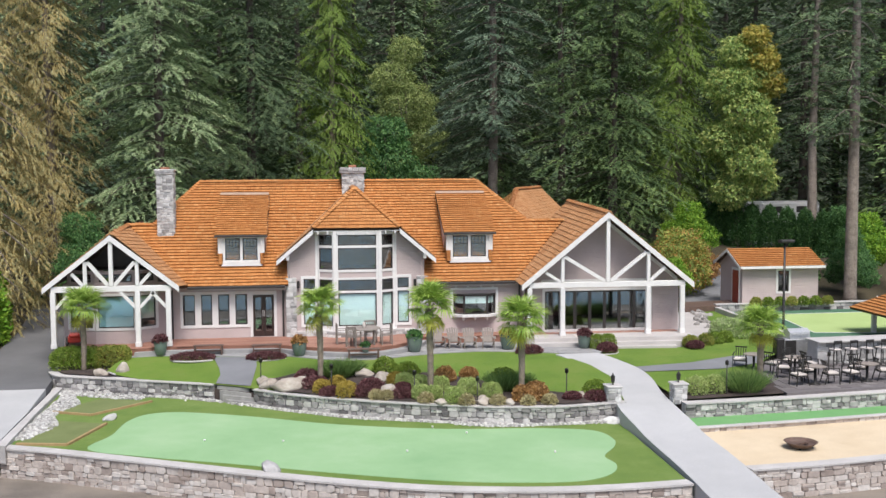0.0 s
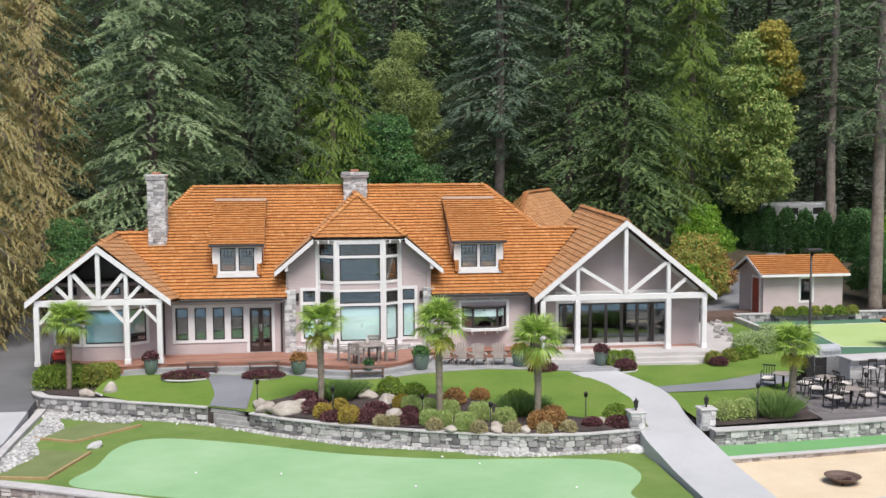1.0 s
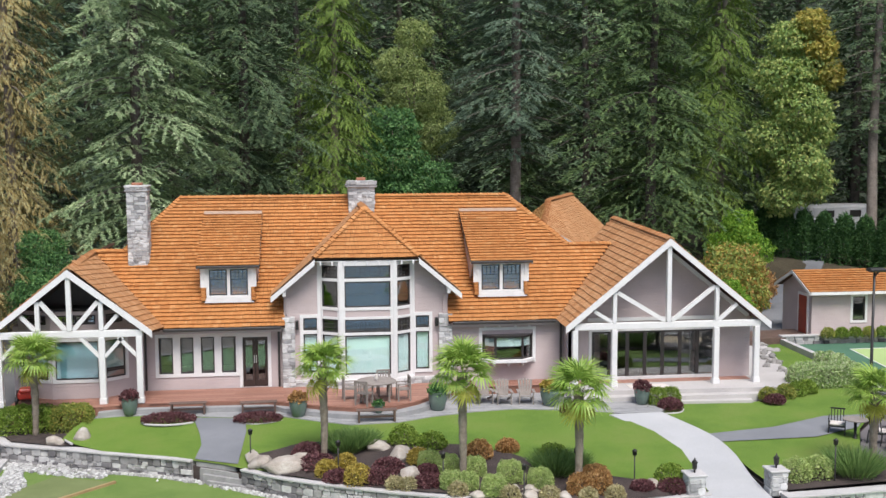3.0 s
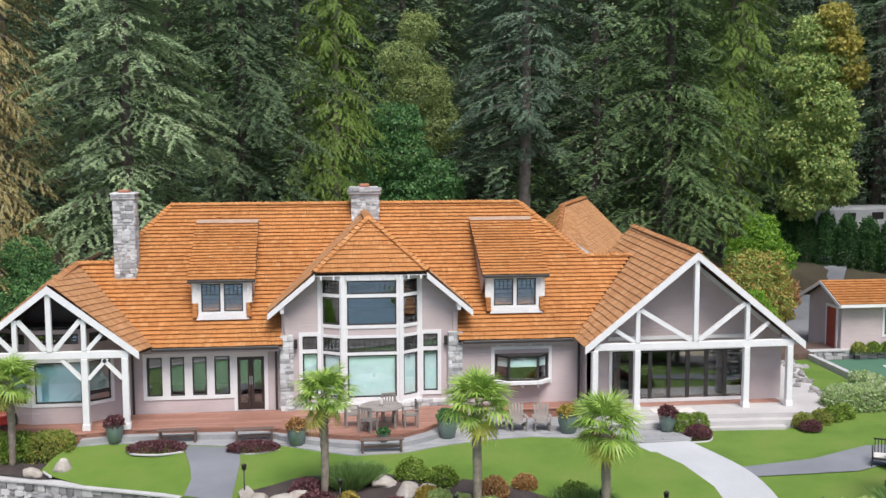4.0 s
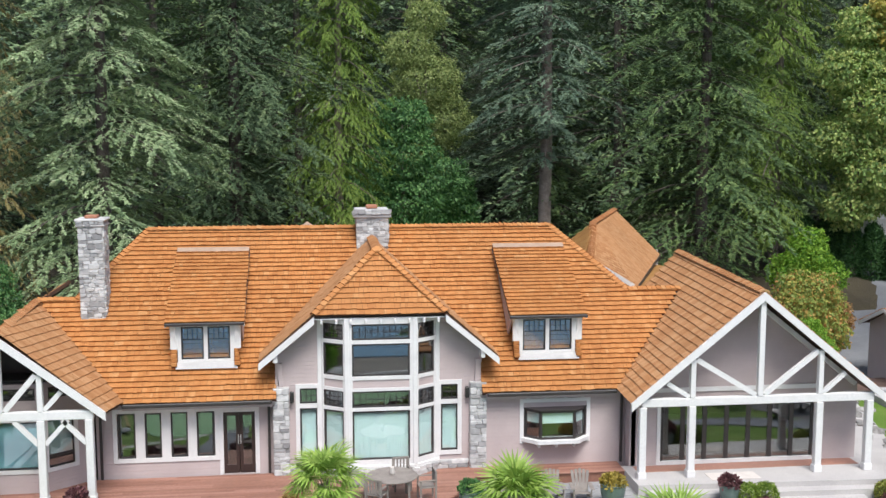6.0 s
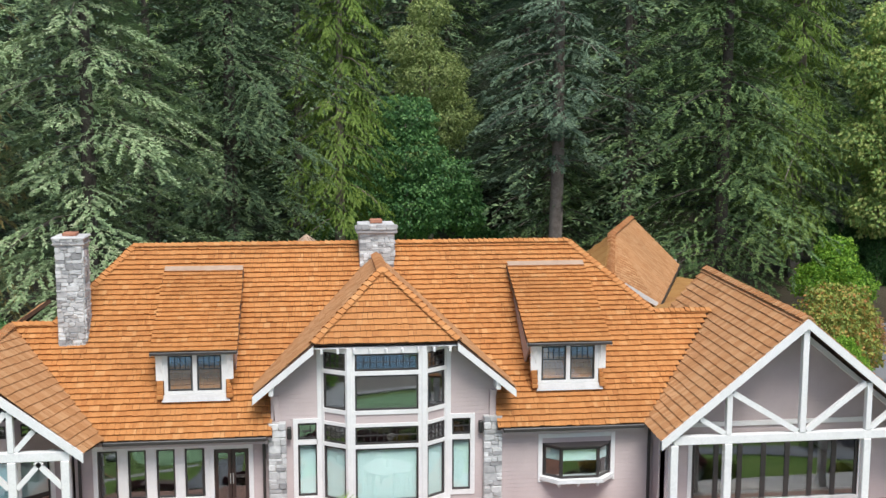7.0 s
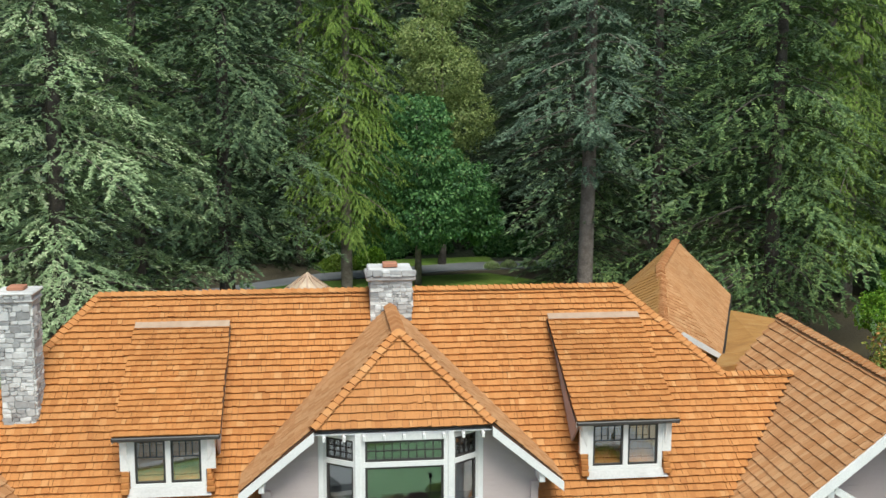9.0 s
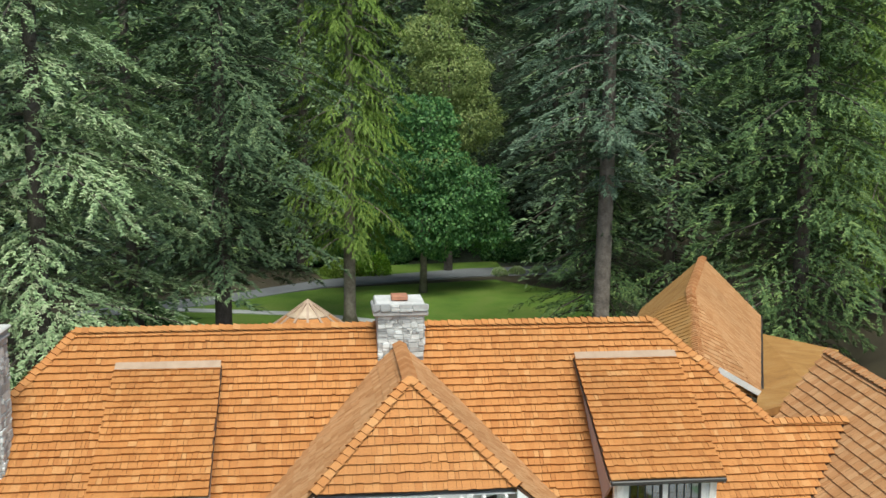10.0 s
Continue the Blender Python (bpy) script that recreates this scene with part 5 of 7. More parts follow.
stone_wall("wall_sand", [(8.15, 30.6), (10.5, 30.78), (12.8, 31.16), (20, 32.1)], -1.7, -0.72, 0.35, STONE_WARM, MORTAR, "rubble wall along the sand court", 0.31, 0.06, 65)
slab("bowling_strip", [(8.05, 35.7), (8.3, 37.2), (24, 39.0), (24, 37.4)], -0.62, 0.8, STRIP, "narrow green bowling strip", "turf")
stone_wall("wall_strip", [(8.1, 35.5), (12, 35.89), (15.8, 36.39), (24, 37.4)], -0.85, -0.62, 0.16, STONE_WARM, MORTAR, "low stone edge of the sand court", 0.3, 0.04, 66, True)
slab("sand_court", [(7.95, 30.8), (20, 32.3), (26, 33.1), (26, 37.6), (24, 37.35), (8.05, 35.5)], -0.76, 0.7, SAND, "pale raked sand court", "sand")

# lawn and dining terrace to the east
def east_z(x, y):
    return interp(y, [37.5, 40, 46.5, 51, 57], [-0.06, 0.0, 0.36, 0.5, 0.54])


patch("lawn_east", [(8.45, 37.6), (12.7, 38.1), (12.88, 41.0), (13.98, 43.02), (15.38, 44.62), (17.98, 46.52), (17.15, 47.3), (17.45, 56.9), (12.6, 57.0), (12.6, 46.6), (7.6, 46.6), (7.4, 45.3), (8.3, 42.6), (8.4, 40.6)], east_z, LAWN, "close-mown lawn beside the walkway", "lawn", 0, 0.9)
slab("terrace_bank_east", [(8.4, 37.45), (24, 39.2), (24, 46), (8.4, 46)], -0.17, 1.2, MULCH, "earth bank behind the terrace wall", "bank")
ter = slab("dining_terrace", [(12.75, 37.8), (24, 39.2), (24, 46.5), (18.0, 46.5), (15.4, 44.6), (14.0, 43.0), (12.9, 41.0)], 0.03, 0.2, PAVER, "dark slate paved dining terrace", "terrace")
r6 = random.Random(6)
for i in range(26):
    for j in range(17):
        x, y = 13.0 + i * 0.45, 37.9 + j * 0.45
        if y > 37.88 + (x - 12.8) * 0.13 and (x > 15.4 or y < 38.6 + (x - 12.6) * 2.2) and (x > 18 or y < 41 + (x - 12.9) * 1.15) and y < 46:
            if (i * 17 + j) % 2 == 0 or r6.random() < 0.5:
                mesh_ob("paver", new_box(x + 0.006, x + 0.444, y + 0.006, y + 0.444, 0.0, 0.045), PAVER, ter)
patch("side_path", [(8.3, 42.2), (8.1, 43.0), (11.0, 43.5), (13.4, 44.5), (15.1, 44.5), (13.95, 43.1), (12.0, 42.3)], east_z, ASPHALT, "grey path to the dining terrace", "path", 0.03)
patch("bed_east", [(8.5, 37.5), (12.7, 37.95), (13.2, 40.2), (12.4, 40.0), (10.5, 39.4), (9.0, 39.3)], lambda x, y: east_z(x, y) + 0.05, MULCH, "mulched bed above the terrace wall", "planting bed", 0, 0.7)
slab("side_terrace", [(12.75, 47.2), (14.2, 48.6), (14.9, 51.0), (15.6, 53), (16.6, 56.5), (12.75, 57)], 0.56, 0.6, PORCH, "pale paved side terrace", "terrace")
# court
slab("court_base", [(17.4, 47.0), (32, 45.0), (34, 57.0), (17.8, 56.8)], 0.5, 0.6, COURTG, "green sport court", "court")
slab("court_middle", [(19.4, 48.8), (32, 47.0), (33, 55.6), (20.3, 55.3)], 0.506, 0.03, COURTY, "lime centre of the sport court", "court")
stone_wall("wall_court", [(17.6, 57.0), (22, 57.05), (34, 57.2)], 0.45, 0.86, 0.3, STONE, MORTAR, "low rubble wall behind the court", 0.34, 0.06, 67, True)
slab("wall_court_side", [(17.2, 47.5), (17.45, 47.5), (17.75, 57.0), (17.5, 57.0)], 0.78, 0.8, CAP, "low wall at the court's side", "wall")
for a, b in (((19.4, 48.8), (32, 47.0)), ((19.4, 48.8), (20.3, 55.3)), ((20.3, 55.3), (33, 55.6)), ((25.5, 48.0), (26.2, 55.4))):
    tagged(mesh_ob("court_line", new_beam((*a, 0.512), (*b, 0.512), 0.06, 0.012, (0, 0, 1)), TRIM), "white painted court line", "line", kind="structure")
# upper drive behind the porch
ribbon("upper_drive", [Vector((p[0], p[1], ground_z(p[0], p[1]) + 0.14)) for p in smooth_line([(16.6, 57.2, 0), (17.5, 62, 0), (20.5, 70, 0), (25, 80, 0)], 6)], [Vector((p[0], p[1], ground_z(p[0], p[1]) + 0.14)) for p in smooth_line([(19.0, 57.2, 0), (21.5, 62, 0), (25.5, 69, 0), (31, 78, 0)], 6)], ASPHALT, "grey asphalt drive rising behind the porch", "driveway", 0.6)
# rear garden
slab("lawn_rear", [(-14, 86), (14, 86), (13, 97), (7.5, 103.5), (-5, 101), (-14, 96)], 0.5, 0.2, LAWN, "mown lawn behind the house", "lawn")
slab("lawn_rear_far", [(-5, 105), (9, 109), (9, 112), (-6, 110)], 0.5, 0.2, LAWN, "strip of lawn beyond the lane", "lawn")
ribbon("lane", [Vector(p) for p in ((-20, 94.5, 0.53), (-12, 99, 0.53), (-5, 104.5, 0.53), (6, 108.5, 0.53), (20, 110, 0.53))], [Vector(p) for p in ((-20, 92, 0.53), (-12, 96, 0.53), (-5, 101.5, 0.53), (6, 105, 0.53), (20, 106.5, 0.53))], ASPHALT, "grey asphalt lane behind the house", "lane", 0.1)
ribbon("rear_path", [Vector(p) for p in ((-14, 95, 0.54), (-6, 93, 0.54), (4, 87, 0.54))], [Vector(p) for p in ((-14, 94, 0.54), (-6, 92, 0.54), (4, 86, 0.54))], CONCRETE, "pale path behind the house", "path", 0.1)

# thin pale edging between beds and lawn
def edging(pts, z):
    bm = bmesh.new()
    line = smooth_line([(x, y, z) for x, y in pts], 5)
    tube(bm, [tuple(q) for q in line], [0.045] * len(line), 6)
    tagged(mesh_ob("edging", bm, CAP), "pale concrete edging along the lawn", "edging", kind="structure")


edging([(-13.55, 45.2), (-13.95, 45.9), (-13.7, 46.7), (-13.1, 47.35)], 0.1)
edging([(-11.5, 47.2), (-11.3, 46.5), (-10.4, 46.25), (-9.6, 46.5)], 0.36)
edging([(-8.1, 46.2), (-7.3, 45.95), (-6.5, 46.2), (-6.2, 46.55)], 0.36)
edging([(7.6, 45.5), (8.3, 45.6), (8.6, 46.2), (8.4, 46.6)], 0.3)


# ---- plants ----
def unit(v):
    return v / np.maximum(np.linalg.norm(v, axis=1, keepdims=True), 1e-6)


def leaf_mesh(name, p, d, s, length, width, mat, droop=0.0):
    """One mesh of many separate diamond leaves: roots p, headings d, sides s."""
    n = len(p)
    length, width = length[:, None], width[:, None]
    mid = p + d * length * 0.45
    tip = p + d * length
    tip[:, 2] -= droop * length[:, 0]
    v = np.stack([p, mid + s * width, tip, mid - s * width], 1).reshape(-1, 3)
    me = bpy.data.meshes.new(name)
    me.vertices.add(4 * n)
    me.vertices.foreach_set("co", v.astype(np.float32).ravel())
    me.loops.add(4 * n)
    me.loops.foreach_set("vertex_index", np.arange(4 * n, dtype=np.int32))
    me.polygons.add(n)
    me.polygons.foreach_set("loop_start", np.arange(0, 4 * n, 4, dtype=np.int32))
    me.polygons.foreach_set("loop_total", np.full(n, 4, dtype=np.int32))
    me.update(calc_edges=True)
    me.materials.append(mat)
    return me


def conifer_meshes(seed, H, R, base, branches, per, mat, style="fir", frond=(0.45, 0.16), sparse=0.0, bark=BARK):
    """Trunk and crown of one conifer, H tall, standing at the origin."""
    g = np.random.default_rng(seed)
    h = base + (H * 0.985 - base) * (np.arange(branches) + g.random(branches)) / branches
    az = np.arange(branches) * 2.39996 + g.normal(0, 0.45, branches)
    rel = (h - base) / (H - base)
    prof = (1 - rel) ** 0.62 * (0.55 + 0.45 * np.minimum(rel / 0.16, 1)) + 0.03
    L = R * prof * np.where(g.random(branches) < 0.2, g.uniform(0.3, 0.6, branches), g.uniform(0.65, 1.2, branches))
    if sparse:
        keep = np.sin(az * 2 + seed) * 0.5 + np.sin(h * 1.3 + az) * 0.5 + g.uniform(-0.6, 0.6, branches) > sparse - 1
        L = np.where(keep, L, L * 0.35)
    a, b = (0.12, 0.42) if style == "fir" else (0.02, 0.55)
    # long lower boughs carry most sprays; the high crown is coarser
    high = h > 24
    idx = np.repeat(np.arange(branches), np.maximum(8, per * np.clip(L / (0.75 * R), 0.3, 1.3) * np.where(high, 0.25, 1.0)).astype(int))
    ll, azi = L[idx], az[idx]
    out = np.stack([np.cos(azi), np.sin(azi), np.zeros_like(azi)], 1)
    lat = np.stack([-np.sin(azi), np.cos(azi), np.zeros_like(azi)], 1)
    # twigs leave each bough in pairs; the sprays sit along the twigs
    twigs = 17
    k = g.integers(0, twigs, len(idx))
    jit = g.random((branches, twigs, 2))
    lift = g.normal(0, 0.08, (branches, twigs))
    swing = g.normal(0, 0.16, (branches, twigs))
    side_sign = np.where(k % 2 == 0, 1.0, -1.0)
    sk = (k + 0.25 + 0.7 * jit[idx, k, 0]) / twigs
    tw = ll * 0.44 * (1.02 - 0.72 * sk) * (0.7 + 0.5 * jit[idx, k, 1])
    t = g.random(len(idx)) ** 0.7
    ang = np.radians(54 - 24 * sk) + swing[idx, k]
    r_out = ll * sk + tw * t * np.cos(ang)
    p = out * r_out[:, None] + lat * (side_sign * tw * t * np.sin(ang))[:, None]
    q = r_out / np.maximum(ll, 0.01)
    p[:, 2] = h[idx] + a * q * ll - b * q ** 2 * ll + 0.16 * b * q ** 4 * ll + (lift[idx, k] - 0.24 * t) * t * tw + g.normal(0, 0.035, len(idx))
    turn = side_sign * ang * 0.8 + g.normal(0, 0.5, len(idx))
    d = out * np.cos(turn)[:, None] + lat * np.sin(turn)[:, None]
    if style == "fir":
        d[:, 2] += g.normal(-0.14, 0.24, len(idx))
    else:
        d *= 0.6
        d[:, 2] += g.normal(-0.85, 0.3, len(idx))
    d = unit(d)
    up = out * 0.55 + g.normal(0, 0.22, (len(idx), 3)) + np.array([0, 0, 0.9])
    side = unit(np.cross(d, up))
    big = np.where(high[idx], 2.0, 1.0)
    ln = frond[0] * g.uniform(0.55, 1.35, len(idx)) * big
    wd = frond[1] * g.uniform(0.6, 1.2, len(idx)) * big
    crown = leaf_mesh("crown", p, d, side, ln, wd, mat, 0.12)
    bm = bmesh.new()
    r0 = 0.0085 * H + 0.04
    zs = [0, 0.6, H * 0.25, H * 0.55, H * 0.8, H * 0.98]
    wob = [Vector((g.normal(0, 0.05) * i, g.normal(0, 0.05) * i, z)) for i, z in enumerate(zs)]
    tube(bm, wob, [r0 * 1.5, r0 * 1.1, r0 * 0.9, r0 * 0.6, r0 * 0.3, 0.02], 9)
    for i in range(0, branches, max(1, branches // 70)):
        pts = []
        for t in (0.02, 0.35, 0.7, 0.95):
            pts.append((math.cos(az[i]) * L[i] * t, math.sin(az[i]) * L[i] * t, h[i] + a * t * L[i] - b * t * t * L[i]))
        tube(bm, pts, [0.07, 0.05, 0.03, 0.01], 4)
    tm = bpy.data.meshes.new("trunk")
    bm.to_mesh(tm)
    bm.free()
    tm.materials.append(bark)
    return tm, crown


def plant(name, label, category, meshes, x, y, z=0.0, turn=0.0, scale=1.0, group=""):
    t = thing(name, label, category, group, "", (x, y, z), turn)
    for nm, me in meshes:
        ob = new(nm, me)
        ob.parent = t
        ob.scale = (scale, scale, scale)
        if nm == "stems":
            tagged(ob, kind="stuff")
    return t


def broadleaf_meshes(seed, H, lobes, leaves, mat, leaf=(0.26, 0.11), bole=0.16):
    """Trunk with limbs to each lobe, and a crown of leaves on the lobes' shells. lobes: x, y, z, radius."""
    g = np.random.default_rng(seed)
    P, N = [], []
    tot = sum(l[3] ** 2 for l in lobes)
    for x, y, z, r in lobes:
        k = int(leaves * r * r / tot)
        n = unit(g.normal(0, 1, (k, 3)))
        rad = r * (0.62 + 0.42 * g.random(k) ** 0.5) * (1 + 0.16 * np.sin(n[:, 0] * 7 + seed) * np.cos(n[:, 1] * 6 + x) + 0.10 * np.sin(n[:, 2] * 11))
        P.append(np.array([x, y, z]) + n * rad[:, None] * np.array([1, 1, 0.82]))
        N.append(n)
    P, N = np.concatenate(P), np.concatenate(N)
    d = unit(N * 0.6 + g.normal(0, 0.6, P.shape) + np.array([0, 0, -0.35]))
    s = unit(np.cross(d, N + g.normal(0, 0.4, P.shape)))
    crown = leaf_mesh("crown", P, d, s, leaf[0] * g.uniform(0.6, 1.3, len(P)), leaf[1] * g.uniform(0.6, 1.3, len(P)), mat, 0.1)
    bm = bmesh.new()
    tube(bm, [(0, 0, -0.1), (0.03, 0, H * 0.2), (0, 0.05, H * 0.45), (0, 0, H * 0.7)], [bole * 1.4, bole, bole * 0.8, bole * 0.4], 8)
    for x, y, z, r in lobes:
        z0 = max(0.15 * H, min(z - r * 0.6, H * 0.6))
        tube(bm, [(0, 0, z0), (x * 0.5, y * 0.5, (z0 + z) / 2), (x, y, z)], [bole * 0.5, bole * 0.35, 0.02], 5)
    tm = bpy.data.meshes.new("trunk")
    bm.to_mesh(tm)
    bm.free()
    tm.materials.append(BARK)
    return tm, crown


def shrub_mesh(seed, rx, ry, rz, leaves, mat, leaf=(0.09, 0.04), square=2.0):
    """Leaves over a rounded (or clipped, with square above 2) mound standing on z = 0."""
    g = np.random.default_rng(seed)
    n = unit(g.normal(0, 1, (leaves, 3)))
    n[:, 2] = np.abs(n[:, 2]) * 1.0 - 0.25 * (g.random(leaves) < 0.25)
    n = unit(n)
    q = (np.abs(n) ** square).sum(1) ** (-1 / square)
    rad = q * (0.72 + 0.3 * g.random(leaves) ** 0.5) * (1 + 0.07 * np.sin(n[:, 0] * 9 + seed) * np.cos(n[:, 1] * 8))
    P = n * rad[:, None] * np.array([rx, ry, rz]) + np.array([0, 0, rz * 0.18])
    P[:, 2] = np.maximum(P[:, 2], 0.01)
    d = unit(n * 0.7 + g.normal(0, 0.55, P.shape) + np.array([0, 0, 0.15]))
    s = unit(np.cross(d, n + g.normal(0, 0.5, P.shape)))
    return leaf_mesh("foliage", P, d, s, leaf[0] * g.uniform(0.6, 1.4, leaves), leaf[1] * g.uniform(0.6, 1.3, leaves), mat)


def stems_mesh(seed, r, h, n=7):
    g = random.Random(seed)
    bm = bmesh.new()
    for i in range(n):
        a, q = g.uniform(0, 6.28), g.uniform(0.3, 0.8)
        tube(bm, [(0.04 * math.cos(a), 0.04 * math.sin(a), -0.04), (r * q * 0.5 * math.cos(a), r * q * 0.5 * math.sin(a), h * 0.5), (r * q * math.cos(a), r * q * math.sin(a), h * 0.85)], [0.03, 0.02, 0.006], 5)
    me = bpy.data.meshes.new("stems")
    bm.to_mesh(me)
    bm.free()
    me.materials.append(BARK)
    return me


def shrub(name, label, x, y, z, rx, ry, rz, mat, seed, leaves=900, leaf=(0.09, 0.04), square=2.0, group="", category="shrub", turn=0.0):
    return plant(name, label, category, [("foliage", shrub_mesh(seed, rx, ry, rz, int(leaves * 2.3), mat, (leaf[0] * 0.62, leaf[1] * 0.62), square)), ("stems", stems_mesh(seed, min(rx, ry), rz))], x, y, z, turn, 1.0, group)


# forest behind the house
F1 = conifer_meshes(1, 34, 6.0, 0.8, 250, 900, FIR_SAGE, "fir", (0.18, 0.031), 0.0, BARK_DARK)
F2 = conifer_meshes(2, 38, 6.2, 5.2, 260, 660, FIR_DARK, "fir", (0.2, 0.037), 0.0, BARK_DARK)
F3 = conifer_meshes(3, 36, 6.6, 1.5, 260, 700, FIR_GREEN, "fir", (0.2, 0.037), 0.0, BARK_DARK)
F4 = conifer_meshes(4, 40, 5.6, 9.0, 200, 620, FIR_BLUE, "fir", (0.2, 0.038), 0.2)
C1 = conifer_meshes(5, 30, 4.5, 0.5, 300, 480, CEDAR_GOLD, "cedar", (0.17, 0.02))
C2 = conifer_meshes(6, 33, 4.2, 4.5, 300, 380, CEDAR_LEAF, "cedar", (0.2, 0.023))
S1 = conifer_meshes(7, 36, 4.2, 9.5, 150, 280, FIR_DARK, "fir", (0.2, 0.036), 0.5)
LOWF = conifer_meshes(8, 12, 4.4, 0.4, 160, 300, FIR_GREEN, "fir", (0.19, 0.032), 0.0, BARK_DARK)
B1 = conifer_meshes(31, 36, 6.4, 1.0, 180, 78, FIR_BLUE, "fir", (0.5, 0.09), 0.0, BARK_DARK)
B2 = conifer_meshes(32, 38, 6.4, 1.0, 180, 78, FIR_DARK, "fir", (0.5, 0.09), 0.0, BARK_DARK)
B3 = conifer_meshes(33, 36, 6.8, 1.0, 180, 78, FIR_GREEN, "fir", (0.5, 0.09), 0.0, BARK_DARK)


def conifer(kind, label, x, y, z=0.4, turn=0.0, scale=1.0, name="conifer_tree", group="forest conifers"):
    return plant(name, label, "tree", [("trunk", kind[0]), ("crown", kind[1])], x, y, z, turn, scale, group)


BLUE_L, DARK_L, GREEN_L = "tall blue-green fir with drooping boughs", "tall dark green fir in the forest edge", "broad mid-green hemlock with layered boughs"
conifer(C1, "golden-brown drooping cedar beside the driveway", -22.0, 57.0, 0.3, 20, 1.0, "cedar_tree", "")
conifer(C1, "olive and gold cedar behind the driveway", -21.0, 66.0, 0.4, 140, 1.05, "cedar_tree", "")
conifer(F1, BLUE_L, -14.3, 64.5, 0.45, 30, 1.0)
conifer(F2, DARK_L, -9.4, 75.5, 0.45, 80, 1.0)
conifer(C2, "yellow-green cedar with hanging sprays", -3.4, 90.0, 0.45, 10, 1.05, "cedar_tree", "")
conifer(F4, "tall grey-blue fir with a bare lower trunk", 8.1, 76.6, 0.45, 55, 1.0)
conifer(LOWF, "young dark conifer below the tall fir", 8.9, 79.0, 0.45, 10, 1.0)
conifer(F3, GREEN_L, 16.4, 73.5, 0.45, 100, 1.02)
conifer(C2, "yellow-green cedar with hanging sprays", 23.4, 79.5, 0.45, 120, 0.98, "cedar_tree", "")
conifer(S1, "tall slender fir with a bare grey trunk", 26.8, 59.0, 0.45, 0, 1.0)
conifer(S1, "tall slender fir with a bare grey trunk", 32.4, 75.0, 1.5, 130, 1.0)
conifer(B2, DARK_L, 36.0, 94.0, 0.45, 200, 1.0)
conifer(B1, BLUE_L, 44.0, 66.0, 0.45, 250, 0.95)
conifer(B3, GREEN_L, -14.5, 84.0, 0.45, 200, 1.0)
conifer(B2, DARK_L, -24.0, 80.0, 0.45, 300, 1.0)
conifer(B1, BLUE_L, -32.0, 68.0, 0.45, 77, 0.95)
r9 = random.Random(9)
for i in range(30):
    row = i % 3
    x = -44 + (i // 3) * 9.6 + row * 3.1 + r9.uniform(-1.5, 1.5)
    y = 112 + row * 11 + r9.uniform(-3, 3)
    if row == 0 and -5 < x < 10:
        y += 9
    k, l = [(B2, DARK_L), (B3, GREEN_L), (B1, BLUE_L), (B2, DARK_L)][i % 4]
    conifer(k, l, x, y, ground_z(x, y), r9.uniform(0, 360), r9.uniform(1.0, 1.25))
for i in range(9):
    x, y = -34 + 9.2 * i + r9.uniform(-2, 2), 150 + r9.uniform(-4, 4)
    conifer((B2, B3)[i % 2], (DARK_L, GREEN_L)[i % 2], x, y, ground_z(x, y), r9.uniform(0, 360), 1.2)
for x, y, k in ((18, 96, B2), (27, 90, B3), (36, 84, B2), (46, 78, B1), (-28, 92, B2), (-38, 84, B3), (13, 100, B2), (-19, 100, B1)):
    conifer(k, {id(B1): BLUE_L, id(B2): DARK_L, id(B3): GREEN_L}[id(k)], x, y, 0.45, x * 37 % 360, 1.05)

shrub("garden_bush", "rounded light green bush beside the rear lane", -1.2, 106.5, 0.45, 1.3, 1.1, 1.5, LEAF_BRIGHT, 71, 1800, (0.2, 0.09))
shrub("garden_bush", "low olive-green bush beside the rear lane", -3.6, 106.2, 0.45, 1.5, 1.1, 1.0, LEAF_HEDGE, 72, 1500, (0.2, 0.08))
for i, x in enumerate((8.2, 9.6, 11.3)):
    shrub("garden_bush", "small pale variegated bush beside the rear lane", x, 105.5 + 0.4 * i, 0.45, 0.6, 0.5, 0.5, LEAF_PALE, 73 + i, 500, (0.16, 0.07), group="pale bushes by the lane")

for i, (x, y) in enumerate(((31, 97), (39, 90), (35, 106), (43, 84), (46, 97), (50, 88), (54, 78), (41, 76), (49, 70))):
    conifer((B2, B3, B1)[i % 3], (DARK_L, GREEN_L, BLUE_L)[i % 3], x, y, 0.45, 53 * i, 1.1)

# broadleaf trees
bl = broadleaf_meshes(11, 17, [(0.0, 0, 17.0, 1.5), (0.8, 0.2, 15.2, 1.7), (-0.9, -0.3, 14.4, 1.7), (0.3, -0.9, 12.4, 1.9), (1.4, -0.3, 11.0, 1.6), (-1.1, 0, 10.4, 1.8), (0.4, -0.9, 8.6, 1.8), (1.5, -0.2, 7.4, 1.5), (-0.6, -0.4, 6.6, 1.5)], 27000, LEAF_TREE, (0.22, 0.085), 0.25)
blt = broadleaf_meshes(17, 17, [(1.5, -0.5, 16.4, 1.3), (2.1, -0.6, 14.6, 1.2), (0.9, -0.9, 18.0, 1.0)], 5000, LEAF_TURN, (0.24, 0.1), 0.05)
plant("maple_tree", "big-leaf maple turning yellow and orange at the top", "tree", [("trunk", bl[0]), ("crown", bl[1]), ("turning_crown", blt[1])], 26.8, 76.0, 0.4, 0, 1.0)
bl2 = broadleaf_meshes(12, 20, [(0, 0, 15, 3.0), (1.6, 0, 11.5, 2.6), (-1.4, 0, 17.5, 2.2), (0, 0.5, 20.5, 1.8), (-0.6, 0, 8, 2.4)], 24000, LEAF_YELLOW, (0.21, 0.075), 0.25)
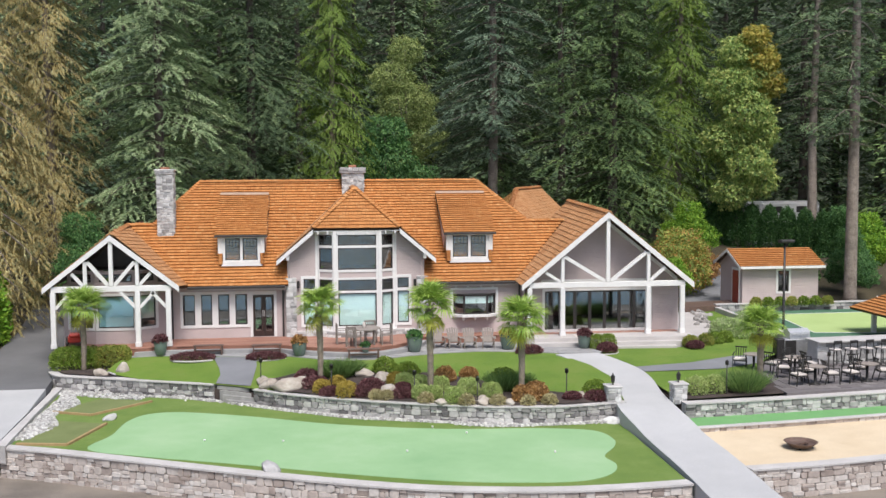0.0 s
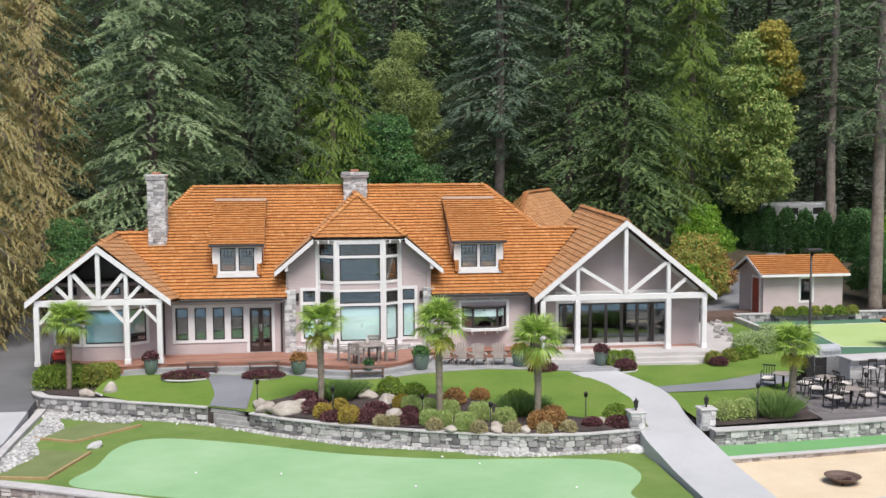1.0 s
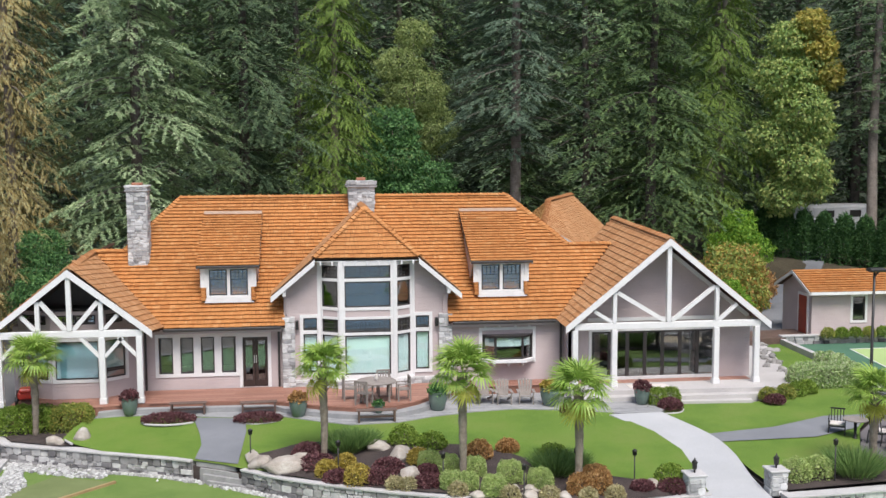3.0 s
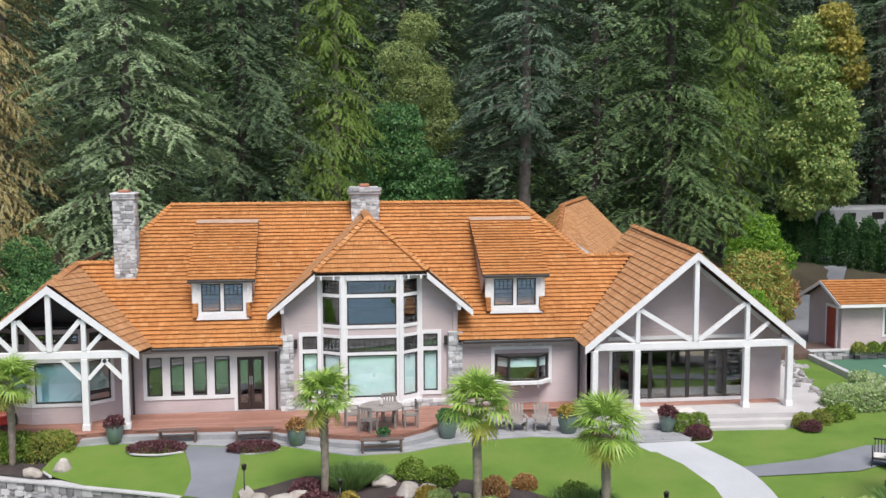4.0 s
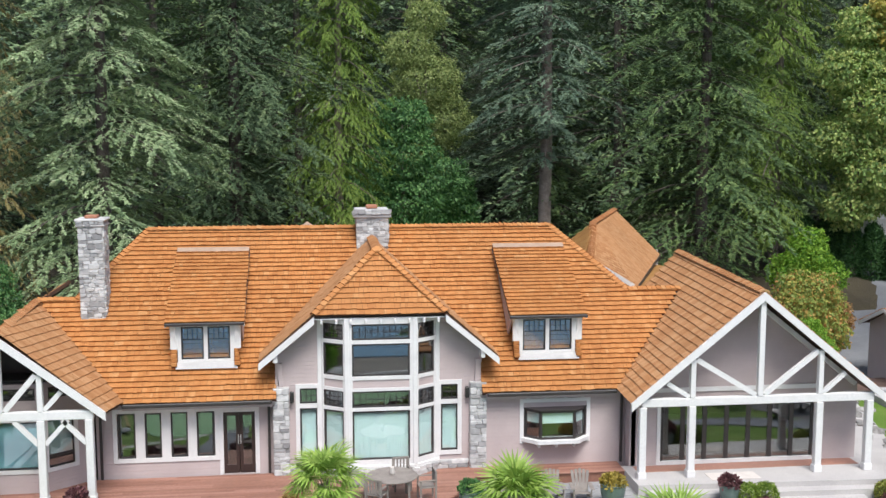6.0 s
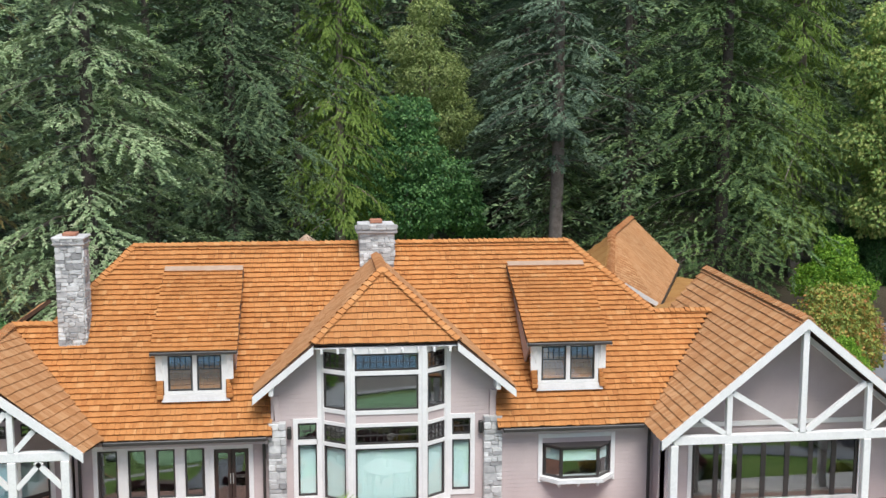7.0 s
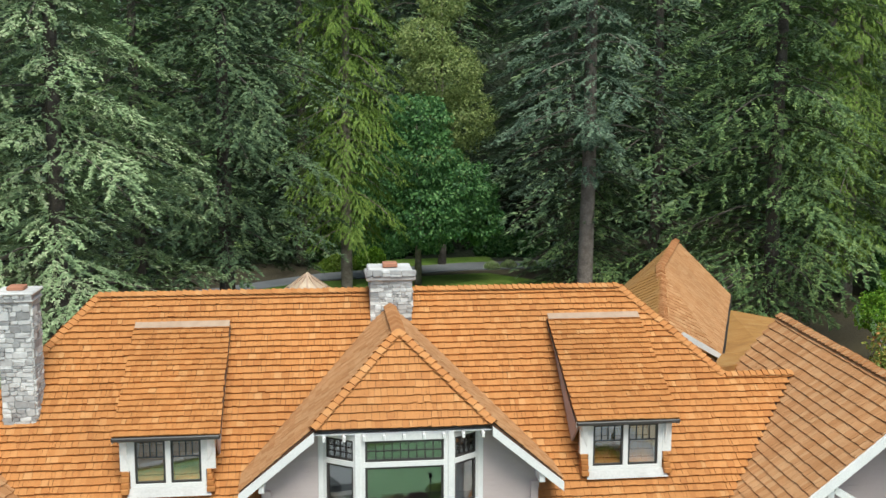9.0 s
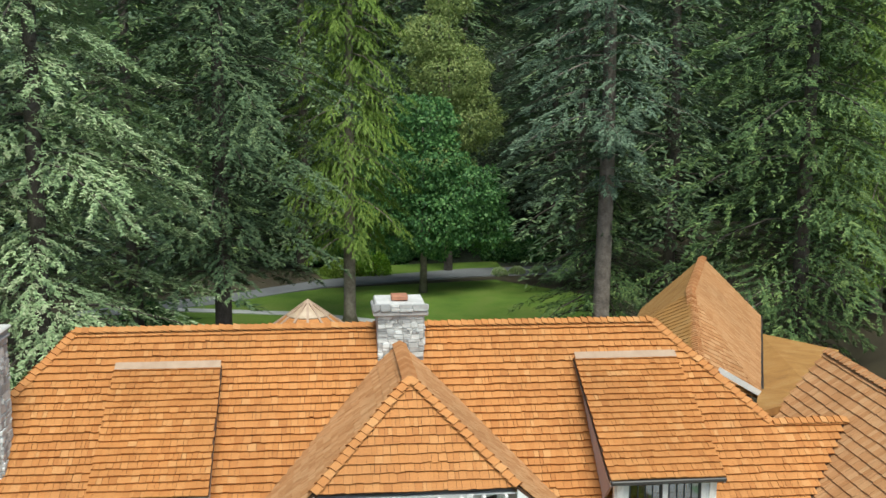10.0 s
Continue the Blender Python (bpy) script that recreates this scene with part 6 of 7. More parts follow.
plant("maple_tree", "pale yellow maple deep in the forest", "tree", [("trunk", bl2[0]), ("crown", bl2[1])], 4.6, 108.0, 0.5)
bl3 = broadleaf_meshes(13, 9, [(0, 0, 8.0, 2.5), (2.6, 0, 6.0, 2.4), (-2.4, 0.4, 6.2, 2.4), (0.5, -1.2, 4.6, 2.3), (3.8, 0.4, 4.2, 1.8), (-3.6, 0, 4.2, 1.8), (0, 0.5, 10.5, 2.0)], 27000, LEAF_MID, (0.23, 0.085), 0.2)
plant("maple_tree", "deep green spreading maple behind the house", "tree", [("trunk", bl3[0]), ("crown", bl3[1])], 1.8, 99.0, 0.45, 0, 1.1)
plant("maple_tree", "deep green spreading maple behind the house", "tree", [("trunk", bl3[0]), ("crown", bl3[1])], -17.6, 59.5, 0.4, 90, 0.5)
bl4 = broadleaf_meshes(14, 6, [(0, 0, 4.6, 1.5), (1.0, -0.3, 3.6, 1.4), (-1.0, 0, 3.8, 1.4), (0.2, 0.3, 5.8, 1.1)], 14000, LEAF_BRIGHT, (0.15, 0.065), 0.12)
plant("small_maple", "bright yellow-green young maple behind the porch", "tree", [("trunk", bl4[0]), ("crown", bl4[1])], 20.2, 68.5, ground_z(20.2, 68.5) + 0.2, 0, 0.8)
bl5 = broadleaf_meshes(15, 4.5, [(0, 0, 3.2, 1.5), (1.3, 0.2, 2.6, 1.3), (-1.2, -0.2, 2.5, 1.3), (0.3, -0.6, 1.6, 1.3)], 13000, LEAF_AUTUMN, (0.14, 0.06), 0.1)
plant("small_maple", "red and olive japanese maple behind the porch", "tree", [("trunk", bl5[0]), ("crown", bl5[1])], 17.8, 63.5, 0.5, 40, 1.0)
bl6 = broadleaf_meshes(16, 3.5, [(0, 0, 2.4, 1.1), (0.7, 0, 1.6, 1.0), (-0.7, 0.2, 1.7, 1.0)], 9000, LEAF_ORANGE, (0.14, 0.06), 0.08)
plant("small_maple", "orange-leaved small maple behind the porch", "tree", [("trunk", bl6[0]), ("crown", bl6[1])], 19.6, 65.5, ground_z(19.6, 65.5), 0, 0.95)
plant("small_maple", "bright yellow-green young maple behind the porch", "tree", [("trunk", bl4[0]), ("crown", bl4[1])], 16.3, 59.8, 0.4, 120, 0.45)
for i, (x, y, sc) in enumerate(((33.5, 72.5, 0.9), (30.5, 63.5, 0.8), (28.0, 61.0, 0.75), (33.0, 60.0, 0.85), (36.5, 58.5, 0.8))):
    plant("small_maple", "loose green understory tree", "tree", [("trunk", bl4[0]), ("crown", bl4[1] if i % 2 else bl3[1])], x, y, 0.45, 50 * i, sc * (1 if i % 2 else 0.5), "understory trees")
# clipped arborvitae screen
ARB = shrub_mesh(21, 0.68, 0.68, 2.7, 7500, LEAF_ARB, (0.15, 0.04), 2.4)
ARS = stems_mesh(22, 0.3, 2.2, 4)
for i in range(9):
    plant("arborvitae", "dark green clipped arborvitae in a screen", "shrub", [("foliage", ARB), ("stems", ARS)], 24.6 + i * 1.05, 77.6 - i * 0.75, ground_z(24.6 + i * 1.05, 77.6 - i * 0.75), 40 * i, 1.0, "arborvitae screen")
# light green hedge left of the driveway
LH = shrub_mesh(23, 1.6, 2.2, 3.6, 7000, LEAF_BRIGHT, (0.24, 0.1), 2.4)
LS_ = stems_mesh(24, 0.8, 3.0, 6)
for i, (x, y, sc) in enumerate(((-21.6, 46.5, 0.8), (-22.1, 49.5, 0.95), (-22.2, 53.0, 1.0), (-22.6, 56.5, 1.0), (-23.0, 42.5, 0.6))):
    plant("hedge_bush", "tall light green hedge bush beside the driveway", "hedge", [("foliage", LH), ("stems", LS_)], x, y, -0.2, 70 * i, sc, "driveway hedge")
# understory behind the house
UB = shrub_mesh(25, 1.3, 1.3, 1.3, 2200, LEAF_MID, (0.26, 0.12))
US = stems_mesh(26, 0.8, 1.0, 5)
for i in range(22):
    x = -30 + i * 3.0 + r9.uniform(-1, 1)
    y = 113 + r9.uniform(-1, 4) if -9 < x < 11 else r9.uniform(66, 90)
    if -14 < x < 14 and y < 112:
        y = 62 + r9.uniform(0, 3) if x < -9 else 113
    plant("forest_shrub", "dark green shrub at the forest edge", "shrub", [("foliage", UB), ("stems", US)], x, y, 0.42, 33 * i, r9.uniform(0.7, 1.3), "forest shrubs")

# ---- fan palms ----
def fan_leaf(seed, mat, droop):
    g = random.Random(seed)
    vs, fs = [(0, -0.012, 0), (0, 0.012, 0), (0.68, 0.01, 0.05), (0.68, -0.01, 0.05)], [(0, 1, 2, 3)]
    k = 22
    for i in range(k):
        a = radians(-118 + 236 * i / (k - 1)) + g.uniform(-0.03, 0.03)
        L = 0.78 * (1 - 0.3 * (abs(a) / radians(118)) ** 2) * g.uniform(0.9, 1.08)
        c, s = math.cos(a), math.sin(a)
        o = len(vs)
        w = 0.04
        b = Vector((0.66, 0, 0.05))
        fold = 0.02 * (1 if i % 2 else -1)
        m1 = b + Vector((c * L * 0.5, s * L * 0.5, 0.03 + fold))
        tip = b + Vector((c * L, s * L, -droop * L * g.uniform(0.7, 1.4)))
        q = Vector((-s, c, 0)) * w
        vs += [b, m1 + q, tip, m1 - q]
        fs += [(o, o + 1, o + 2, o + 3)]
    me = bpy.data.meshes.new("frond")
    me.from_pydata([tuple(v) for v in vs], [], fs)
    me.materials.append(mat)
    return me


FANS = [fan_leaf(i, LEAF_PALM, 0.1 + 0.08 * i) for i in range(4)]
OLDFANS = [fan_leaf(9 + i, LEAF_PALM_OLD, 0.35) for i in range(2)]


def palm(x, y, z, h, label, seed, scale=1.0, lean=0.0):
    g = random.Random(seed)
    t = thing("fan_palm", label, "palm", "garden palms", "", (x, y, z), g.uniform(0, 360))
    bm = bmesh.new()
    pts, rad = [], []
    for i in range(17):
        f = i / 16
        pts.append((lean * f * f + 0.015 * math.sin(5 * f), 0.012 * math.cos(7 * f), h * f - 0.05))
        rad.append((0.1 + 0.045 * f + (0.03 if i == 0 else 0)) * (1.0 + (0.09 if i % 2 else -0.05)))
    tube(bm, pts, rad, 10)
    part("trunk", bm, PALMBARK, t)
    bm = bmesh.new()
    for i in range(60):
        a, f = g.uniform(0, 6.28), g.uniform(0.72, 1.02)
        r0 = 0.12
        p = Vector((math.cos(a) * r0 + lean * f * f, math.sin(a) * r0, h * f))
        tube(bm, [p, p + Vector((math.cos(a) * 0.08, math.sin(a) * 0.08, 0.13))], [0.02, 0.006], 4)
    tagged(part("leaf_bases", bm, PALMBARK, t), kind="stuff")
    n = 32
    for i in range(n):
        f = (i + 0.5) / n
        el = 80 - 112 * f + g.uniform(-8, 8)
        old = f > 0.9
        ob = new("frond", g.choice(OLDFANS if old else FANS))
        ob.parent = t
        sc = scale * 0.9 * g.uniform(0.78, 1.0) * (1.0 if f > 0.15 else 0.8)
        ob.matrix_basis = pose(lean, 0, h - 0.05 + 0.1 * (1 - f)) @ pose(0, 0, 0, g.uniform(-15, 15), -el if not old else 55, i * 137.5 + g.uniform(-12, 12)) @ Matrix.Diagonal((sc, sc, sc, 1))
    return t


palm(-4.97, 42.0, 0.05, 3.15, "green fan palm with fibrous trunk in the garden bed", 1, 0.98)
palm(-0.82, 39.45, 0.02, 3.45, "green fan palm with drooping yellowed lower leaves", 2, 1.05)
palm(2.5, 38.3, 0.05, 2.95, "green fan palm leaning above low shrubs", 3, 1.0, 0.1)
palm(-15.15, 46.85, 0.03, 2.75, "green fan palm in the corner bed by the driveway", 4, 1.0)
palm(12.2, 39.0, 0.0, 2.45, "yellow-green fan palm beside the dining terrace", 5, 0.95)


# ---- boulders ----
def boulder_mesh(seed, mat=BOULDER):
    bm = bmesh.new()
    bmesh.ops.create_icosphere(bm, subdivisions=3, radius=0.5)
    off = Vector((seed * 3.7, seed * 1.3, 0))
    r = random.Random(seed)
    planes = [(Vector((r.uniform(-1, 1), r.uniform(-1, 1), r.uniform(-0.3, 1))).normalized(), r.uniform(0.25, 0.4)) for _ in range(11)]
    for v in bm.verts:
        p = v.co * (1 + 0.35 * noise.noise(v.co * 1.7 + off) + 0.12 * noise.noise(v.co * 5 + off))
        for nrm, dd in planes:
            e = p.dot(nrm) - dd
            if e > 0:
                p -= nrm * e * 0.95
        v.co = p
    for f in bm.faces:
        f.smooth = True
    me = bpy.data.meshes.new("boulder")
    bm.to_mesh(me)
    bm.free()
    me.materials.append(mat)
    return me


ROCKS = [boulder_mesh(i) for i in range(6)]
GREY_ROCKS = [boulder_mesh(i + 20, GREYROCK) for i in range(4)]
WHITE_ROCKS = [boulder_mesh(i + 10, STONE_PALE) for i in range(3)]


def boulder(x, y, z, sx, sy, sz, seed, label="pale weathered boulder in the garden bed", meshes=ROCKS, group="garden boulders"):
    ob = new("boulder", meshes[seed % len(meshes)])
    ob.matrix_basis = pose(x, y, z + sz * 0.28, 0, 0, seed * 67 % 360) @ Matrix.Diagonal((sx, sy, sz, 1))
    return tagged(ob, label, "boulder", group)


for i, (x, y, s) in enumerate(((-6.27, 41.5, 1.4), (-7.0, 42.0, 1.05), (-7.3, 42.55, 0.85), (-5.75, 42.0, 0.95), (-2.55, 41.9, 1.0), (-3.2, 42.6, 0.95), (-2.0, 42.0, 0.7), (-2.36, 40.1, 0.95), (-2.9, 39.35, 0.55), (-2.5, 39.2, 0.55), (-1.1, 38.5, 0.6), (-0.5, 38.15, 0.6), (0.35, 37.95, 0.62), (0.95, 37.85, 0.7), (1.5, 37.75, 0.6), (1.9, 37.65, 0.6), (2.6, 37.55, 0.55), (3.4, 37.55, 0.6), (4.9, 38.3, 0.7), (1.1, 38.4, 0.6), (0.6, 38.5, 0.5))):
    if i in (8, 9, 10, 12, 14, 16, 17):
        shrub("straw_tuft", "low straw-coloured tuft along the wall", x, y, lawn_z(x, y), s * 0.46, s * 0.4, s * 0.5, STRAW_TUFT, 300 + i, 500, (0.13, 0.03), 2.2, "straw tufts")
    else:
        boulder(x, y, lawn_z(x, y) + 0.02, s * 1.15, s * 0.78, s * 0.5, i)
boulder(-13.35, 45.85, 0.02, 0.75, 0.6, 0.7, 3)
boulder(-14.2, 45.6, 0.02, 0.9, 0.5, 0.4, 5)
boulder(-12.9, 40.2, -0.68, 0.75, 0.5, 0.32, 1, "white boulder on the turf", WHITE_ROCKS, "turf boulders")
boulder(-6.6, 32.45, -0.68, 0.95, 0.55, 0.5, 2, "white boulder on the turf", WHITE_ROCKS, "turf boulders")
boulder(5.75, 37.0, -0.68, 0.95, 0.5, 0.35, 0, "white boulder on the turf", WHITE_ROCKS, "turf boulders")
# dry rock cascade by the porch
for i in range(26):
    f = i / 25
    boulder(14.4 + 2.2 * f + r9.uniform(-0.45, 0.45), 50.2 + 6.5 * f + r9.uniform(-0.5, 0.5), 0.5, r9.uniform(0.35, 0.75), r9.uniform(0.3, 0.5), r9.uniform(0.2, 0.36), i, "grey rock in a dry cascade beside the porch", GREY_ROCKS, "cascade rocks")

# ---- garden shrubs ----
bx = [(-1.23, 39.0, 0.38), (-0.4, 39.9, 0.42), (-0.05, 38.3, 0.42), (0.62, 39.25, 0.46), (1.41, 38.65, 0.42), (-1.7, 40.7, 0.4), (-1.15, 40.3, 0.4), (-0.75, 38.9, 0.36)]
for i, (x, y, r) in enumerate(bx):
    shrub("boxwood", "clipped light green boxwood mound", x, y, lawn_z(x, y), r * 0.86, r * 0.86, r * 1.15, LEAF_BOX, 100 + i, 2600, (0.06, 0.032), 3.6, "clipped boxwoods")
for i, (x, y, r) in enumerate(((-4.92, 40.75, 0.33), (-3.99, 39.95, 0.4), (-4.3, 41.2, 0.32), (-2.0, 41.2, 0.34))):
    shrub("gold_shrub", "golden yellow rounded shrub in mulch", x, y, lawn_z(x, y), r, r, r * 1.2, LEAF_GOLD, 120 + i, 900, (0.09, 0.045), 2.4, "golden shrubs")
for i, (x, y, r, h) in enumerate(((-5.5, 42.3, 0.6, 0.5), (-5.2, 41.4, 0.7, 0.42), (-3.35, 39.9, 0.55, 0.42), (-3.0, 40.6, 0.6, 0.42), (-1.9, 39.3, 0.5, 0.35), (-4.6, 40.3, 0.5, 0.3), (4.4, 38.1, 0.42, 0.26), (5.3, 37.95, 0.55, 0.35), (-1.8, 40.2, 0.45, 0.3))):
    shrub("barberry", "low wine-red barberry in dark mulch", x, y, lawn_z(x, y), r * 0.84, r * 0.72, h * 0.9, LEAF_WINE, 130 + i, 1000, (0.1, 0.045), 2.0, "wine-red barberries")
for i, (x, y, r, h) in enumerate(((0.01, 41.4, 0.42, 0.5), (1.06, 42.0, 0.36, 0.32), (3.04, 38.1, 0.42, 0.5), (2.44, 38.05, 0.34, 0.5), (3.2, 39.0, 0.45, 0.4))):
    shrub("orange_shrub", "orange-tipped autumn shrub in mulch", x, y, lawn_z(x, y), r, r, h, LEAF_ORANGE, 150 + i, 900, (0.1, 0.045), 2.2, "orange shrubs")
for i, (x, y, r, h) in enumerate(((5.35, 38.35, 0.5, 0.55), (-2.3, 43.0, 0.5, 0.55), (-1.4, 42.6, 0.5, 0.45), (2.2, 40.4, 0.6, 0.6))):
    shrub("green_shrub", "loose dark green shrub in mulch", x, y, lawn_z(x, y), r, r, h, LEAF_HEDGE, 160 + i, 1000, (0.1, 0.045), 2.0, "green shrubs")


def grass_clump(x, y, z, r, h, seed):
    g = np.random.default_rng(seed)
    n = 1100
    a, q = g.random(n) * 6.283, g.random(n) ** 0.5
    p = np.stack([np.cos(a) * q * r * 0.45, np.sin(a) * q * r * 0.45, np.zeros(n)], 1)
    d = unit(np.stack([np.cos(a) * q * 0.75, np.sin(a) * q * 0.75, np.ones(n)], 1) + g.normal(0, 0.12, (n, 3)))
    s = unit(np.cross(d, g.normal(0, 1, (n, 3))))
    me = leaf_mesh("blades", p, d, s, h * g.uniform(0.7, 1.2, n), np.full(n, 0.012), LEAF_GRASS, 0.15)
    return plant("ornamental_grass", "fine green ornamental grass clump", "grass", [("blades", me)], x, y, z, 0, 1.0, "ornamental grasses")


for i, (x, y, r, h) in enumerate(((-4.24, 42.6, 1.0, 0.85), (-3.8, 42.9, 0.9, 0.75), (2.1, 39.7, 1.1, 0.9), (2.6, 39.9, 0.9, 0.75), (11.35, 38.5, 1.2, 1.05))):
    grass_clump(x, y, lawn_z(x, y) if x < 8 else -0.02, r, h, 170 + i)
for i, (x, y) in enumerate(((9.35, 38.4), (10.15, 38.55))):
    shrub("gold_shrub", "yellow-green rounded shrub by the walkway", x, y, 0.0, 0.45, 0.42, 0.55, LEAF_BOX, 180 + i, 1000, (0.09, 0.045), 2.4, "golden shrubs")
for x, y, rx, h in ((-10.5, 46.7, 0.95, 0.24), (-7.3, 46.3, 0.85, 0.24), (4.4, 45.9, 0.6, 0.3), (8.0, 45.9, 0.45, 0.32), (12.3, 46.3, 0.4, 0.25)):
    shrub("barberry", "low wine-red barberry edging the patio", x, y, 0.4, rx, 0.38, h, LEAF_WINE, int(190 + x), 1200, (0.1, 0.045), 2.2, "wine-red barberries")
shrub("hedge", "clipped olive-green hedge in the corner bed", -15.6, 47.4, 0.05, 1.0, 0.55, 0.72, LEAF_HEDGE, 201, 3200, (0.11, 0.05), 5.0, "", "hedge")
shrub("hedge", "yellow-tinged clipped hedge beside the deck", -14.0, 47.35, 0.05, 0.75, 0.5, 0.75, LEAF_OLIVE, 202, 2600, (0.11, 0.05), 4.0, "", "hedge")
shrub("hedge", "pale variegated hedge beside the lawn", 15.6, 48.6, 0.38, 1.55, 0.6, 0.78, LEAF_PALE, 203, 3600, (0.12, 0.055), 6.0, "", "hedge")
shrub("hedge", "pale variegated hedge beside the lawn", 16.75, 50.2, 0.4, 0.5, 1.1, 0.78, LEAF_PALE, 204, 2200, (0.12, 0.055), 6.0, "", "hedge")
for i, (x, y, m) in enumerate(((12.2, 46.6, LEAF_OLIVE), (13.1, 47.0, LEAF_OLIVE), (13.7, 47.3, LEAF_HEDGE), (14.3, 47.6, LEAF_HEDGE))):
    shrub("gold_shrub", "small rounded shrub at the porch corner", x, y, 0.36, 0.36, 0.36, 0.45, m, 205 + i, 800, (0.1, 0.045), 2.2, "porch shrubs")
for i in range(7):
    shrub("boxwood", "round boxwood along the shed wall", 19.9 + 0.72 * i, 56.75, 0.82, 0.3, 0.28, 0.4, LEAF_HEDGE if i % 3 else LEAF_OLIVE, 220 + i, 600, (0.1, 0.05), 2.4, "shed boxwoods")


# ---- garden things ----
def pot(x, y, z, r, h, plant_mat, label, seed, leaves=500, prh=0.5):
    t = thing("plant_pot", label, "pot", "glazed pots", "", (x, y, z))
    part("pot", lathe([(r * 0.62, 0), (r * 0.72, 0.03), (r * 0.95, h * 0.55), (r, h * 0.85), (r * 0.96, h * 0.95), (r * 1.06, h), (r * 0.9, h), (r * 0.86, h * 0.9), (0.02, h * 0.88)], 18), GLAZE, t)
    ob = new("foliage", shrub_mesh(seed, r * 0.95, r * 0.95, prh * 0.55, leaves, plant_mat, (0.11, 0.045), 2.0))
    ob.parent = t
    ob.location = (0, 0, h * 0.9)
    return t


pot(-12.0, 47.6, 0.465, 0.3, 0.62, LEAF_WINE, "dark green glazed pot with a white-flowered plant", 301)
pot(-5.85, 46.5, 0.465, 0.33, 0.6, LEAF_ORANGE, "teal glazed pot with reddish plants", 302)
pot(-0.7, 46.7, 0.465, 0.36, 0.7, LEAF_MID, "teal glazed pot with trailing plants", 303)
pot(3.6, 46.8, 0.465, 0.38, 0.68, LEAF_GOLD, "dark glazed pot with golden flowers", 304)
pot(7.1, 46.5, 0.465, 0.3, 0.6, LEAF_WINE, "grey glazed pot beside the porch steps", 305)
pot(-2.96, 45.88, 0.63, 0.17, 0.32, LEAF_MID, "small green pot on the deck step", 306, 200, 0.2)
pot(13.6, 55.2, 0.56, 0.42, 0.9, LEAF_MID, "large dark urn on the side terrace", 307)
for i, x in enumerate((7.65, 8.2)):
    shrub("boxwood", "square clipped boxwood beside the porch steps", x, 46.35, 0.42, 0.3, 0.32, 0.55, LEAF_HEDGE, 310 + i, 900, (0.085, 0.042), 4.0, "clipped boxwoods")


def bench(x, y, z, turn, w=1.35):
    t = thing("bench", "low dark wooden slatted bench on the patio", "bench", "patio benches", "", (x, y, z), turn)
    for i in range(3):
        part("slat", new_box(-w / 2, w / 2, -0.17 + 0.12 * i, -0.07 + 0.12 * i, 0.40, 0.435, 0.006), BENCHWOOD, t)
    for s in (-1, 1):
        part("leg", new_box(s * (w / 2 - 0.09) - 0.035, s * (w / 2 - 0.09) + 0.035, -0.16, 0.17, 0, 0.40, 0.006), BENCHWOOD, t)
    part("rail", new_box(-w / 2 + 0.06, w / 2 - 0.06, -0.02, 0.03, 0.14, 0.2), BENCHWOOD, t)
    return t


bench(-9.88, 47.38, 0.465, 0)
bench(-7.3, 47.15, 0.465, 3)
bench(-3.06, 45.35, 0.465, 0, 1.45)


def adirondack(x, y, z, turn):
    t = thing("adirondack_chair", "weathered grey adirondack chair facing the lawn", "chair", "adirondack chairs", "", (x, y, z), turn)
    t.scale = (0.88, 0.88, 0.88)
    for i in range(5):
        a = -0.24 + 0.12 * i
        hh = 0.86 + 0.06 * (1 - abs(i - 2) / 2)
        part("back_slat", new_beam((a * 0.8, 0.22, 0.30), (a * 1.15, 0.52, hh + 0.08), 0.1, 0.02, (0, -1, 0.3)), TEAK, t)
    for i in range(5):
        part("seat_slat", new_box(-0.27, 0.27, -0.28 + 0.105 * i, -0.19 + 0.105 * i, 0.36 - 0.025 * i, 0.38 - 0.025 * i), TEAK, t)
    for s in (-1, 1):
        part("arm", new_box(s * 0.33 - 0.07, s * 0.33 + 0.07, -0.36, 0.36, 0.53, 0.555, 0.008), TEAK, t)
        part("front_leg", new_box(s * 0.3 - 0.02, s * 0.3 + 0.02, -0.32, -0.22, 0, 0.53), TEAK, t)
        part("rear_leg", new_beam((s * 0.27, -0.25, 0.30), (s * 0.27, 0.55, 0.04), 0.1, 0.03, (1, 0, 0)), TEAK, t)
    return t


for x, y, a in ((0.5, 47.6, 8), (1.2, 47.5, 4), (1.9, 47.3, 0), (2.75, 47.2, -6)):
    adirondack(x, y, 0.465, a)

# teak dining set on the bay deck
tab = thing("dining_table", "weathered teak oval table on the deck", "table", "", "", (-2.95, 47.2, DECKZ))
part("tabletop", lathe([(0.72, 0.70), (0.75, 0.71), (0.75, 0.735), (0.73, 0.745)], 24), TEAK, tab)
for sx in (-1, 1):
    for sy in (-1, 1):
        part("leg", new_box(sx * 0.45 - 0.035, sx * 0.45 + 0.035, sy * 0.45 - 0.035, sy * 0.45 + 0.035, 0, 0.70, 0.006), TEAK, tab)
vase = tagged(mesh_ob("vase", moved(lathe([(0.05, 0), (0.08, 0.08), (0.05, 0.2), (0.06, 0.24)], 10), pose(-2.95, 47.2, DECKZ + 0.745)), CUSHION), "small pale vase on the teak table", "vase")


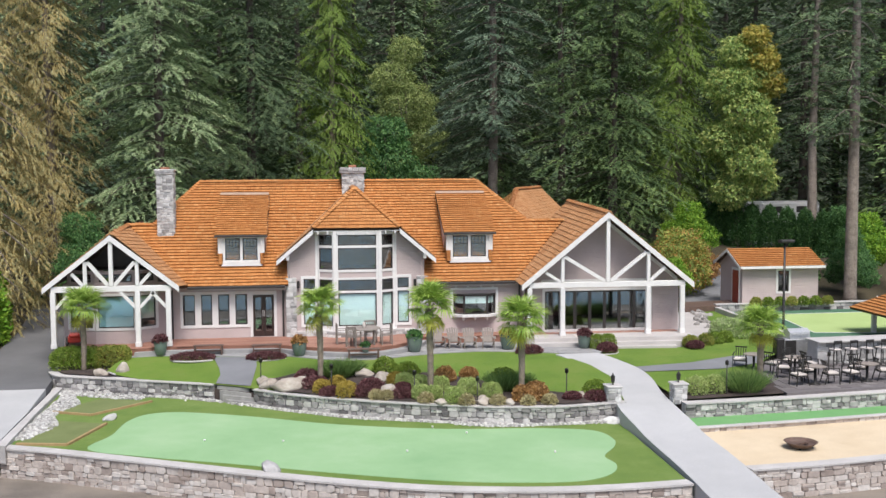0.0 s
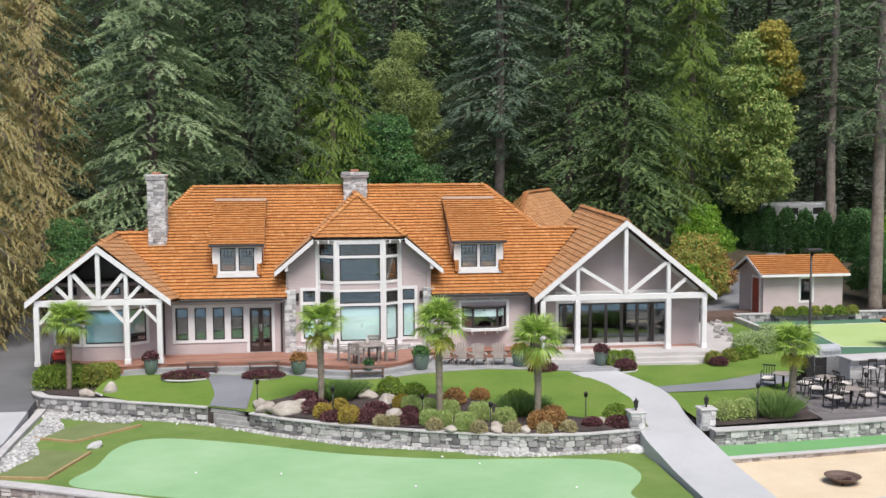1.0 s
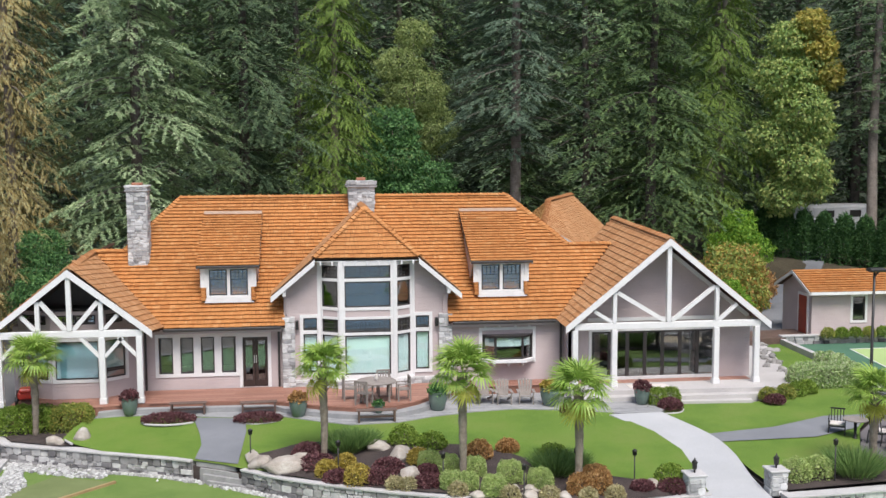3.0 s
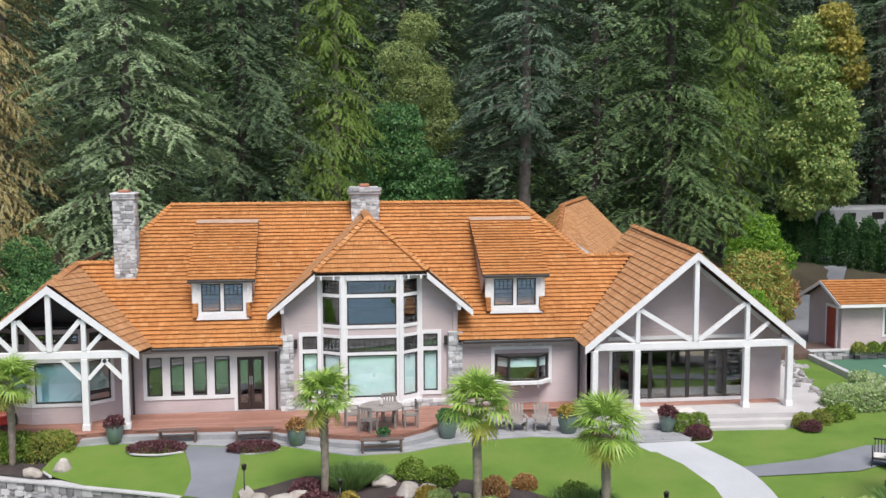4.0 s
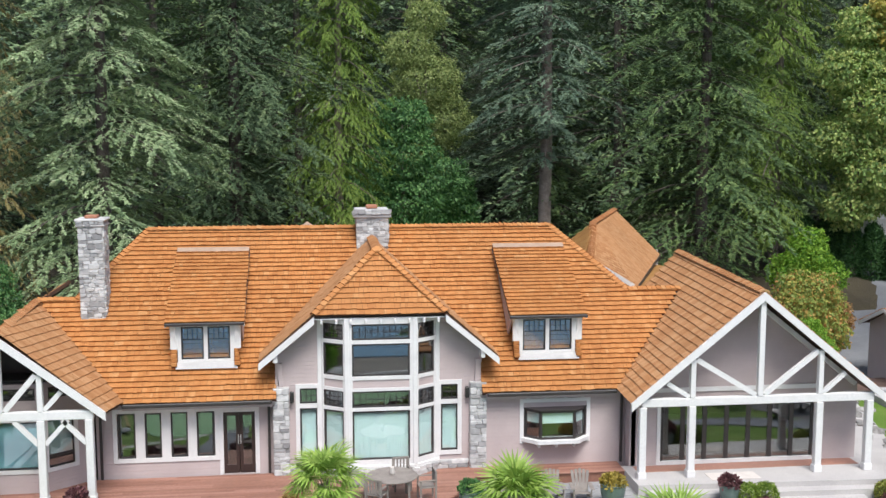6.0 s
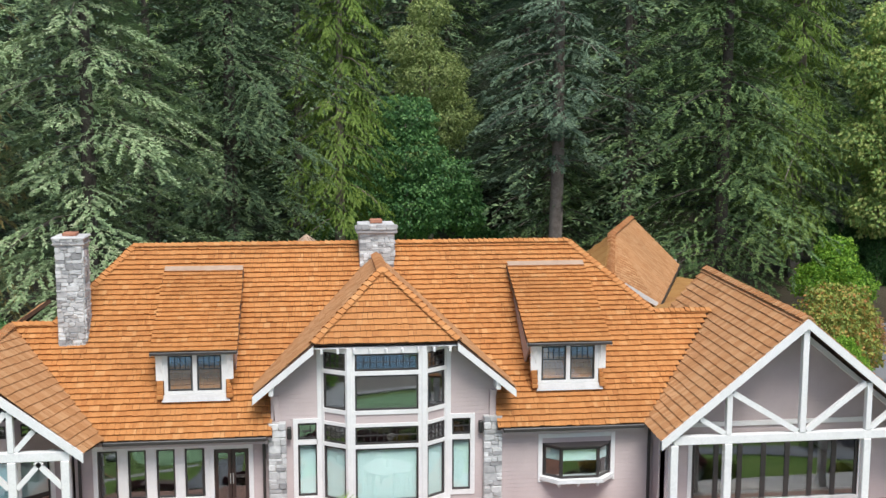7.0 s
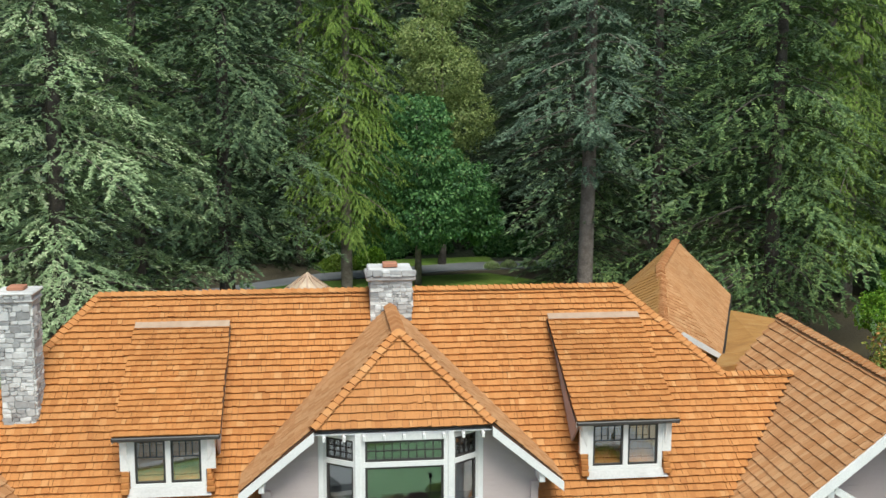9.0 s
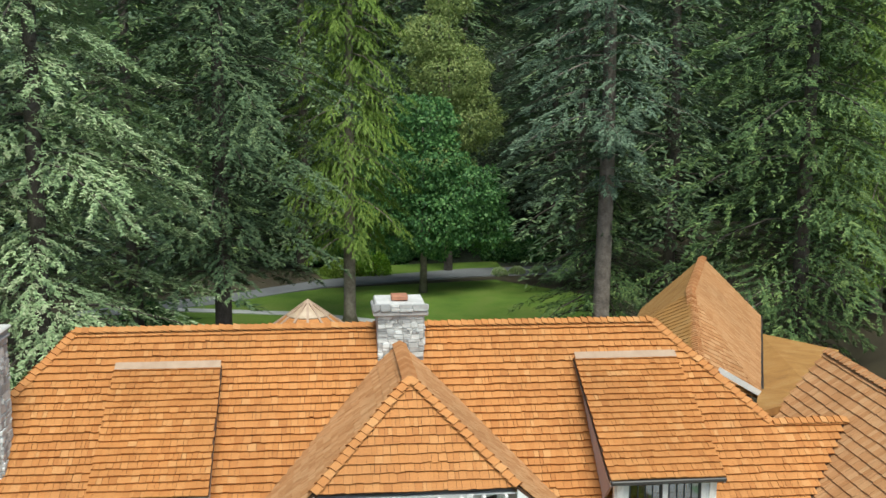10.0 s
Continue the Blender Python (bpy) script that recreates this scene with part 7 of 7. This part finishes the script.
def teak_chair():
    t = thing("teak_chair", "weathered teak armchair at the deck table", "chair", "deck chairs")
    part("seat", new_box(-0.25, 0.25, -0.25, 0.22, 0.42, 0.45, 0.008), TEAK, t)
    for i in range(5):
        part("back_slat", new_box(-0.2 + 0.1 * i - 0.025, -0.2 + 0.1 * i + 0.025, 0.215, 0.24, 0.5, 0.86), TEAK, t)
    part("top_rail", new_box(-0.26, 0.26, 0.2, 0.25, 0.86, 0.93, 0.01), TEAK, t)
    for sx in (-1, 1):
        part("front_leg", new_box(sx * 0.24 - 0.025, sx * 0.24 + 0.025, -0.25, -0.2, 0, 0.64), TEAK, t)
        part("rear_leg", new_box(sx * 0.24 - 0.025, sx * 0.24 + 0.025, 0.2, 0.25, 0, 0.86), TEAK, t)
        part("armrest", new_box(sx * 0.25 - 0.035, sx * 0.25 + 0.035, -0.27, 0.24, 0.64, 0.67, 0.008), TEAK, t)
    return t


tc = teak_chair()
tc.matrix_basis = pose(-3.45, 46.55, DECKZ, 0, 0, 150)
for x, y, a in ((-1.95, 47.05, -85), (-2.6, 48.05, 5), (-3.95, 47.4, 95)):
    copy_thing(tc, pose(x, y, DECKZ, 0, 0, a))
mat_ = tagged(mesh_ob("door_mat", new_box(7.0, 8.6, 47.6, 48.25, DECKZ + 0.002, DECKZ + 0.02, 0.004), CUSHION), "pale woven mat on the porch floor", "mat")

# ride-on mower under the west porch
mo = thing("mower", "small red ride-on mower under the porch", "mower", "", "", (-15.95, 48.75, DECKZ), 10)
part("body", new_box(-0.25, 0.3, -0.55, 0.45, 0.2, 0.5, 0.06), RED, mo)
part("hood", new_box(-0.2, 0.25, -0.6, -0.1, 0.45, 0.62, 0.06), RED, mo)
part("seat", new_box(-0.17, 0.22, 0.1, 0.5, 0.5, 0.62, 0.04), BLACK, mo)
part("handle", new_beam((0.02, -0.1, 0.55), (0.02, 0.05, 0.85), 0.3, 0.03), BLACK, mo)
for sx in (-0.3, 0.35):
    for sy, r in ((-0.4, 0.15), (0.35, 0.2)):
        part("wheel", moved(lathe([(r * 0.5, -0.06), (r, -0.05), (r, 0.05), (r * 0.5, 0.06)], 14), pose(sx, sy, r, 0, 90, 0)), BLACK, mo)


# garden lights
def path_light(x, y, z, h=1.05):
    t = thing("path_light", "slim black garden light on a post", "lamp", "garden lights", "", (x, y, z))
    part("post", lathe([(0.03, -0.1), (0.022, 0.02), (0.02, h * 0.85)], 8), BLACK, t)
    part("hood", moved(lathe([(0.05, 0), (0.07, 0.02), (0.065, 0.12), (0.09, 0.13), (0.02, 0.2)], 10), pose(0, 0, h * 0.84)), BLACK, t)
    return t


for x, y in ((-4.55, 40.8), (-1.45, 39.2), (0.75, 37.85), (4.3, 38.6), (-7.35, 42.55), (2.6, 39.0)):
    path_light(x, y, lawn_z(x, y))
for x, y in ((10.45, 38.1), (14.0, 39.1), (17.0, 39.6), (15.2, 39.3)):
    path_light(x, y, 0.0, 1.35)


def gate_pillar(x, y):
    t = thing("stone_pillar", "short pale stone pillar with black lantern", "pillar", "walkway pillars", "", (x, y, -0.2))
    body = part("pillar", new_box(-0.24, 0.24, -0.24, 0.24, 0, 0.72), MORTAR, t)
    for k, (px, py, yaw) in enumerate(((-0.24, -0.25, 0), (0.25, -0.24, 90), (-0.25, 0.24, 270))):
        c, s = math.cos(radians(yaw)), math.sin(radians(yaw))
        lay_stones(body, lambda u, w, px=px, py=py, c=c, s=s, yaw=yaw: ((px + c * u, py + s * u, w), yaw), 0.48, 0.72, 0.24, STONE_PALE, 0.06, 400 + k)
    part("cap", new_box(-0.31, 0.31, -0.31, 0.31, 0.72, 0.79, 0.02), CAP, t)
    ln = part("lantern", lathe([(0.03, 0.79), (0.03, 0.88), (0.07, 0.9), (0.085, 1.08), (0.1, 1.09), (0.03, 1.18), (0.012, 1.24)], 8), BLACK, t)
    return t


gate_pillar(5.85, 37.72)
gate_pillar(8.42, 37.8)

# pebbles along the wall foot
g = np.random.default_rng(77)
pv, pf = [], []
cube_v = np.array([(-1, -1, -1), (1, -1, -1), (1, 1, -1), (-1, 1, -1), (-0.7, -0.7, 1), (0.7, -0.7, 1), (0.7, 0.7, 1), (-0.7, 0.7, 1)])
cube_f = [(4, 5, 6, 7), (0, 1, 5, 4), (1, 2, 6, 5), (2, 3, 7, 6), (3, 0, 4, 7)]
at_r, len_r = along([(p.x, p.y) for p in RETL])
for i in range(5200):
    if i < 3400:
        x, y, yaw = at_r(g.random() * len_r)
        band = 0.16 + 0.12 * math.sin(x * 1.3) + (0.55 if x < -12 else 0) + (0.12 if x > 0 else 0)
        q = 0.06 + g.random() * max(band, 0.1)
        a = radians(yaw)
        x, y = x + math.sin(a) * q, y - math.cos(a) * q
        if -9.2 < x < -7.8 and g.random() < 0.8:
            continue
    else:
        t = g.random()
        y = 37.6 + 8 * t
        x = -15.62 + g.random() * (0.55 + 0.5 * math.sin(t * 7) ** 2)
    s = g.uniform(0.03, 0.075)
    a = g.random() * 6.28
    c, sn = math.cos(a), math.sin(a)
    v = cube_v * np.array([s, s * 0.75, s * 0.5]) + g.normal(0, s * 0.12, (8, 3))
    o = len(pv)
    pv += [(x + c * q_[0] - sn * q_[1], y + sn * q_[0] + c * q_[1], -0.66 + s * 0.3 + q_[2]) for q_ in v]
    pf += [tuple(o + k for k in f) for f in cube_f]
PEB = pieced("white_pebbles", [(0.0, (0.26, 0.25, 0.24)), (0.5, (0.48, 0.47, 0.45)), (1.0, (0.72, 0.71, 0.69))], 0.8, 20, 0.2, 0.005, 1.2, 0.8)
tagged(raw("pebbles", pv, pf, PEB), "white pebbles along the foot of the wall", "pebbles", kind="stuff")


def tee_mat(name, pts):
    t = thing(name, "olive tee mat with timber edging on the turf", "tee mat", "tee mats")
    part("mat", extrude_poly([(x, y, -0.645) for x, y in pts], (0, 0, -0.04)), MAT, t)
    for a, b in ((0, 1), (1, 2)):
        part("edging", new_beam((*pts[a], -0.64), (*pts[b], -0.64), 0.1, 0.08, (0, 0, 1)), EDGING, t)


tee_mat("tee_mat", [(-15.35, 36.95), (-13.6, 36.6), (-12.85, 39.5), (-14.65, 40.2)])
tee_mat("tee_mat", [(-15.3, 41.75), (-13.7, 41.0), (-11.75, 43.1), (-13.9, 43.95)])
for x, y in ((-10.4, 43.0), (-9.0, 36.5), (-6.3, 36.0), (0.1, 36.2), (-2.2, 34.1), (2.6, 33.3), (-1.0, 37.2)):
    tagged(mesh_ob("golf_ball", moved(lathe([(0.005, 0), (0.032, 0.012), (0.04, 0.04), (0.03, 0.065), (0.005, 0.078)], 10), pose(x, y, -0.665)), TRIM), "white ball on the putting green", "ball", "putting balls")

# fire bowl on the sand
fb = thing("fire_bowl", "rusty iron fire bowl on the sand court", "fire bowl", "", "", (10.95, 33.0, -0.76))
part("bowl", lathe([(0.15, 0.03), (0.38, 0.08), (0.53, 0.24), (0.56, 0.24), (0.4, 0.13), (0.02, 0.1)], 22), BENCHWOOD, fb)
for k in range(3):
    a = 2.1 * k
    part("foot", new_beam((0.3 * math.cos(a), 0.3 * math.sin(a), 0), (0.2 * math.cos(a), 0.2 * math.sin(a), 0.08), 0.05, 0.05, (0.3, 0.4, 0.8)), BLACK, fb)
for k in range(4):
    part("log", new_beam((-0.2 + 0.05 * k, -0.15 + 0.1 * k, 0.15), (0.22, 0.12 - 0.08 * k, 0.19), 0.07, 0.07, (0, 0, 1)), BENCHWOOD, fb)

# shed by the court
sh = thing("shed", "mauve garden shed with orange shingle roof and red door", "shed")
part("front_wall", moved(panel(4.6, 0.5, 3.2, [(2.15, 2.8, 1.55, 2.75)], 0.15, 0.0), pose(19.3, 57.3, 0)), SIDING, sh)
sw = part("window", moved(ring(2.03, 2.92, 1.43, 2.87, 0.12, -0.03, 0.03), pose(19.3, 57.3, 0)), TRIM, sh)
sash(sw, pose(19.3, 57.3, 0), 2.15, 2.8, 1.55, 2.75)
part("gable_wall", extrude_poly([(19.3, 57.46, 0.5), (19.3, 57.46, 3.17), (19.3, 58.9, 3.85), (19.3, 60.39, 3.12), (19.3, 60.39, 0.5)], (0.15, 0, 0)), SIDING, sh)
part("gable_wall", extrude_poly([(23.9, 57.46, 0.5), (23.9, 57.46, 3.17), (23.9, 58.9, 3.85), (23.9, 60.39, 3.12), (23.9, 60.39, 0.5)], (-0.15, 0, 0)), SIDING, sh)
part("rear_wall", new_box(19.3, 23.9, 60.4, 60.5, 0.5, 3.1), SIDING, sh)
shingled(sh, "roof", [(19.0, 56.9, 3.05), (24.1, 56.9, 3.05), (24.1, 58.9, 3.95), (19.0, 58.9, 3.95)], CEDAR, 0.22, 0.1, 81, 20)
shingled(sh, "roof", [(24.1, 60.9, 3.05), (19.0, 60.9, 3.05), (19.0, 58.9, 3.95), (24.1, 58.9, 3.95)], CEDAR, 0.22, 0.1, 82)
part("fascia", new_box(19.0, 24.1, 56.82, 56.9, 2.92, 3.06), TRIM, sh)
part("barge_board", extrude_poly([(18.97, 56.9, 3.04), (18.97, 58.9, 3.94), (18.97, 58.9, 3.78), (18.97, 56.9, 2.88)], (0.05, 0, 0)), TRIM, sh)
part("barge_board", extrude_poly([(18.97, 60.9, 3.04), (18.97, 58.9, 3.94), (18.97, 58.9, 3.78), (18.97, 60.9, 2.88)], (0.05, 0, 0)), TRIM, sh)
dr = part("door", new_box(19.24, 19.3, 57.75, 58.6, 0.85, 2.75, 0.01), REDDOOR, sh)
for a, b in ((57.62, 57.75), (58.6, 58.73)):
    part("casing", new_box(19.25, 19.32, a, b, 0.85, 2.88), TRIM, sh)
part("casing", new_box(19.25, 19.32, 57.75, 58.6, 2.75, 2.88), TRIM, sh)
slab("shed_deck", [(15.6, 56.6), (19.3, 57.2), (19.3, 59.2), (16.2, 58.8)], 0.85, 0.5, BENCHWOOD, "dark timber footbridge to the shed", "deck")

# court lamp and net
cl = thing("court_lamp", "tall black court lamp with flat hood", "lamp", "", "", (18.35, 50.0, 0.4))
part("pole", lathe([(0.1, 0), (0.07, 0.1), (0.05, 4.5)], 10), BLACK, cl)
part("hood", new_box(-0.3, 0.45, -0.22, 0.22, 4.5, 4.66, 0.05), BLACK, cl)
part("bracket", new_beam((0, 0, 4.3), (0.2, 0, 4.5), 0.06, 0.06), BLACK, cl)
nt = thing("court_net", "low court net between white posts", "net", "", "", (25.8, 51.5, 0.5), 85)
for s in (-3.2, 3.2):
    part("post", moved(lathe([(0.05, 0), (0.045, 1.0)], 8), pose(s, 0, 0)), TRIM, nt)
bm = bmesh.new()
for i in range(33):
    box(bm, -3.2 + 0.2 * i - 0.008, -3.2 + 0.2 * i + 0.008, -0.005, 0.005, 0.1, 0.9)
for i in range(9):
    box(bm, -3.2, 3.2, -0.006, 0.006, 0.1 + 0.1 * i - 0.006, 0.1 + 0.1 * i + 0.006)
part("mesh", bm, BLACK, nt)
part("tape", new_box(-3.2, 3.2, -0.012, 0.012, 0.88, 0.95), TRIM, nt)

# dining terrace
bar = thing("bar_counter", "stone outdoor kitchen bar with pale top", "counter", "", "", (16.7, 43.2, 0.03), 4)
bb = part("base", new_box(0.0, 5.5, 0, 0.8, 0, 0.98), MORTAR, bar)
lay_stones(bb, lambda u, w: ((u, -0.02, w), 0), 5.5, 0.98, 0.33, STONE_PALE, 0.07, 91)
part("countertop", new_box(-0.1, 5.6, -0.3, 0.9, 0.98, 1.05, 0.015), CAP, bar)
gl = thing("grill", "stainless steel grill with closed lid", "grill", "", "", (16.6, 44.6, 0.03), 4)
part("cabinet", new_box(-0.75, 0.55, 0, 0.65, 0, 0.9, 0.01), STEEL, gl)
part("lid", extrude_poly([(-0.5, 0.02, 0.9), (-0.5, 0.05, 1.2), (-0.5, 0.3, 1.36), (-0.5, 0.62, 1.3), (-0.5, 0.65, 0.9)], (1.0, 0, 0)), STEEL, gl)
part("handle", new_box(-0.4, 0.4, -0.04, 0.0, 1.1, 1.14), STEEL, gl)
part("side_door", new_box(-0.74, -0.2, -0.015, 0.0, 0.1, 0.85), BLACK, gl)
bin_ = tagged(mesh_ob("trash_bin", new_box(15.5, 15.95, 44.6, 45.05, 0.03, 0.95, 0.03), BLACK), "black square bin beside the grill", "bin")


def stool():
    t = thing("bar_stool", "dark iron bar stool with cushioned seat", "stool", "bar stools")
    part("seat", new_box(-0.2, 0.2, -0.2, 0.2, 0.72, 0.78, 0.02), CUSHION, t)
    for sx in (-1, 1):
        for sy in (-1, 1):
            part("leg", new_beam((sx * 0.22, sy * 0.22, 0), (sx * 0.16, sy * 0.16, 0.72), 0.035, 0.035, (0, 1, 0.1)), BLACK, t)
        part("back_post", new_box(sx * 0.18 - 0.015, sx * 0.18 + 0.015, -0.2, -0.17, 0.78, 1.12), BLACK, t)
    part("back_rail", new_box(-0.2, 0.2, -0.205, -0.165, 1.02, 1.15, 0.01), BLACK, t)
    part("footrest", new_box(-0.2, 0.2, -0.21, -0.18, 0.25, 0.28), BLACK, t)
    return t


st = stool()
st.matrix_basis = pose(17.2, 42.55, 0.05, 0, 0, 4)
for i in range(1, 6):
    copy_thing(st, pose(17.2 + 0.75 * i, 42.55 + 0.05 * i, 0.05, 0, 0, 4 + (i * 13) % 9))


def patio_chair():
    t = thing("patio_chair", "black cast-metal patio armchair with pale cushion", "chair", "patio chairs")
    part("cushion", new_box(-0.24, 0.24, -0.24, 0.22, 0.40, 0.48, 0.025), CUSHION, t)
    for i in range(5):
        part("back_bar", new_beam((-0.2 + 0.1 * i, 0.22, 0.45), (-0.2 + 0.1 * i, 0.32, 0.9), 0.03, 0.02), BLACK, t)
    part("top_rail", new_beam((-0.25, 0.32, 0.9), (0.25, 0.32, 0.9), 0.05, 0.04), BLACK, t)
    part("seat_frame", new_box(-0.26, 0.26, -0.26, 0.24, 0.36, 0.40), BLACK, t)
    for sx in (-1, 1):
        part("arm", new_beam((sx * 0.27, -0.24, 0.64), (sx * 0.27, 0.29, 0.66), 0.04, 0.03, (0, 0, 1)), BLACK, t)
        part("front_leg", new_beam((sx * 0.27, -0.26, 0), (sx * 0.27, -0.22, 0.64), 0.035, 0.035), BLACK, t)
        part("rear_leg", new_beam((sx * 0.25, 0.34, 0), (sx * 0.25, 0.22, 0.45), 0.035, 0.035), BLACK, t)
    return t


def patio_table(x, y):
    t = thing("patio_table", "round grey patio table on a black stem", "table", "patio tables", "", (x, y, 0.05))
    part("tabletop", lathe([(0.4, 0.70), (0.43, 0.71), (0.43, 0.735), (0.4, 0.74)], 20), TEAK, t)
    part("stem", lathe([(0.24, 0), (0.22, 0.03), (0.05, 0.08), (0.05, 0.70)], 12), BLACK, t)


pc = patio_chair()
pc.matrix_basis = pose(13.95, 40.65, 0.05, 0, 0, -110)
patio_table(14.55, 39.15)
patio_table(16.9, 39.4)
patio_table(13.3, 42.1)
patio_table(14.7, 41.2)
patio_table(19.2, 39.9)
for x, y, a in ((13.85, 39.1, -82), (15.25, 39.2, 86), (14.6, 39.95, 8), (16.15, 39.3, -80), (17.65, 39.5, 84), (16.9, 40.2, 2), (12.95, 42.7, -30), (13.9, 41.6, 120), (14.9, 42.0, 10), (15.4, 41.3, 95), (18.5, 39.8, -84), (19.3, 40.7, 6)):
    copy_thing(pc, pose(x, y, 0.05, 0, 0, a))

pv_ = thing("pavilion", "timber pavilion with orange shingle hip roof", "pavilion", "", "", (0, 0, 0))
apx = (25.2, 46.4, 3.7)
q = [(21.45, 43.6, 1.68), (28.8, 43.6, 1.68), (28.8, 49.2, 1.68), (21.45, 49.2, 1.68)]
for i in range(4):
    shingled(pv_, "roof", [q[i], q[(i + 1) % 4], apx], CEDAR, 0.22, 0.1, 95 + i)
for x, y in ((22.3, 44.4), (28.0, 44.4), (22.3, 48.4), (28.0, 48.4)):
    part("post", new_box(x - 0.1, x + 0.1, y - 0.1, y + 0.1, 0.0, 1.85, 0.01), TRIM, pv_)

# camper van far off between the trees
rv = thing("camper", "white camper parked among the trees", "camper", "", "", (33.1, 81.5, ground_z(33.1, 81.5)), 12)
part("body", new_box(-2.9, 2.9, -1.1, 1.1, 0.5, 2.5, 0.2), TRIM, rv)
part("window", new_box(-1.9, -0.9, -1.12, -1.1, 1.6, 2.1), SASH, rv)
part("window", new_box(0.5, 1.5, -1.12, -1.1, 1.6, 2.1), SASH, rv)
part("stripe", new_box(-2.8, 2.8, -1.115, -1.1, 1.0, 1.2), STEEL, rv)
for x in (-1.8, 1.8):
    part("wheel", moved(lathe([(0.2, -0.12), (0.4, -0.1), (0.4, 0.1), (0.2, 0.12)], 14), pose(x, -0.95, 0.4, 90, 0, 0)), BLACK, rv)
